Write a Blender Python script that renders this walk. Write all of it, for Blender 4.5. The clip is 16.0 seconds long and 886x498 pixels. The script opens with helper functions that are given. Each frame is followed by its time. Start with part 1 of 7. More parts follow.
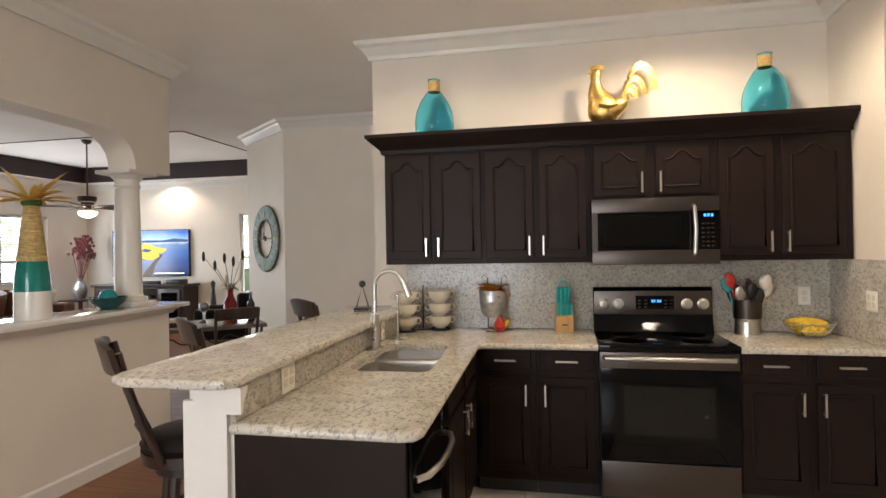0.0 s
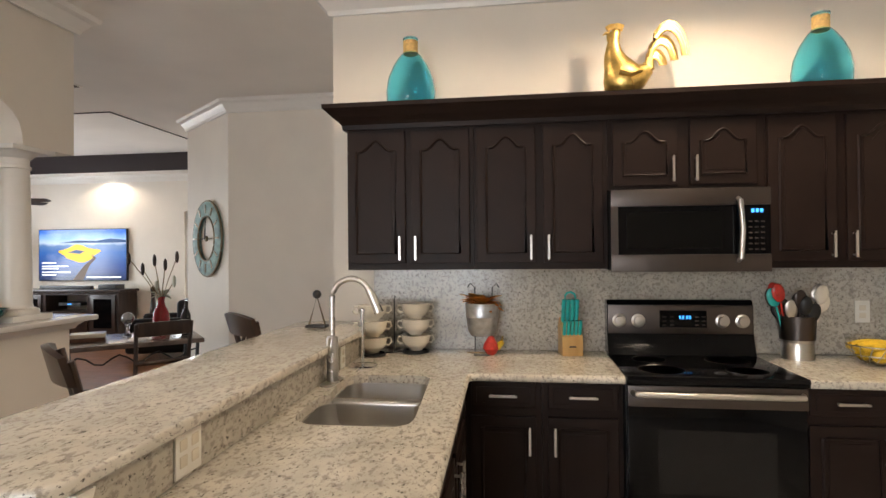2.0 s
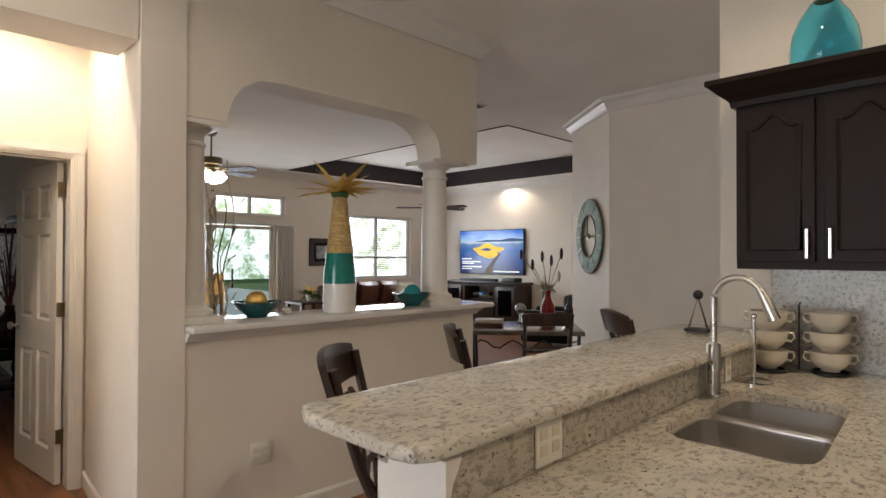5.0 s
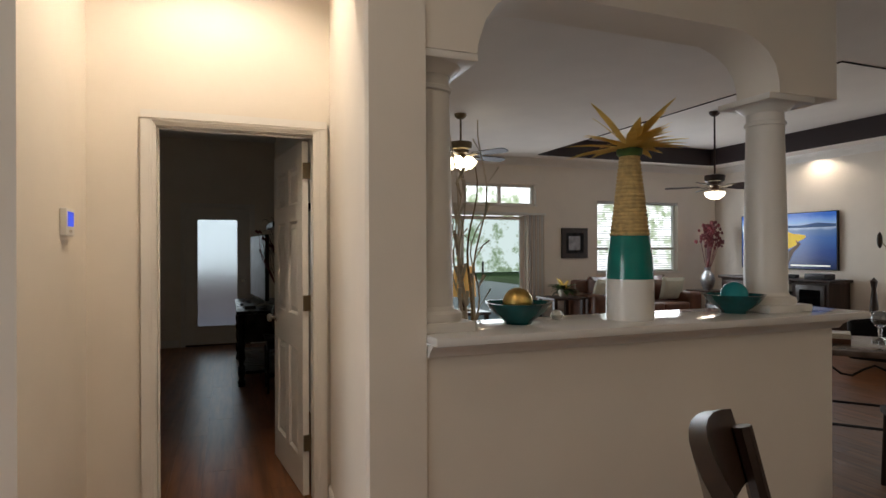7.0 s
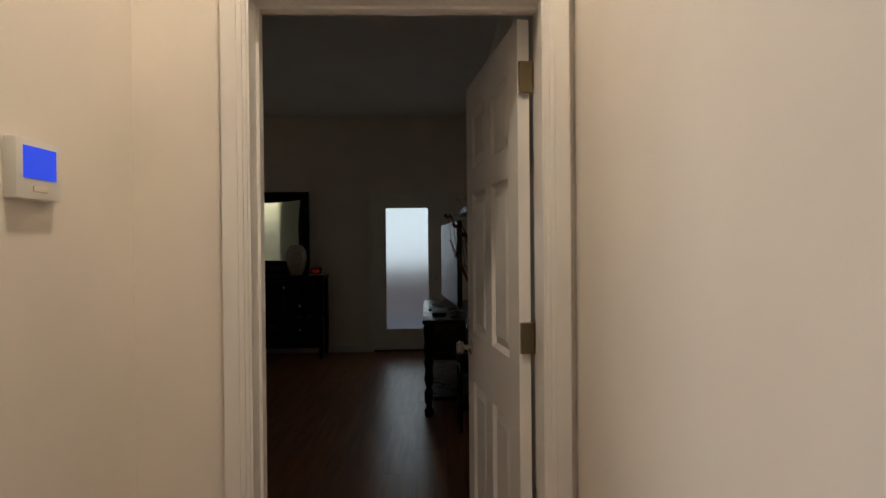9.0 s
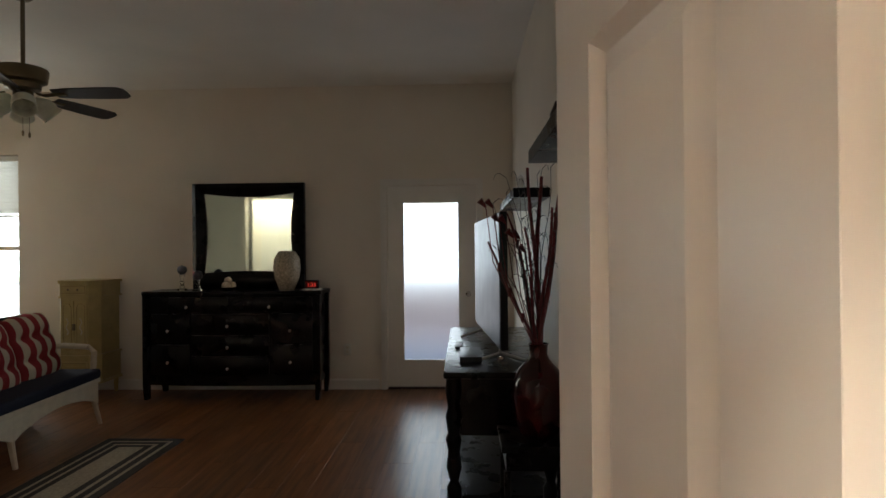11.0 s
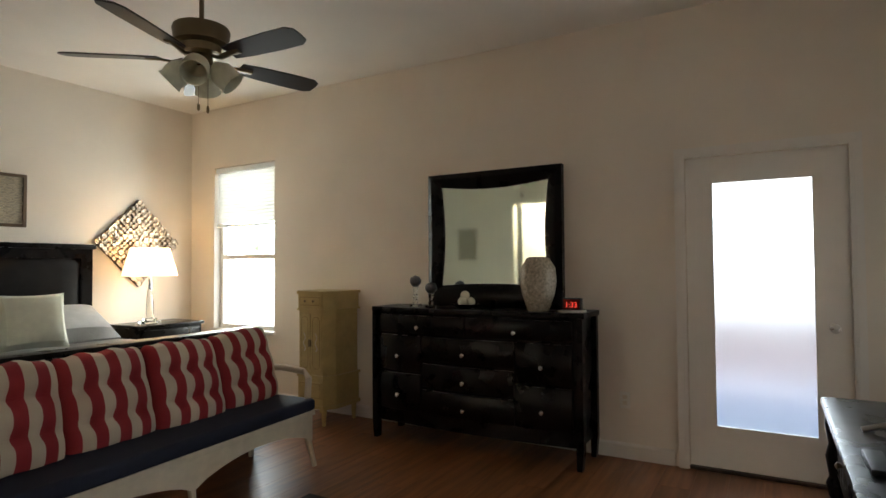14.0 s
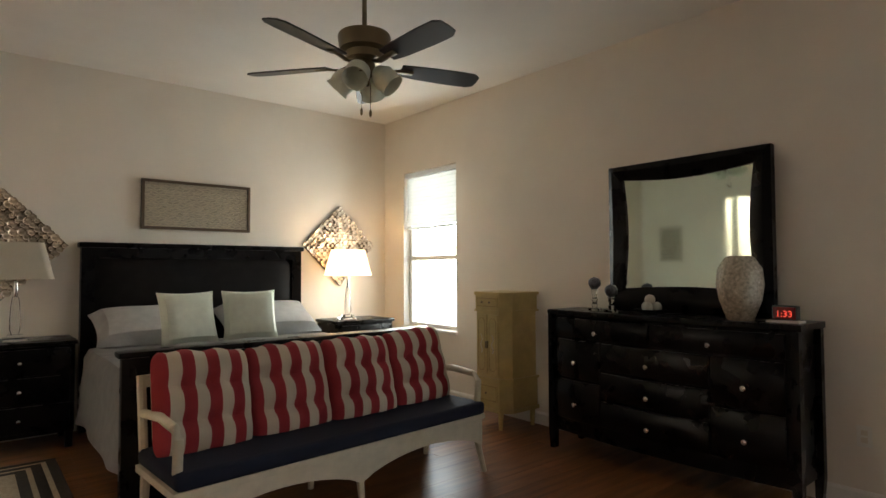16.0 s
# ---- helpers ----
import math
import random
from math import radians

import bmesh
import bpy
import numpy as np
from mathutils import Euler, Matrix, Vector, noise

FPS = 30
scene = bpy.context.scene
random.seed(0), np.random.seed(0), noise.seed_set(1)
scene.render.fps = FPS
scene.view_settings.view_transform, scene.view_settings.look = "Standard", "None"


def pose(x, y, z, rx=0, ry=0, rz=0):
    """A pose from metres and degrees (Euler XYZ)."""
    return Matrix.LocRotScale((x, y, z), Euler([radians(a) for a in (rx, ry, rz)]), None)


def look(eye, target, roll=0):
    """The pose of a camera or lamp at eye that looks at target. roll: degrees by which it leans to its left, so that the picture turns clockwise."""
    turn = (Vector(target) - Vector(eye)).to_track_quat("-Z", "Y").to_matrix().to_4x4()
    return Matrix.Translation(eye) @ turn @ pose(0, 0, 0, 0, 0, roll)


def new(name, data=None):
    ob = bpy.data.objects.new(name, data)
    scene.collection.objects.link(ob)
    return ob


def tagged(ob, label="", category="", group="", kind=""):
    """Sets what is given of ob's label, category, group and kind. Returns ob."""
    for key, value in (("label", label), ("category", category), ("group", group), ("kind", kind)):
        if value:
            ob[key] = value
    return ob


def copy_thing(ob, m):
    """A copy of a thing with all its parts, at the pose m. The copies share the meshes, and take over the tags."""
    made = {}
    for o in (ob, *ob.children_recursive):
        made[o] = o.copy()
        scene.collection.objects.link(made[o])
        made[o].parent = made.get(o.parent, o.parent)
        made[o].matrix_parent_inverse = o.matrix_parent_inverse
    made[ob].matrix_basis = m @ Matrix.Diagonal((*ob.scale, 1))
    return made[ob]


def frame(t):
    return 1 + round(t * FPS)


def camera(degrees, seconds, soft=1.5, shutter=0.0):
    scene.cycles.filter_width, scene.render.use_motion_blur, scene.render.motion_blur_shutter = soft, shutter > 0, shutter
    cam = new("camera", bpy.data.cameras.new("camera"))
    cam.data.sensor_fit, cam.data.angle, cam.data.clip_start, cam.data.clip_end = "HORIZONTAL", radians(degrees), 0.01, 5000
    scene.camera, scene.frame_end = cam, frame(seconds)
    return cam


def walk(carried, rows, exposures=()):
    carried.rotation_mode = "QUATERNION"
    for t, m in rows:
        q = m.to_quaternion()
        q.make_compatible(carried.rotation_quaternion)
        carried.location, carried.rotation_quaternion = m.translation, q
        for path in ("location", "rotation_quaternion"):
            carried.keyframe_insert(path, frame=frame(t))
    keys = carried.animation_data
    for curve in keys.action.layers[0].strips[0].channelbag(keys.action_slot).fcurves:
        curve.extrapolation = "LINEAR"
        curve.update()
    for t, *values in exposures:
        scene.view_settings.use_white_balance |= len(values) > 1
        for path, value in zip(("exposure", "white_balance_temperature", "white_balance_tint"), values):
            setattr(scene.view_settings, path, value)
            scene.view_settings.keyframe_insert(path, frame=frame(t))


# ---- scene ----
cam = camera(75.5, 16.0)
PATH = [
    (0, (1.03, 0.597, 1.493), (0.621, 2.555, 1.498), -1.0),
    (0.5, (0.985, 0.818, 1.482), (0.719, 2.8, 1.49), -0.8),
    (1, (0.968, 1.055, 1.487), (0.752, 3.044, 1.499), -0.8),
    (1.5, (0.883, 1.235, 1.476), (0.678, 3.225, 1.493), -0.6),
    (2, (0.778, 1.38, 1.478), (0.501, 3.36, 1.499), -0.5),
    (2.5, (0.744, 1.458, 1.472), (0.285, 3.404, 1.5), -0.5),
    (3, (0.783, 1.499, 1.464), (0.097, 3.378, 1.497), -0.4),
    (3.5, (0.821, 1.509, 1.462), (-0.068, 3.3, 1.497), -0.2),
    (4, (0.835, 1.511, 1.459), (-0.251, 3.19, 1.492), -0.1),
    (4.5, (0.834, 1.507, 1.456), (-0.437, 3.051, 1.488), -0.0),
    (4.7, (0.822, 1.502, 1.459), (-0.514, 2.991, 1.488), 0.1),
    (6.8, (-0.014, 1.864, 1.417), (-1.845, 2.669, 1.418), -0.2),
    (7, (-0.153, 1.917, 1.415), (-2.025, 2.622, 1.416), -0.2),
    (7.5, (-0.534, 1.996, 1.382), (-2.471, 2.495, 1.378), -0.0),
    (8, (-0.95, 2.045, 1.395), (-2.915, 2.413, 1.381), 0.1),
    (8.5, (-1.383, 2.089, 1.398), (-3.373, 2.287, 1.383), -0.1),
    (9, (-1.835, 2.053, 1.383), (-3.834, 2.105, 1.368), -0.5),
    (11.3, (-3.791, 2.11, 1.381), (-5.786, 1.994, 1.388), -0.5),
    (11.5, (-3.928, 2.085, 1.379), (-5.919, 1.923, 1.385), -0.5),
    (12, (-4.246, 2.04, 1.343), (-6.22, 1.733, 1.378), -0.4),
    (12.5, (-4.525, 2.015, 1.355), (-6.458, 1.503, 1.396), -0.4),
    (13, (-4.794, 1.962, 1.373), (-6.648, 1.212, 1.419), -0.4),
    (13.5, (-5.039, 1.888, 1.35), (-6.817, 0.973, 1.401), -0.3),
    (14, (-5.194, 1.841, 1.334), (-6.926, 0.842, 1.395), -0.4),
    (14.5, (-5.338, 1.855, 1.351), (-6.985, 0.723, 1.412), -0.5),
    (15, (-5.426, 1.873, 1.342), (-6.944, 0.572, 1.408), -0.5),
    (15.5, (-5.46, 1.887, 1.338), (-6.845, 0.445, 1.405), -0.3),
    (16, (-5.49, 1.887, 1.321), (-6.77, 0.352, 1.393), -0.2),
]
walk(cam, [(t, look(eye, target, roll)) for t, eye, target, roll in PATH],
     [(0, 0.04), (3.0, 0.08), (4.7, -0.35), (7.0, -1.05), (9.0, -1.15), (10.4, 0.2), (11.3, 1.05), (12.0, 1.6), (13.0, 1.75), (16.0, 1.68)])

# ---- sun, sky and exposure ----
world = bpy.data.worlds.new("world")
scene.world = world
world.use_nodes = True
wn = world.node_tree.nodes
sky = wn.new("ShaderNodeTexSky")
sky.sky_type, sky.sun_disc, sky.sun_elevation, sky.sun_rotation = "NISHITA", False, radians(55), radians(110)
world.node_tree.links.new(sky.outputs[0], wn["Background"].inputs[0])
wn["Background"].inputs[1].default_value = 0.12
sun = new("sun", bpy.data.lights.new("sun", "SUN"))
sun.data.energy, sun.data.angle, sun.data.color = 3.0, radians(0.53), (1, 0.96, 0.9)
sun.matrix_world = look((20, 7, 26), (0, 0, 0))


def area_lamp(name, at, target, w, h, watts, colour):
    data = bpy.data.lights.new(name, "AREA")
    data.shape, data.size, data.size_y, data.energy, data.color = "RECTANGLE", w, h, watts, colour
    ob = new(name, data)
    ob.matrix_world = look(at, target)
    return ob


def spot_lamp(name, at, target, watts, colour, degrees=95, blend=0.6, size=0.05):
    data = bpy.data.lights.new(name, "SPOT")
    data.energy, data.color, data.spot_size, data.spot_blend, data.shadow_soft_size = watts, colour, radians(degrees), blend, size
    ob = new(name, data)
    ob.matrix_world = look(at, target)
    return ob


DAY, WARM, LAMP = (0.86, 0.92, 1.0), (1.0, 0.85, 0.68), (1.0, 0.68, 0.36)
area_lamp("sky_living_window", (-9.2, 9.45, 1.62), (0, 9.45, 1.2), 1.8, 1.3, 75, DAY)
area_lamp("sky_slider", (-9.2, 5.9, 1.0), (0, 5.9, 0.9), 1.9, 1.9, 60, DAY)
area_lamp("sky_side_window", (-5.3, 11.3, 1.4), (-5.3, 0, 1.2), 0.4, 1.6, 10, DAY)
area_lamp("sky_bedroom_window", (-9.19, -2.9, 1.55), (0, 0.4, 1.0), 0.85, 1.65, 6.5, (0.92, 1.0, 0.96))
area_lamp("sky_bedroom_door", (-9.14, 1.78, 1.1), (0, 1.5, 0.9), 0.5, 1.5, 1.5, (0.86, 0.92, 1.0))
area_lamp("sky_breakfast_window", (-0.8, -2.35, 1.45), (-0.5, 5, 1.2), 2.2, 1.7, 112, (0.92, 0.95, 1.0))
KITCHEN_WARM = (1.0, 0.79, 0.57)
DOWNLIGHTS = [(1.75, 3.88), (0.2, 3.8), (2.0, 2.3), (-1.2, 1.9), (-2.75, 1.85)]
DOWN_WATTS = [92, 30, 32, 28, 112]

# ---- materials ----


def mat(name, base, rough=0.5, metal=0.0, vary=0.08, scale=6.0, bump=0.0, bscale=120.0, spec=0.5, coat=0.0, per_object=0.0):
    m = bpy.data.materials.new(name)
    m.use_nodes = True
    nt = m.node_tree
    n, l = nt.nodes, nt.links
    b = n["Principled BSDF"]
    b.inputs["Roughness"].default_value = rough
    b.inputs["Metallic"].default_value = metal
    b.inputs["Specular IOR Level"].default_value = spec
    b.inputs["Coat Weight"].default_value = coat
    co = n.new("ShaderNodeTexCoord")
    big = n.new("ShaderNodeTexNoise")
    big.inputs["Scale"].default_value, big.inputs["Detail"].default_value = scale, 5
    l.new(co.outputs["Object"], big.inputs["Vector"])
    ramp = n.new("ShaderNodeValToRGB")
    ramp.color_ramp.elements[0].position, ramp.color_ramp.elements[1].position = 0.3, 0.7
    ramp.color_ramp.elements[0].color = (*[max(0, c * (1 - vary)) for c in base], 1)
    ramp.color_ramp.elements[1].color = (*[min(1, c * (1 + vary)) for c in base], 1)
    l.new(big.outputs["Fac"], ramp.inputs[0])
    out = ramp.outputs[0]
    if per_object:
        info = n.new("ShaderNodeObjectInfo")
        hsv = n.new("ShaderNodeHueSaturation")
        mr = n.new("ShaderNodeMapRange")
        mr.inputs["To Min"].default_value, mr.inputs["To Max"].default_value = 1 - per_object, 1 + per_object
        l.new(info.outputs["Random"], mr.inputs["Value"])
        l.new(mr.outputs[0], hsv.inputs["Value"])
        l.new(out, hsv.inputs["Color"])
        out = hsv.outputs[0]
    l.new(out, b.inputs["Base Color"])
    fine = n.new("ShaderNodeTexNoise")
    fine.inputs["Scale"].default_value, fine.inputs["Detail"].default_value = bscale, 3
    l.new(co.outputs["Object"], fine.inputs["Vector"])
    mrr = n.new("ShaderNodeMapRange")
    mrr.inputs["To Min"].default_value, mrr.inputs["To Max"].default_value = max(0.02, rough - 0.06), min(1, rough + 0.06)
    l.new(big.outputs["Fac"], mrr.inputs["Value"])
    l.new(mrr.outputs[0], b.inputs["Roughness"])
    if bump:
        bp = n.new("ShaderNodeBump")
        bp.inputs["Strength"].default_value, bp.inputs["Distance"].default_value = bump, 0.002
        l.new(fine.outputs["Fac"], bp.inputs["Height"])
        l.new(bp.outputs[0], b.inputs["Normal"])
    return m


def glow(name, colour, strength):
    m = bpy.data.materials.new(name)
    m.use_nodes = True
    b = m.node_tree.nodes["Principled BSDF"]
    b.inputs["Base Color"].default_value = (*colour, 1)
    b.inputs["Emission Color"].default_value = (*colour, 1)
    b.inputs["Emission Strength"].default_value = strength
    return m


def glass(name, colour=(1, 1, 1), rough=0.0, ior=1.45):
    m = bpy.data.materials.new(name)
    m.use_nodes = True
    b = m.node_tree.nodes["Principled BSDF"]
    b.inputs["Base Color"].default_value = (*colour, 1)
    b.inputs["Roughness"].default_value = rough
    b.inputs["Transmission Weight"].default_value = 1
    b.inputs["IOR"].default_value = ior
    return m


def speckled(name, base, dots, rough, scales=(55, 170)):
    """Granite: a pale ground with stretched grey and dark flecks at two sizes."""
    m = mat(name, base, rough, vary=0.14, scale=9)
    nt = m.node_tree
    n, l = nt.nodes, nt.links
    b = n["Principled BSDF"]
    prev = b.inputs["Base Color"].links[0].from_socket
    co = n.new("ShaderNodeTexCoord")
    mp = n.new("ShaderNodeMapping")
    mp.inputs["Scale"].default_value = (1, 0.55, 1)
    mp.inputs["Rotation"].default_value = (0.2, 0.3, 0.5)
    l.new(co.outputs["Object"], mp.inputs[0])
    for s, (colour, lo, hi) in zip(scales, dots):
        t = n.new("ShaderNodeTexNoise")
        t.inputs["Scale"].default_value, t.inputs["Detail"].default_value, t.inputs["Roughness"].default_value = s, 4, 0.65
        l.new(mp.outputs[0], t.inputs["Vector"])
        mr = n.new("ShaderNodeMapRange")
        mr.inputs["From Min"].default_value, mr.inputs["From Max"].default_value = lo, hi
        l.new(t.outputs["Fac"], mr.inputs["Value"])
        mix = n.new("ShaderNodeMix")
        mix.data_type = "RGBA"
        l.new(mr.outputs[0], mix.inputs["Factor"])
        l.new(prev, mix.inputs["A"])
        mix.inputs["B"].default_value = (*colour, 1)
        prev = mix.outputs["Result"]
    l.new(prev, b.inputs["Base Color"])
    return m


def woody(name, dark, light, rough=0.35, along="x", per_object=0.12, grain=14):
    m = mat(name, light, rough, per_object=0, bump=0.05, bscale=60)
    nt = m.node_tree
    n, l = nt.nodes, nt.links
    b = n["Principled BSDF"]
    co = n.new("ShaderNodeTexCoord")
    geo = n.new("ShaderNodeNewGeometry")
    info = n.new("ShaderNodeObjectInfo")
    mp = n.new("ShaderNodeMapping")
    mp.inputs["Scale"].default_value = {"x": (1.2, 14, 14), "y": (14, 1.2, 14), "z": (14, 14, 1.2)}[along]
    l.new(co.outputs["Object"], mp.inputs[0])
    add = n.new("ShaderNodeVectorMath")
    mul = n.new("ShaderNodeMath")
    mul.operation = "MULTIPLY"
    mul.inputs[1].default_value = 37
    both = n.new("ShaderNodeMath")
    l.new(geo.outputs["Random Per Island"], both.inputs[0])
    l.new(info.outputs["Random"], both.inputs[1])
    l.new(both.outputs[0], mul.inputs[0])
    l.new(mp.outputs[0], add.inputs[0])
    l.new(mul.outputs[0], add.inputs[1])
    t = n.new("ShaderNodeTexNoise")
    t.inputs["Scale"].default_value, t.inputs["Detail"].default_value = grain / 10, 6
    l.new(add.outputs[0], t.inputs["Vector"])
    r = n.new("ShaderNodeValToRGB")
    r.color_ramp.elements[0].position, r.color_ramp.elements[1].position = 0.32, 0.68
    r.color_ramp.elements[0].color, r.color_ramp.elements[1].color = (*dark, 1), (*light, 1)
    l.new(t.outputs["Fac"], r.inputs[0])
    hsv = n.new("ShaderNodeHueSaturation")
    frac = n.new("ShaderNodeMath")
    frac.operation = "FRACT"
    l.new(both.outputs[0], frac.inputs[0])
    mr = n.new("ShaderNodeMapRange")
    mr.inputs["To Min"].default_value, mr.inputs["To Max"].default_value = 1 - per_object, 1 + per_object
    l.new(frac.outputs[0], mr.inputs["Value"])
    l.new(mr.outputs[0], hsv.inputs["Value"])
    l.new(r.outputs[0], hsv.inputs["Color"])
    l.new(hsv.outputs[0], b.inputs["Base Color"])
    return m


def striped(name, a, b_, axis, pitch, rough=0.9):
    """Woven stripes a and b_ across one axis of the object."""
    m = mat(name, a, rough, bump=0.3, bscale=400)
    nt = m.node_tree
    n, l = nt.nodes, nt.links
    co = n.new("ShaderNodeTexCoord")
    sep = n.new("ShaderNodeSeparateXYZ")
    l.new(co.outputs["Object"], sep.inputs[0])
    k = n.new("ShaderNodeMath")
    k.operation = "MULTIPLY"
    k.inputs[1].default_value = 1 / pitch
    l.new(sep.outputs["XYZ".index(axis)], k.inputs[0])
    fr = n.new("ShaderNodeMath")
    fr.operation = "FRACT"
    l.new(k.outputs[0], fr.inputs[0])
    gt = n.new("ShaderNodeMath")
    gt.operation = "GREATER_THAN"
    gt.inputs[1].default_value = 0.5
    l.new(fr.outputs[0], gt.inputs[0])
    mix = n.new("ShaderNodeMix")
    mix.data_type = "RGBA"
    l.new(gt.outputs[0], mix.inputs["Factor"])
    mix.inputs["A"].default_value, mix.inputs["B"].default_value = (*a, 1), (*b_, 1)
    l.new(mix.outputs["Result"], n["Principled BSDF"].inputs["Base Color"])
    return m


WALL = mat("wall_paint", (0.815, 0.75, 0.66), 0.6, vary=0.03, scale=2.5, bump=0.12, bscale=160)
CEIL = mat("ceiling_paint", (0.84, 0.80, 0.74), 0.8, vary=0.03, scale=2, bump=0.2, bscale=90)
TRIM = mat("white_trim", (0.80, 0.77, 0.72), 0.32, vary=0.02, scale=8)
GLOSS = mat("gloss_white_ledge", (0.74, 0.72, 0.69), 0.1, vary=0.03, scale=6)
TRAY = mat("dark_tray_paint", (0.022, 0.012, 0.013), 0.55)
CAB = mat("espresso_cabinet", (0.017, 0.0098, 0.0078), 0.42, vary=0.15, scale=7, bump=0.04, bscale=70, spec=0.14)
BLACKWOOD = mat("black_wood", (0.0045, 0.0034, 0.0036), 0.28, vary=0.2, scale=9, bump=0.03, bscale=90, spec=0.16)
DARKWOOD = woody("dark_wood", (0.018, 0.009, 0.006), (0.045, 0.024, 0.016), 0.3, "z", 0.1)
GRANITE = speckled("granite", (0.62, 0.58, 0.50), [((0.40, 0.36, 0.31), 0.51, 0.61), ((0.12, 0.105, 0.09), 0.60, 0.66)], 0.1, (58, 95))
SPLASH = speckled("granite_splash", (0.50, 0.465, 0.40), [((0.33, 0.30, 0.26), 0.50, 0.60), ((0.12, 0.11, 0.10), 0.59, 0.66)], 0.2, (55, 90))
STEEL = mat("brushed_steel", (0.60, 0.58, 0.55), 0.3, 1.0, vary=0.06, scale=3, bump=0.03, bscale=300)
DSTEEL = mat("black_stainless", (0.10, 0.085, 0.078), 0.34, 1.0, vary=0.06, scale=3)
CHROME = mat("chrome", (0.75, 0.75, 0.75), 0.08, 1.0, vary=0.02)
NICKEL = mat("brushed_nickel", (0.62, 0.60, 0.57), 0.28, 1.0, vary=0.04)
BRONZE = mat("antique_brass", (0.20, 0.16, 0.10), 0.35, 1.0, vary=0.15)
GOLD = mat("gold_leaf", (0.83, 0.56, 0.18), 0.34, 1.0, vary=0.25, scale=30, bump=0.9, bscale=60)
BLACKGLASS = mat("black_glass", (0.003, 0.003, 0.0035), 0.06, vary=0.02, spec=0.17)
BLACKPLASTIC = mat("black_plastic", (0.012, 0.012, 0.013), 0.4)
WHITEPLASTIC = mat("white_plastic", (0.78, 0.76, 0.70), 0.35, vary=0.02)
FLOOR = woody("laminate_oak", (0.115, 0.040, 0.014), (0.27, 0.108, 0.040), 0.33, "x", 0.14, 16)
TILE = mat("floor_tile", (0.62, 0.58, 0.52), 0.25, vary=0.1, scale=5)
GROUT = mat("grout", (0.32, 0.29, 0.25), 0.9)
TEAL = glass("teal_glass", (0.38, 0.88, 1.0), 0.02, 1.3)
CLEAR = glass("clear_glass", (0.96, 0.98, 0.98), 0.0, 1.45)
PANE = glass("window_glass", (1, 1, 1), 0.0, 1.02)
TINT = glass("tinted_glass", (0.42, 0.48, 0.46), 0.0, 1.02)
FROST = glass("frosted_glass", (0.60, 0.66, 0.75), 0.42, 1.25)
CORK = mat("rope_neck", (0.50, 0.33, 0.12), 0.8, vary=0.3, scale=60, bump=0.5, bscale=200)
CREAM = mat("cream_ceramic", (0.74, 0.68, 0.57), 0.25, vary=0.05, scale=12)
WHITECER = mat("white_ceramic", (0.78, 0.76, 0.72), 0.15, vary=0.03)
GREENCER = mat("teal_ceramic", (0.008, 0.19, 0.16), 0.13, vary=0.12, scale=12)
DEEPTEAL = mat("deep_teal_glass", (0.004, 0.075, 0.078), 0.08, vary=0.25, scale=18)
RATTAN = mat("woven_rattan", (0.55, 0.40, 0.17), 0.6, vary=0.25, scale=40, bump=0.5, bscale=200)
PETAL = mat("yellow_petal", (0.90, 0.70, 0.28), 0.6, vary=0.2, scale=18)
ORANGE = mat("orange_petal", (0.85, 0.36, 0.05), 0.6, vary=0.25, scale=30)
GREEN = mat("leaf_green", (0.06, 0.13, 0.03), 0.5, vary=0.35, scale=20)
REDST = mat("red_painted_stick", (0.13, 0.009, 0.012), 0.45, vary=0.4, scale=25)
REDGLASS = glass("red_glass", (0.55, 0.03, 0.04), 0.03, 1.3)
REDCER = mat("dark_red_ceramic", (0.034, 0.003, 0.004), 0.12, vary=0.2)
TWIG = mat("dry_twig", (0.30, 0.21, 0.11), 0.8, vary=0.3, scale=30)
PALETWIG = mat("pale_dried_leaf", (0.76, 0.69, 0.57), 0.8, vary=0.2, scale=25)
LEATHER = mat("brown_leather", (0.115, 0.045, 0.024), 0.38, vary=0.3, scale=7, bump=0.3, bscale=120)
DLEATHER = mat("dark_leather", (0.008, 0.006, 0.0058), 0.42, vary=0.3, scale=9, bump=0.3, bscale=140, spec=0.14)
LINEN = mat("grey_quilt", (0.42, 0.41, 0.40), 0.9, vary=0.08, scale=12, bump=0.6, bscale=70)
PILLOWW = mat("cream_pillow", (0.66, 0.68, 0.58), 0.9, vary=0.05, scale=20, bump=0.5, bscale=250)
NAVY = mat("navy_canvas", (0.005, 0.007, 0.024), 0.85, vary=0.15, scale=30, bump=0.3, bscale=300)
STRIPE = striped("red_cream_stripe", (0.56, 0.47, 0.36), (0.29, 0.02, 0.026), "X", 0.122)
BENCHW = mat("cream_painted_bench", (0.62, 0.55, 0.42), 0.5, vary=0.08, scale=14, bump=0.1, bscale=80)
JEWEL = mat("antique_yellow_paint", (0.52, 0.40, 0.17), 0.42, vary=0.1, scale=12)
JEWLINE = mat("gilt_line", (0.33, 0.22, 0.07), 0.4, 0.4)
SHADE = mat("fabric_shade", (0.80, 0.74, 0.62), 0.9, vary=0.03)
# green cast of the reflected daylight is put into the mirror's colour
MIRROR = mat("green_tinged_mirror", (0.78, 0.90, 0.78), 0.015, 1.0, vary=0.0)
SILVERART = mat("silver_disc", (0.55, 0.47, 0.38), 0.3, 1.0, vary=0.3, scale=40, per_object=0.3)
ARTW = mat("woven_art", (0.50, 0.45, 0.36), 0.7, vary=0.2, scale=30)
ARTFRAME = mat("bronze_frame", (0.13, 0.09, 0.06), 0.4, 0.3)
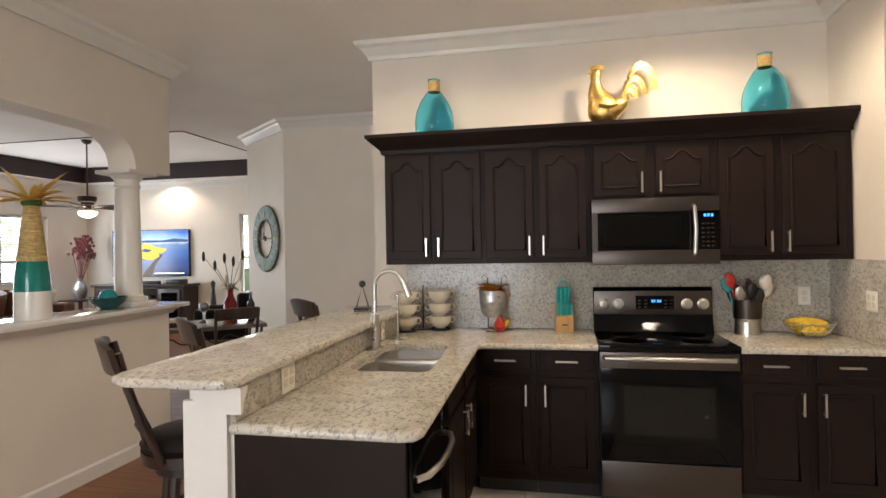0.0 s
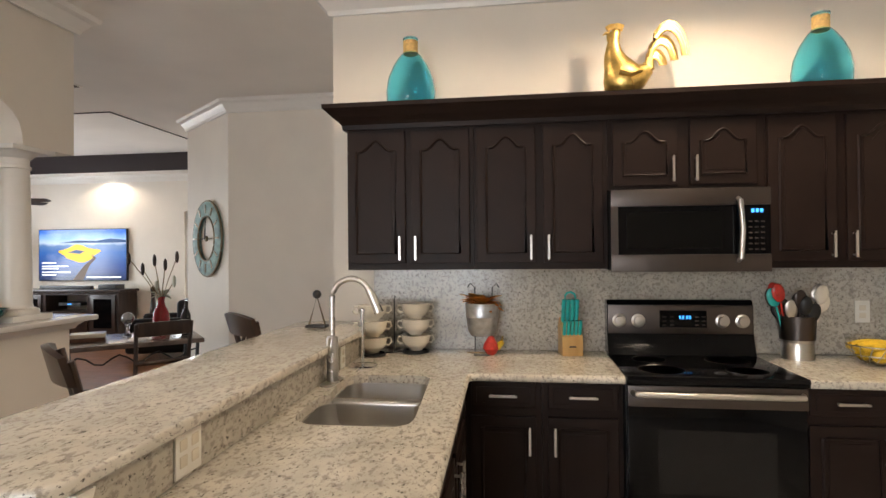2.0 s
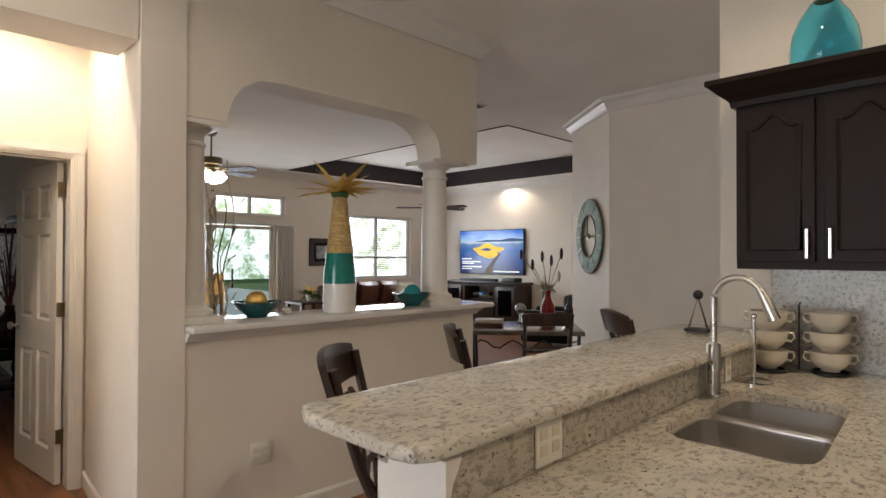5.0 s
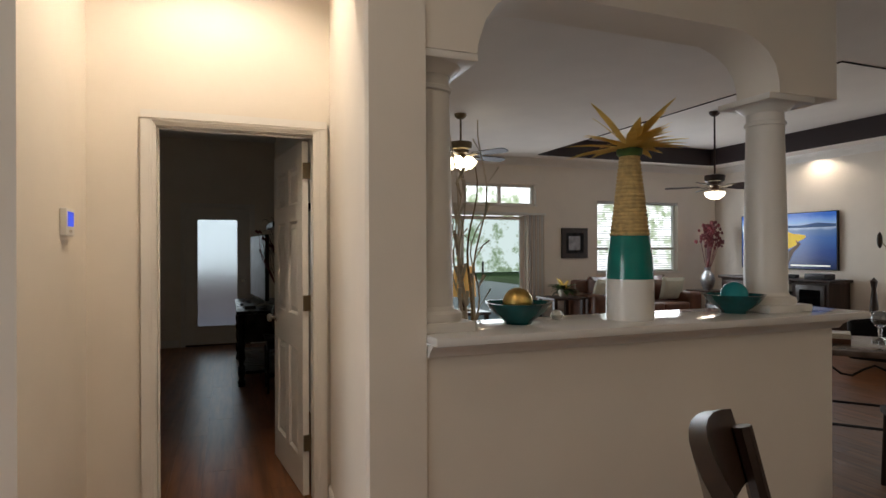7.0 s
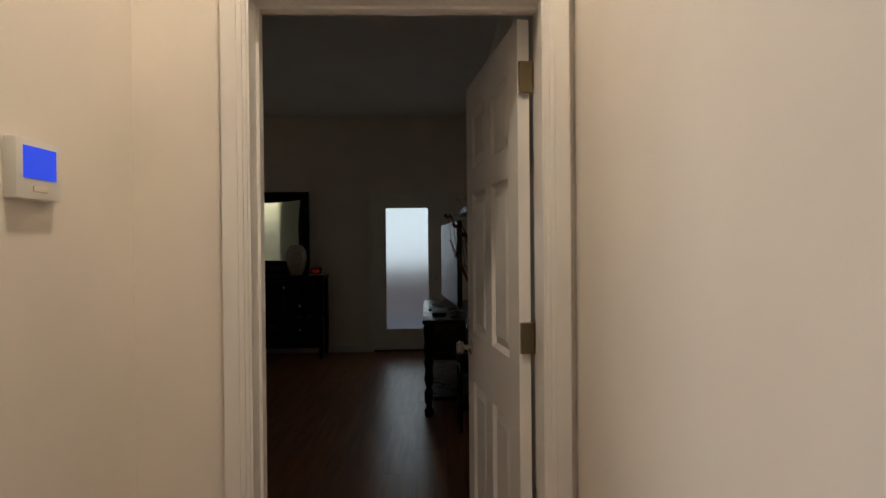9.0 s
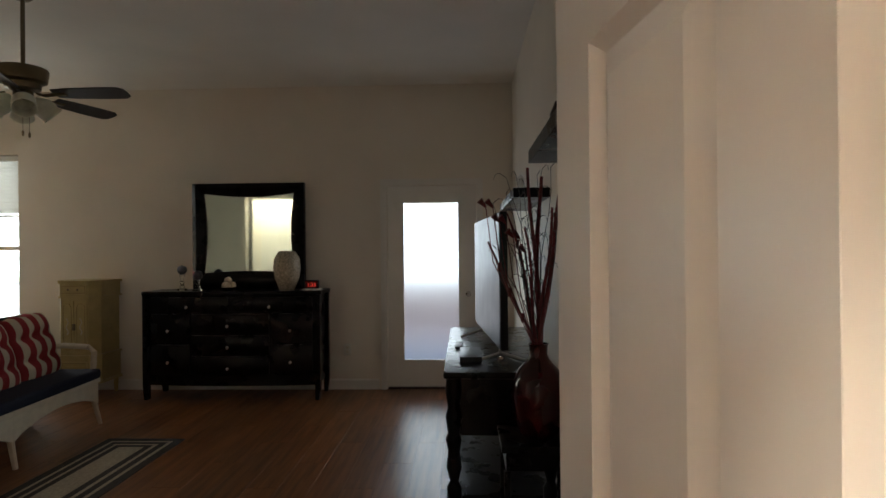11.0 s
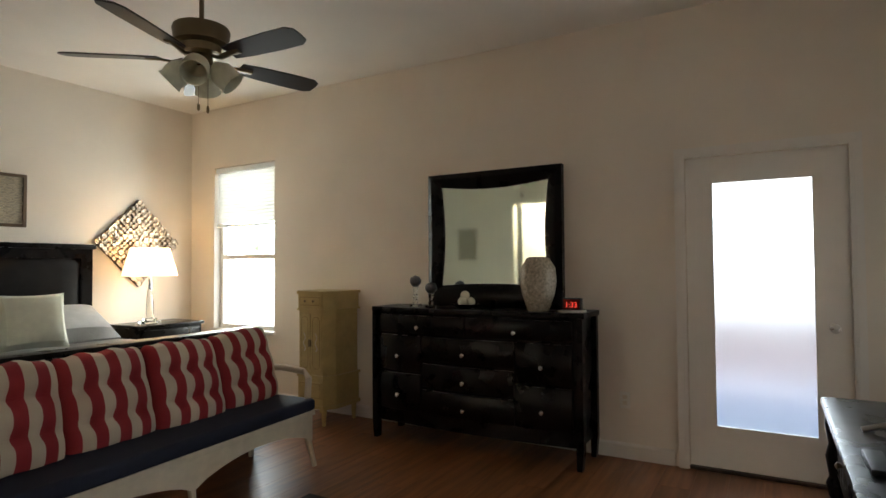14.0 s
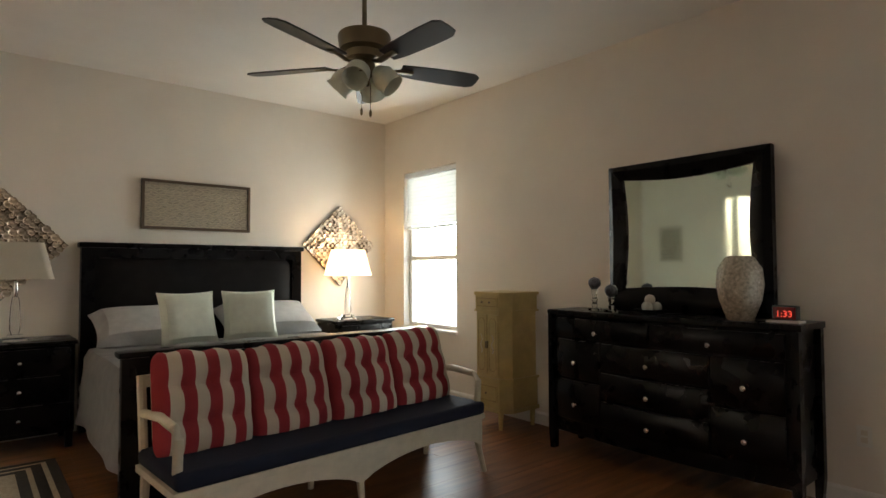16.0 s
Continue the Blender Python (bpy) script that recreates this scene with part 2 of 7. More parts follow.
CLOCKB = mat("weathered_teal", (0.20, 0.33, 0.31), 0.6, vary=0.4, scale=14, bump=0.3, bscale=60)
BLADE = mat("fan_blade_wood", (0.018, 0.011, 0.010), 0.45, vary=0.2, scale=10)
FROSTSHADE = mat("alabaster_shade", (0.74, 0.77, 0.64), 0.3, vary=0.1, scale=15)
BAMBOO = woody("light_beech", (0.50, 0.28, 0.09), (0.66, 0.42, 0.17), 0.4, "z", 0.05)
TURQ = mat("turquoise_plastic", (0.02, 0.42, 0.40), 0.35)
GALV = mat("galvanised_metal", (0.48, 0.50, 0.52), 0.38, 0.9, vary=0.25, scale=25, bump=0.1, bscale=40)
RED = mat("red_enamel", (0.45, 0.03, 0.02), 0.3, vary=0.3, scale=40)
YELLOW = mat("banana_skin", (0.72, 0.48, 0.03), 0.5, vary=0.2, scale=25)
RUGD = mat("charcoal_rug", (0.035, 0.03, 0.027), 0.95, vary=0.3, scale=60, bump=0.6, bscale=250)
RUGL = mat("beige_rug", (0.40, 0.34, 0.25), 0.95, vary=0.2, scale=60, bump=0.6, bscale=250)
BLIND = mat("white_blind", (0.80, 0.80, 0.78), 0.5, vary=0.02)


def let_light_through(m, colour, share):
    """Turns a thin sheet's material partly translucent."""
    n, l = m.node_tree.nodes, m.node_tree.links
    thin = n.new("ShaderNodeBsdfTranslucent")
    thin.inputs[0].default_value = (*colour, 1)
    mix = n.new("ShaderNodeMixShader")
    mix.inputs[0].default_value = share
    l.new(n["Principled BSDF"].outputs[0], mix.inputs[1])
    l.new(thin.outputs[0], mix.inputs[2])
    l.new(mix.outputs[0], n["Material Output"].inputs[0])


let_light_through(BLIND, (0.85, 0.85, 0.82), 0.45)
let_light_through(PETAL, (0.92, 0.72, 0.25), 0.5)
let_light_through(PALETWIG, (0.70, 0.62, 0.48), 0.4)
BULB = glow("lit_lamp_glass", (1.0, 0.86, 0.62), 9.0)
DOWNGLOW = glow("downlight_lens", (1.0, 0.86, 0.66), 14.0)
BLUE_LCD = glow("blue_screen", (0.02, 0.07, 0.85), 1.2)
DIGIT = glow("cyan_digits", (0.05, 0.35, 1.0), 1.5)
REDDIGIT = glow("red_digits", (1.0, 0.05, 0.03), 0.35)

# ---- building helpers ----


def bx(bm, x0, y0, z0, x1, y1, z1, bevel=0.0, seg=2):
    r = bmesh.ops.create_cube(bm, size=1, matrix=Matrix.Translation(((x0 + x1) / 2, (y0 + y1) / 2, (z0 + z1) / 2)) @ Matrix.Diagonal((abs(x1 - x0), abs(y1 - y0), abs(z1 - z0), 1)))
    if bevel:
        es = list({e for v in r["verts"] for e in v.link_edges})
        bmesh.ops.bevel(bm, geom=es, offset=bevel, segments=seg, affect="EDGES", profile=0.6)
    return bm


def box(*a, **k):
    return bx(bmesh.new(), *a, **k)


def lathe(profile, seg=32, bm=None, at=(0, 0, 0), wave=0.0, lobes=0):
    bm = bm or bmesh.new()
    rings = []
    for r, z in profile:
        ring = []
        for i in range(seg):
            a = 2 * math.pi * i / seg
            rr = r * (1 + wave * math.cos(lobes * a)) if lobes else r
            ring.append(bm.verts.new((at[0] + rr * math.cos(a), at[1] + rr * math.sin(a), at[2] + z)))
        rings.append(ring)
    for p, q in zip(rings, rings[1:]):
        for i in range(seg):
            bm.faces.new((p[i], p[(i + 1) % seg], q[(i + 1) % seg], q[i]))
    if profile[0][0] > 1e-4:
        bm.faces.new(rings[0][::-1])
    if profile[-1][0] > 1e-4:
        bm.faces.new(rings[-1])
    return bm


def tube(pts, r, seg=8, bm=None, closed=False, r2=None, flat=1.0):
    """A round bar swept along points; r2: radius at the end."""
    bm = bm or bmesh.new()
    pts = [Vector(p) for p in pts]
    n = len(pts)
    rings = []
    up = Vector((0, 0, 1))
    for i, p in enumerate(pts):
        a, b = (pts[i - 1], pts[(i + 1) % n]) if closed else (pts[max(0, i - 1)], pts[min(n - 1, i + 1)])
        d = (b - a).normalized()
        s = d.cross(up if abs(d.z) < 0.95 else Vector((1, 0, 0))).normalized()
        u = s.cross(d)
        k = r if r2 is None else r + (r2 - r) * i / max(1, n - 1)
        rings.append([bm.verts.new(p + s * k * math.cos(2 * math.pi * j / seg) + u * k * flat * math.sin(2 * math.pi * j / seg)) for j in range(seg)])
    for i in range(n if closed else n - 1):
        p, q = rings[i], rings[(i + 1) % n]
        for j in range(seg):
            bm.faces.new((p[j], p[(j + 1) % seg], q[(j + 1) % seg], q[j]))
    if not closed:
        bm.faces.new(rings[0][::-1])
        bm.faces.new(rings[-1])
    return bm


def prism(outline, axis, a, b, bm=None):
    """A polygon (two coordinates) drawn out along an axis from a to b."""
    bm = bm or bmesh.new()

    def at(p, v):
        return {"x": (v, p[0], p[1]), "y": (p[0], v, p[1]), "z": (p[0], p[1], v)}[axis]

    lo = [bm.verts.new(at(p, a)) for p in outline]
    hi = [bm.verts.new(at(p, b)) for p in outline]
    n = len(outline)
    bm.faces.new(lo)
    bm.faces.new(hi[::-1])
    for i in range(n):
        bm.faces.new((lo[i], hi[i], hi[(i + 1) % n], lo[(i + 1) % n]))
    return bm


def sweep(section, path, bm=None):
    """A moulding: section of (out, up) swept along a level path, out being to the right of the way."""
    bm = bm or bmesh.new()
    n = len(path)
    rings = []
    for i in range(n):
        p = Vector(path[i])
        dirs = []
        if i > 0:
            dirs.append((p - Vector(path[i - 1])).normalized())
        if i < n - 1:
            dirs.append((Vector(path[i + 1]) - p).normalized())
        rights = [Vector((d.y, -d.x, 0)) for d in dirs]
        m = sum(rights, Vector()).normalized()
        m = m / max(0.3, m.dot(rights[0]))
        rings.append([bm.verts.new(p + m * o + Vector((0, 0, u))) for o, u in section])
    k = len(section)
    for p, q in zip(rings, rings[1:]):
        for j in range(k):
            bm.faces.new((p[j], q[j], q[(j + 1) % k], p[(j + 1) % k]))
    bm.faces.new(rings[0])
    bm.faces.new(rings[-1][::-1])
    return bm


def rounded(w, d, r, seg=6):
    """Corner-rounded rectangle outline about the origin."""
    pts = []
    for cx, cy, a0 in ((w / 2 - r, d / 2 - r, 0), (-w / 2 + r, d / 2 - r, 90), (-w / 2 + r, -d / 2 + r, 180), (w / 2 - r, -d / 2 + r, 270)):
        for i in range(seg + 1):
            a = radians(a0 + 90 * i / seg)
            pts.append((cx + r * math.cos(a), cy + r * math.sin(a)))
    return pts


def mesh_of(name, bm, material, smooth=False):
    bmesh.ops.recalc_face_normals(bm, faces=bm.faces)
    me = bpy.data.meshes.new(name)
    bm.to_mesh(me)
    bm.free()
    me.materials.append(material)
    if smooth:
        for p in me.polygons:
            p.use_smooth = True
        me.set_sharp_from_angle(angle=radians(38))
    return me


def part(name, bm, material, parent, label="", smooth=True):
    ob = new(name, mesh_of(name, bm, material, smooth))
    ob.parent = parent
    return tagged(ob, label)


def thing(name, label, category, at=(0, 0, 0), rz=0, group="", kind=""):
    ob = new(name)
    ob.matrix_basis = pose(*at, 0, 0, rz)
    return tagged(ob, label, category, group, kind)


def setting(name, bm, material, label, category="wall", smooth=False):
    return tagged(new(name, mesh_of(name, bm, material, smooth)), label, category, "", "structure")


def single(name, bm, material, label, category, at=(0, 0, 0), rz=0, group="", smooth=True):
    ob = new(name, mesh_of(name, bm, material, smooth))
    ob.matrix_basis = pose(*at, 0, 0, rz)
    return tagged(ob, label, category, group)


def wall_x(x0, x1, y0, y1, z1, holes=(), z0=0.0):
    """A wall across x0..x1 that runs along y, with openings (ya, yb, za, zb)."""
    bm = bmesh.new()
    y = y0
    for ya, yb, za, zb in sorted(holes):
        if ya > y:
            bx(bm, x0, y, z0, x1, ya, z1)
        if za > z0:
            bx(bm, x0, ya, z0, x1, yb, za)
        if zb < z1:
            bx(bm, x0, ya, zb, x1, yb, z1)
        y = yb
    if y < y1:
        bx(bm, x0, y, z0, x1, y1, z1)
    return bm


def wall_y(y0, y1, x0, x1, z1, holes=(), z0=0.0):
    bm = bmesh.new()
    x = x0
    for xa, xb, za, zb in sorted(holes):
        if xa > x:
            bx(bm, x, y0, z0, xa, y1, z1)
        if za > z0:
            bx(bm, xa, y0, z0, xb, y1, za)
        if zb < z1:
            bx(bm, xa, y0, zb, xb, y1, z1)
        x = xb
    if x < x1:
        bx(bm, x, y0, z0, x1, y1, z1)
    return bm


# ---- the shell ----
H = 3.05
EXT = -9.29   # inner face of the outer wall towards the garden
setting("wall_garden", wall_x(EXT - 0.18, EXT, -3.9, 11.6, H + 0.3, [(-3.36, -2.46, 0.69, 2.41), (1.34, 2.24, 0.0, 2.04), (4.5, 7.16, 0.0, 2.58), (8.49, 10.42, 0.95, 2.33)]), WALL, "cream painted outer wall with windows and doors")
bm = bmesh.new()
bx(bm, EXT - 0.18, 4.5, 2.02, EXT, 7.16, 2.2)
bx(bm, EXT - 0.18, 6.92, 0, EXT, 7.16, 2.02)
bx(bm, EXT - 0.18, 4.5, 2.2, EXT, 5.78, 2.58)
setting("wall_slider", bm, WALL, "cream wall round the sliding door")
setting("wall_headboard", wall_y(-3.92, -3.74, EXT - 0.18, -3.38, H), WALL, "cream painted bedroom wall behind the bed")
setting("wall_television", wall_y(2.60, 2.72, EXT, -3.38, H), WALL, "cream painted wall between bedroom and living room")
setting("wall_bedroom_door", wall_x(-3.50, -3.38, -3.74, 2.60, H, [(-2.25, -1.30, 0, 2.45), (1.574, 2.372, 0, 2.06)]), WALL, "cream painted wall with the bedroom doorway")
setting("wall_thermostat", wall_y(1.14, 1.27, -3.38, -2.40, H), WALL, "warm cream hall wall that carries the thermostat")
setting("wall_pier", prism([(-3.38, 2.455), (-2.10, 2.362), (-2.082, 2.372), (-2.082, 2.58), (-3.38, 2.58)], "z", 0, H), WALL, "cream painted side wall and pier of the door recess")
setting("wall_header", box(-2.395, 1.145, 2.45, -2.085, 2.36, H - 0.004), WALL, "cream painted header over the door recess")
setting("wall_hall_south", wall_x(-2.46, -2.40, -2.5, 1.14, H), WALL, "cream painted hall wall")
setting("wall_kitchen", wall_y(4.71, 4.86, -0.35, 2.82, H), WALL, "cream kitchen wall behind the cabinets")
setting("wall_kitchen_return", wall_x(-0.35, -0.23, 4.86, 6.77, H), WALL, "cream painted return wall")
setting("wall_kitchen_side", wall_x(2.72, 2.86, 4.05, 4.71, H), WALL, "cream kitchen side wall")
setting("wall_kitchen_end", wall_y(4.05, 4.17, 2.86, 4.6, H), WALL, "white painted wall past the counter")
setting("wall_east", wall_x(4.6, 4.72, -2.5, 4.17, H), WALL, "cream painted wall")
setting("wall_south", wall_y(-2.62, -2.5, -2.46, 4.72, H, [(-1.9, 0.3, 0.6, 2.3)]), WALL, "cream wall with the breakfast window")
setting("wall_beige", wall_y(6.77, 6.9, -2.15, -0.23, H), WALL, "cream painted wall of the dining corner")
bm = prism([(-2.15, 6.77), (-3.05, 7.51), (-3.05, 11.4), (-2.93, 11.4), (-2.93, 7.58), (-2.08, 6.88)], "z", 0, H)
setting("wall_clock", bm, WALL, "slanting cream wall that carries the clock")
setting("wall_living_end", wall_y(11.4, 11.55, EXT, -2.93, H + 0.3, [(-5.55, -5.05, 0.55, 2.34)]), WALL, "cream living room wall behind the television")

# ceilings, with the tray over the living room
TR = (-8.85, 6.95, -3.6, 10.85)
bm = bmesh.new()
bx(bm, EXT - 0.18, 2.60, H, TR[0], 11.55, H + 0.1)
bx(bm, TR[0], 2.60, H, TR[2], TR[1], H + 0.1)
bx(bm, TR[0], TR[3], H, TR[2], 11.55, H + 0.1)
bx(bm, TR[2], 2.60, H, 4.72, 11.55, H + 0.1)
bx(bm, -3.44, -2.62, H, 4.72, 2.60, H + 0.1)
setting("ceiling", bm, CEIL, "matt off-white ceiling", "ceiling")
setting("ceiling_tray", box(TR[0] - 0.1, TR[1] - 0.1, H + 0.31, TR[2] + 0.1, TR[3] + 0.1, H + 0.36), CEIL, "raised off-white tray ceiling", "ceiling")
bm = bmesh.new()
bx(bm, TR[0] - 0.06, TR[1] - 0.06, H + 0.1, TR[0], TR[3] + 0.06, H + 0.31)
bx(bm, TR[2], TR[1] - 0.06, H + 0.1, TR[2] + 0.06, TR[3] + 0.06, H + 0.31)
bx(bm, TR[0], TR[1] - 0.06, H + 0.1, TR[2], TR[1], H + 0.31)
bx(bm, TR[0], TR[3], H + 0.1, TR[2], TR[3] + 0.06, H + 0.31)
for a in ((TR[0] + 0.004, TR[1], TR[0] + 0.012, TR[3]), (TR[2] - 0.012, TR[1], TR[2] - 0.004, TR[3]), (TR[0], TR[1] + 0.004, TR[2], TR[1] + 0.012), (TR[0], TR[3] - 0.012, TR[2], TR[3] - 0.004)):
    bx(bm, a[0], a[1], H - 0.01, a[2], a[3], H + 0.31)
setting("trim_tray", bm, TRAY, "dark brown painted band round the tray ceiling", "trim")
setting("ceiling_bedroom", box(EXT - 0.18, -3.92, H, -3.44, 2.60, H + 0.1), CEIL, "off-white bedroom ceiling", "ceiling")

# crown mouldings and baseboards
CROWN = [(0, -0.125), (0.02, -0.125), (0.028, -0.10), (0.06, -0.06), (0.07, -0.045), (0.10, -0.03), (0.112, 0), (0, 0)]
for path in ([(-0.35, 6.77, H), (-0.35, 4.71, H), (2.72, 4.71, H), (2.72, 4.05, H)], [(-3.05, 11.4, H), (-3.05, 7.51, H), (-2.15, 6.77, H), (-0.35, 6.77, H)],
             [(EXT, 2.72, H), (EXT, 11.4, H), (-3.05, 11.4, H)]):
    setting("trim_crown", sweep(CROWN, path), TRIM, "white crown moulding", "trim")
setting("trim_crown", sweep(CROWN, [(-2.08, 2.36, H), (-2.08, 4.705, H), (-2.30, 4.705, H)]), TRIM, "white crown moulding over the half wall", "trim")
BASE = [(0, 0), (0.014, 0), (0.014, 0.09), (0.006, 0.105), (0, 0.105)]
for path in ([(EXT, -3.74, 0), (EXT, 1.25, 0)], [(EXT, 2.33, 0), (EXT, 2.60, 0), (-3.50, 2.60, 0)], [(-3.5, -3.74, 0), (EXT, -3.74, 0)],
             [(-2.08, 2.36, 0), (-2.08, 4.70, 0)], [(-3.05, 11.4, 0), (-3.05, 7.51, 0), (-2.15, 6.77, 0), (-0.35, 6.77, 0)],
             [(EXT, 7.3, 0), (EXT, 11.4, 0), (-3.05, 11.4, 0)], [(-2.40, 1.27, 0), (-3.38, 1.27, 0), (-3.38, 1.50, 0)], [(-3.37, 2.453, 0), (-2.10, 2.362, 0)]):
    if path[0][1] in (1.27,):
        path = path[::-1]
    setting("baseboard", sweep(BASE, path), TRIM, "white baseboard", "trim")

# half wall, arch and columns
setting("wall_half", box(-2.33, 2.58, 0, -2.09, 4.67, 1.03, bevel=0.01), WALL, "cream half wall under the white ledge")
arch = [(2.58, H), (4.705, H), (4.705, 2.14), (4.325, 2.14), (4.32, 2.20), (4.30, 2.265), (4.255, 2.32), (4.185, 2.365), (4.08, 2.40), (3.08, 2.405), (2.96, 2.39), (2.87, 2.34), (2.82, 2.27), (2.79, 2.18), (2.785, 2.14), (2.58, 2.14)]
setting("wall_arch", prism(arch, "x", -2.33, -2.09), WALL, "painted arch with rounded corners over the half wall", "wall", True)
ledge = thing("ledge", "glossy white painted ledge on the half wall", "ledge", kind="structure")
part("ledge_board", box(-2.42, 2.585, 1.075, -1.99, 4.80, 1.11, bevel=0.012), GLOSS, ledge)
part("ledge_moulding", sweep([(0, 0), (0.02, 0), (0.03, 0.02), (0.05, 0.035), (0.06, 0.045), (0, 0.045)], [(-2.09, 2.585, 1.03), (-2.09, 4.67, 1.03), (-2.33, 4.67, 1.03)]), TRIM, ledge)


def column(y, first=None):
    if first:
        return copy_thing(first, pose(-2.242, y, 1.11))
    c = thing("column", "white turned column standing on the ledge", "column", (-2.242, y, 1.11), group="half wall columns")
    part("plinth", box(-0.14, -0.14, 0, 0.14, 0.14, 0.035, bevel=0.004), TRIM, c)
    part("base", lathe([(0.13, 0.035), (0.135, 0.05), (0.13, 0.065), (0.105, 0.075), (0.10, 0.09)]), TRIM, c)
    part("shaft", lathe([(0.098, 0.09), (0.096, 0.4), (0.085, 0.90), (0.094, 0.905), (0.094, 0.92), (0.084, 0.925), (0.084, 0.965)]), TRIM, c)
    part("capital", lathe([(0.09, 0.965), (0.105, 0.98), (0.125, 0.998), (0.13, 1.0)]), TRIM, c)
    part("abacus", box(-0.15, -0.15, 1.0, 0.15, 0.15, 1.03, bevel=0.006), TRIM, c)
    return c


first_column = column(4.41)
column(2.64, first_column)


def casing(name, face, y0, y1, z1, side, label):
    """Moulded casing round a doorway in a wall that runs along y; side: +1 or -1, the way it faces."""
    bm = bmesh.new()
    for w, t in ((0.062, 0.012), (0.045, 0.02), (0.022, 0.026)):
        a, b = (face, face + side * t) if side > 0 else (face + side * t, face)
        o = 0.062 - w
        bx(bm, a, y0 - 0.062, 0, b, y0 - o * 0.55, z1 + w * 0.5)
        bx(bm, a, y1 + o * 0.55, 0, b, y1 + 0.062, z1 + w * 0.5)
        bx(bm, a - 0.0007 * w * 10, y0 - 0.062, z1 + o * 0.55, b + 0.0007, y1 + 0.062, z1 + 0.062)
    setting(name, bm, TRIM, label, "trim")


casing("trim_door", -3.38, 1.574, 2.372, 2.06, 1, "white moulded door casing")
bm = bmesh.new()
bx(bm, -3.505, 1.574, 0, -3.375, 1.58, 2.06)
bx(bm, -3.505, 2.364, 0, -3.375, 2.372, 2.06)
bx(bm, -3.505, 1.58, 2.05, -3.375, 2.364, 2.06)
bx(bm, -3.46, 1.58, 0, -3.44, 1.588, 2.05)
bx(bm, -3.46, 1.588, 2.042, -3.44, 2.364, 2.05)
setting("door_jamb", bm, TRIM, "white door jamb", "trim")


def panel_recess(bm, w, h, x0, z0, x1, z1, y, side):
    """A raised panel with a bevelled border on a door face."""
    s = 0.045
    o = [(x0, z0), (x1, z0), (x1, z1), (x0, z1)]
    i = [(x0 + s, z0 + s), (x1 - s, z0 + s), (x1 - s, z1 - s), (x0 + s, z1 - s)]
    lo = [bm.verts.new((p[0], y - side * 0.001, p[1])) for p in o]
    mid = [bm.verts.new((p[0] + (0.014 if k in (0, 3) else -0.014), y - side * 0.0135, p[1] + (0.014 if k < 2 else -0.014))) for k, p in enumerate(o)]
    top = [bm.verts.new((p[0], y - side * 0.003, p[1])) for p in i]
    for k in range(4):
        bm.faces.new((lo[k], lo[(k + 1) % 4], mid[(k + 1) % 4], mid[k]))
        bm.faces.new((mid[k], mid[(k + 1) % 4], top[(k + 1) % 4], top[k]))
    bm.faces.new(top)


door = thing("door_1", "white six-panel door standing open into the bedroom", "door", (-3.505, 2.352, 0.008), 180 + 7.3, kind="structure")
W, DH = 0.765, 2.03
XS = [0, 0.11, 0.335, 0.43, 0.655, W]
ZS = [0, 0.2, 0.82, 1.02, 1.58, 1.68, 1.90, DH]
bm = bmesh.new()
for i in range(5):
    for j in range(7):
        panel = i in (1, 3) and j in (1, 3, 5)
        if panel:
            bx(bm, XS[i], 0.015, ZS[j], XS[i + 1], 0.020, ZS[j + 1])
            panel_recess(bm, W, DH, XS[i], ZS[j], XS[i + 1], ZS[j + 1], 0.0, -1)
            panel_recess(bm, W, DH, XS[i], ZS[j], XS[i + 1], ZS[j + 1], 0.035, 1)
        else:
            bx(bm, XS[i], 0, ZS[j], XS[i + 1], 0.035, ZS[j + 1])
leaf = part("leaf", bm, TRIM, door, smooth=False)
for z in (0.3, 1.1, 1.86):
    bm = box(-0.014, -0.004, z - 0.045, 0.004, 0.032, z + 0.045, bevel=0.001)
    lathe([(0.007, z - 0.047), (0.007, z + 0.047)], 10, bm, (-0.006, -0.006, 0))
    part("hinge", bm, BRONZE, door, "brass butt hinge", False)
for s, y in ((-1, 0), (1, 0.035)):
    k = part("knob", lathe([(0.03, 0), (0.03, 0.006), (0.011, 0.01), (0.011, 0.03), (0.024, 0.036), (0.028, 0.05), (0.022, 0.06), (0.0001, 0.063)], 20), NICKEL, door, "satin nickel knob")
    k.matrix_basis = pose(W - 0.065, y, 0.95, -90 * s, 0, 0)

# windows


def window_unit(name, y0, y1, z0, z1, mullions, rails, label):
    w = thing(name, label, "window", kind="structure")
    bm = bmesh.new()
    x0, x1 = EXT - 0.14, EXT - 0.08
    for a in ((y0, z0, y0 + 0.045, z1), (y1 - 0.045, z0, y1, z1), (y0 + 0.045, z0, y1 - 0.045, z0 + 0.045), (y0 + 0.045, z1 - 0.045, y1 - 0.045, z1)):
        bx(bm, x0, a[0], a[1], x1, a[2], a[3])
    for y in mullions:
        bx(bm, x0 + 0.004, y - 0.03, z0 + 0.045, x1 - 0.004, y + 0.03, z1 - 0.045)
    for z in rails:
        bx(bm, x0 + 0.008, y0 + 0.045, z - 0.022, x1 + 0.004, y1 - 0.045, z + 0.022)
    part("window_frame", bm, TRIM, w, "white vinyl frame", False)
    p = part("pane", box(x0 + 0.024, y0 + 0.04, z0 + 0.04, x0 + 0.03, y1 - 0.04, z1 - 0.04), PANE, w, "clear glass", False)
    p.visible_shadow = False
    part("window_sill", box(EXT - 0.08, y0 - 0.02, z0 - 0.022, EXT + 0.03, y1 + 0.02, z0 + 0.006, bevel=0.004), TRIM, w, "white sill", False)
    return w


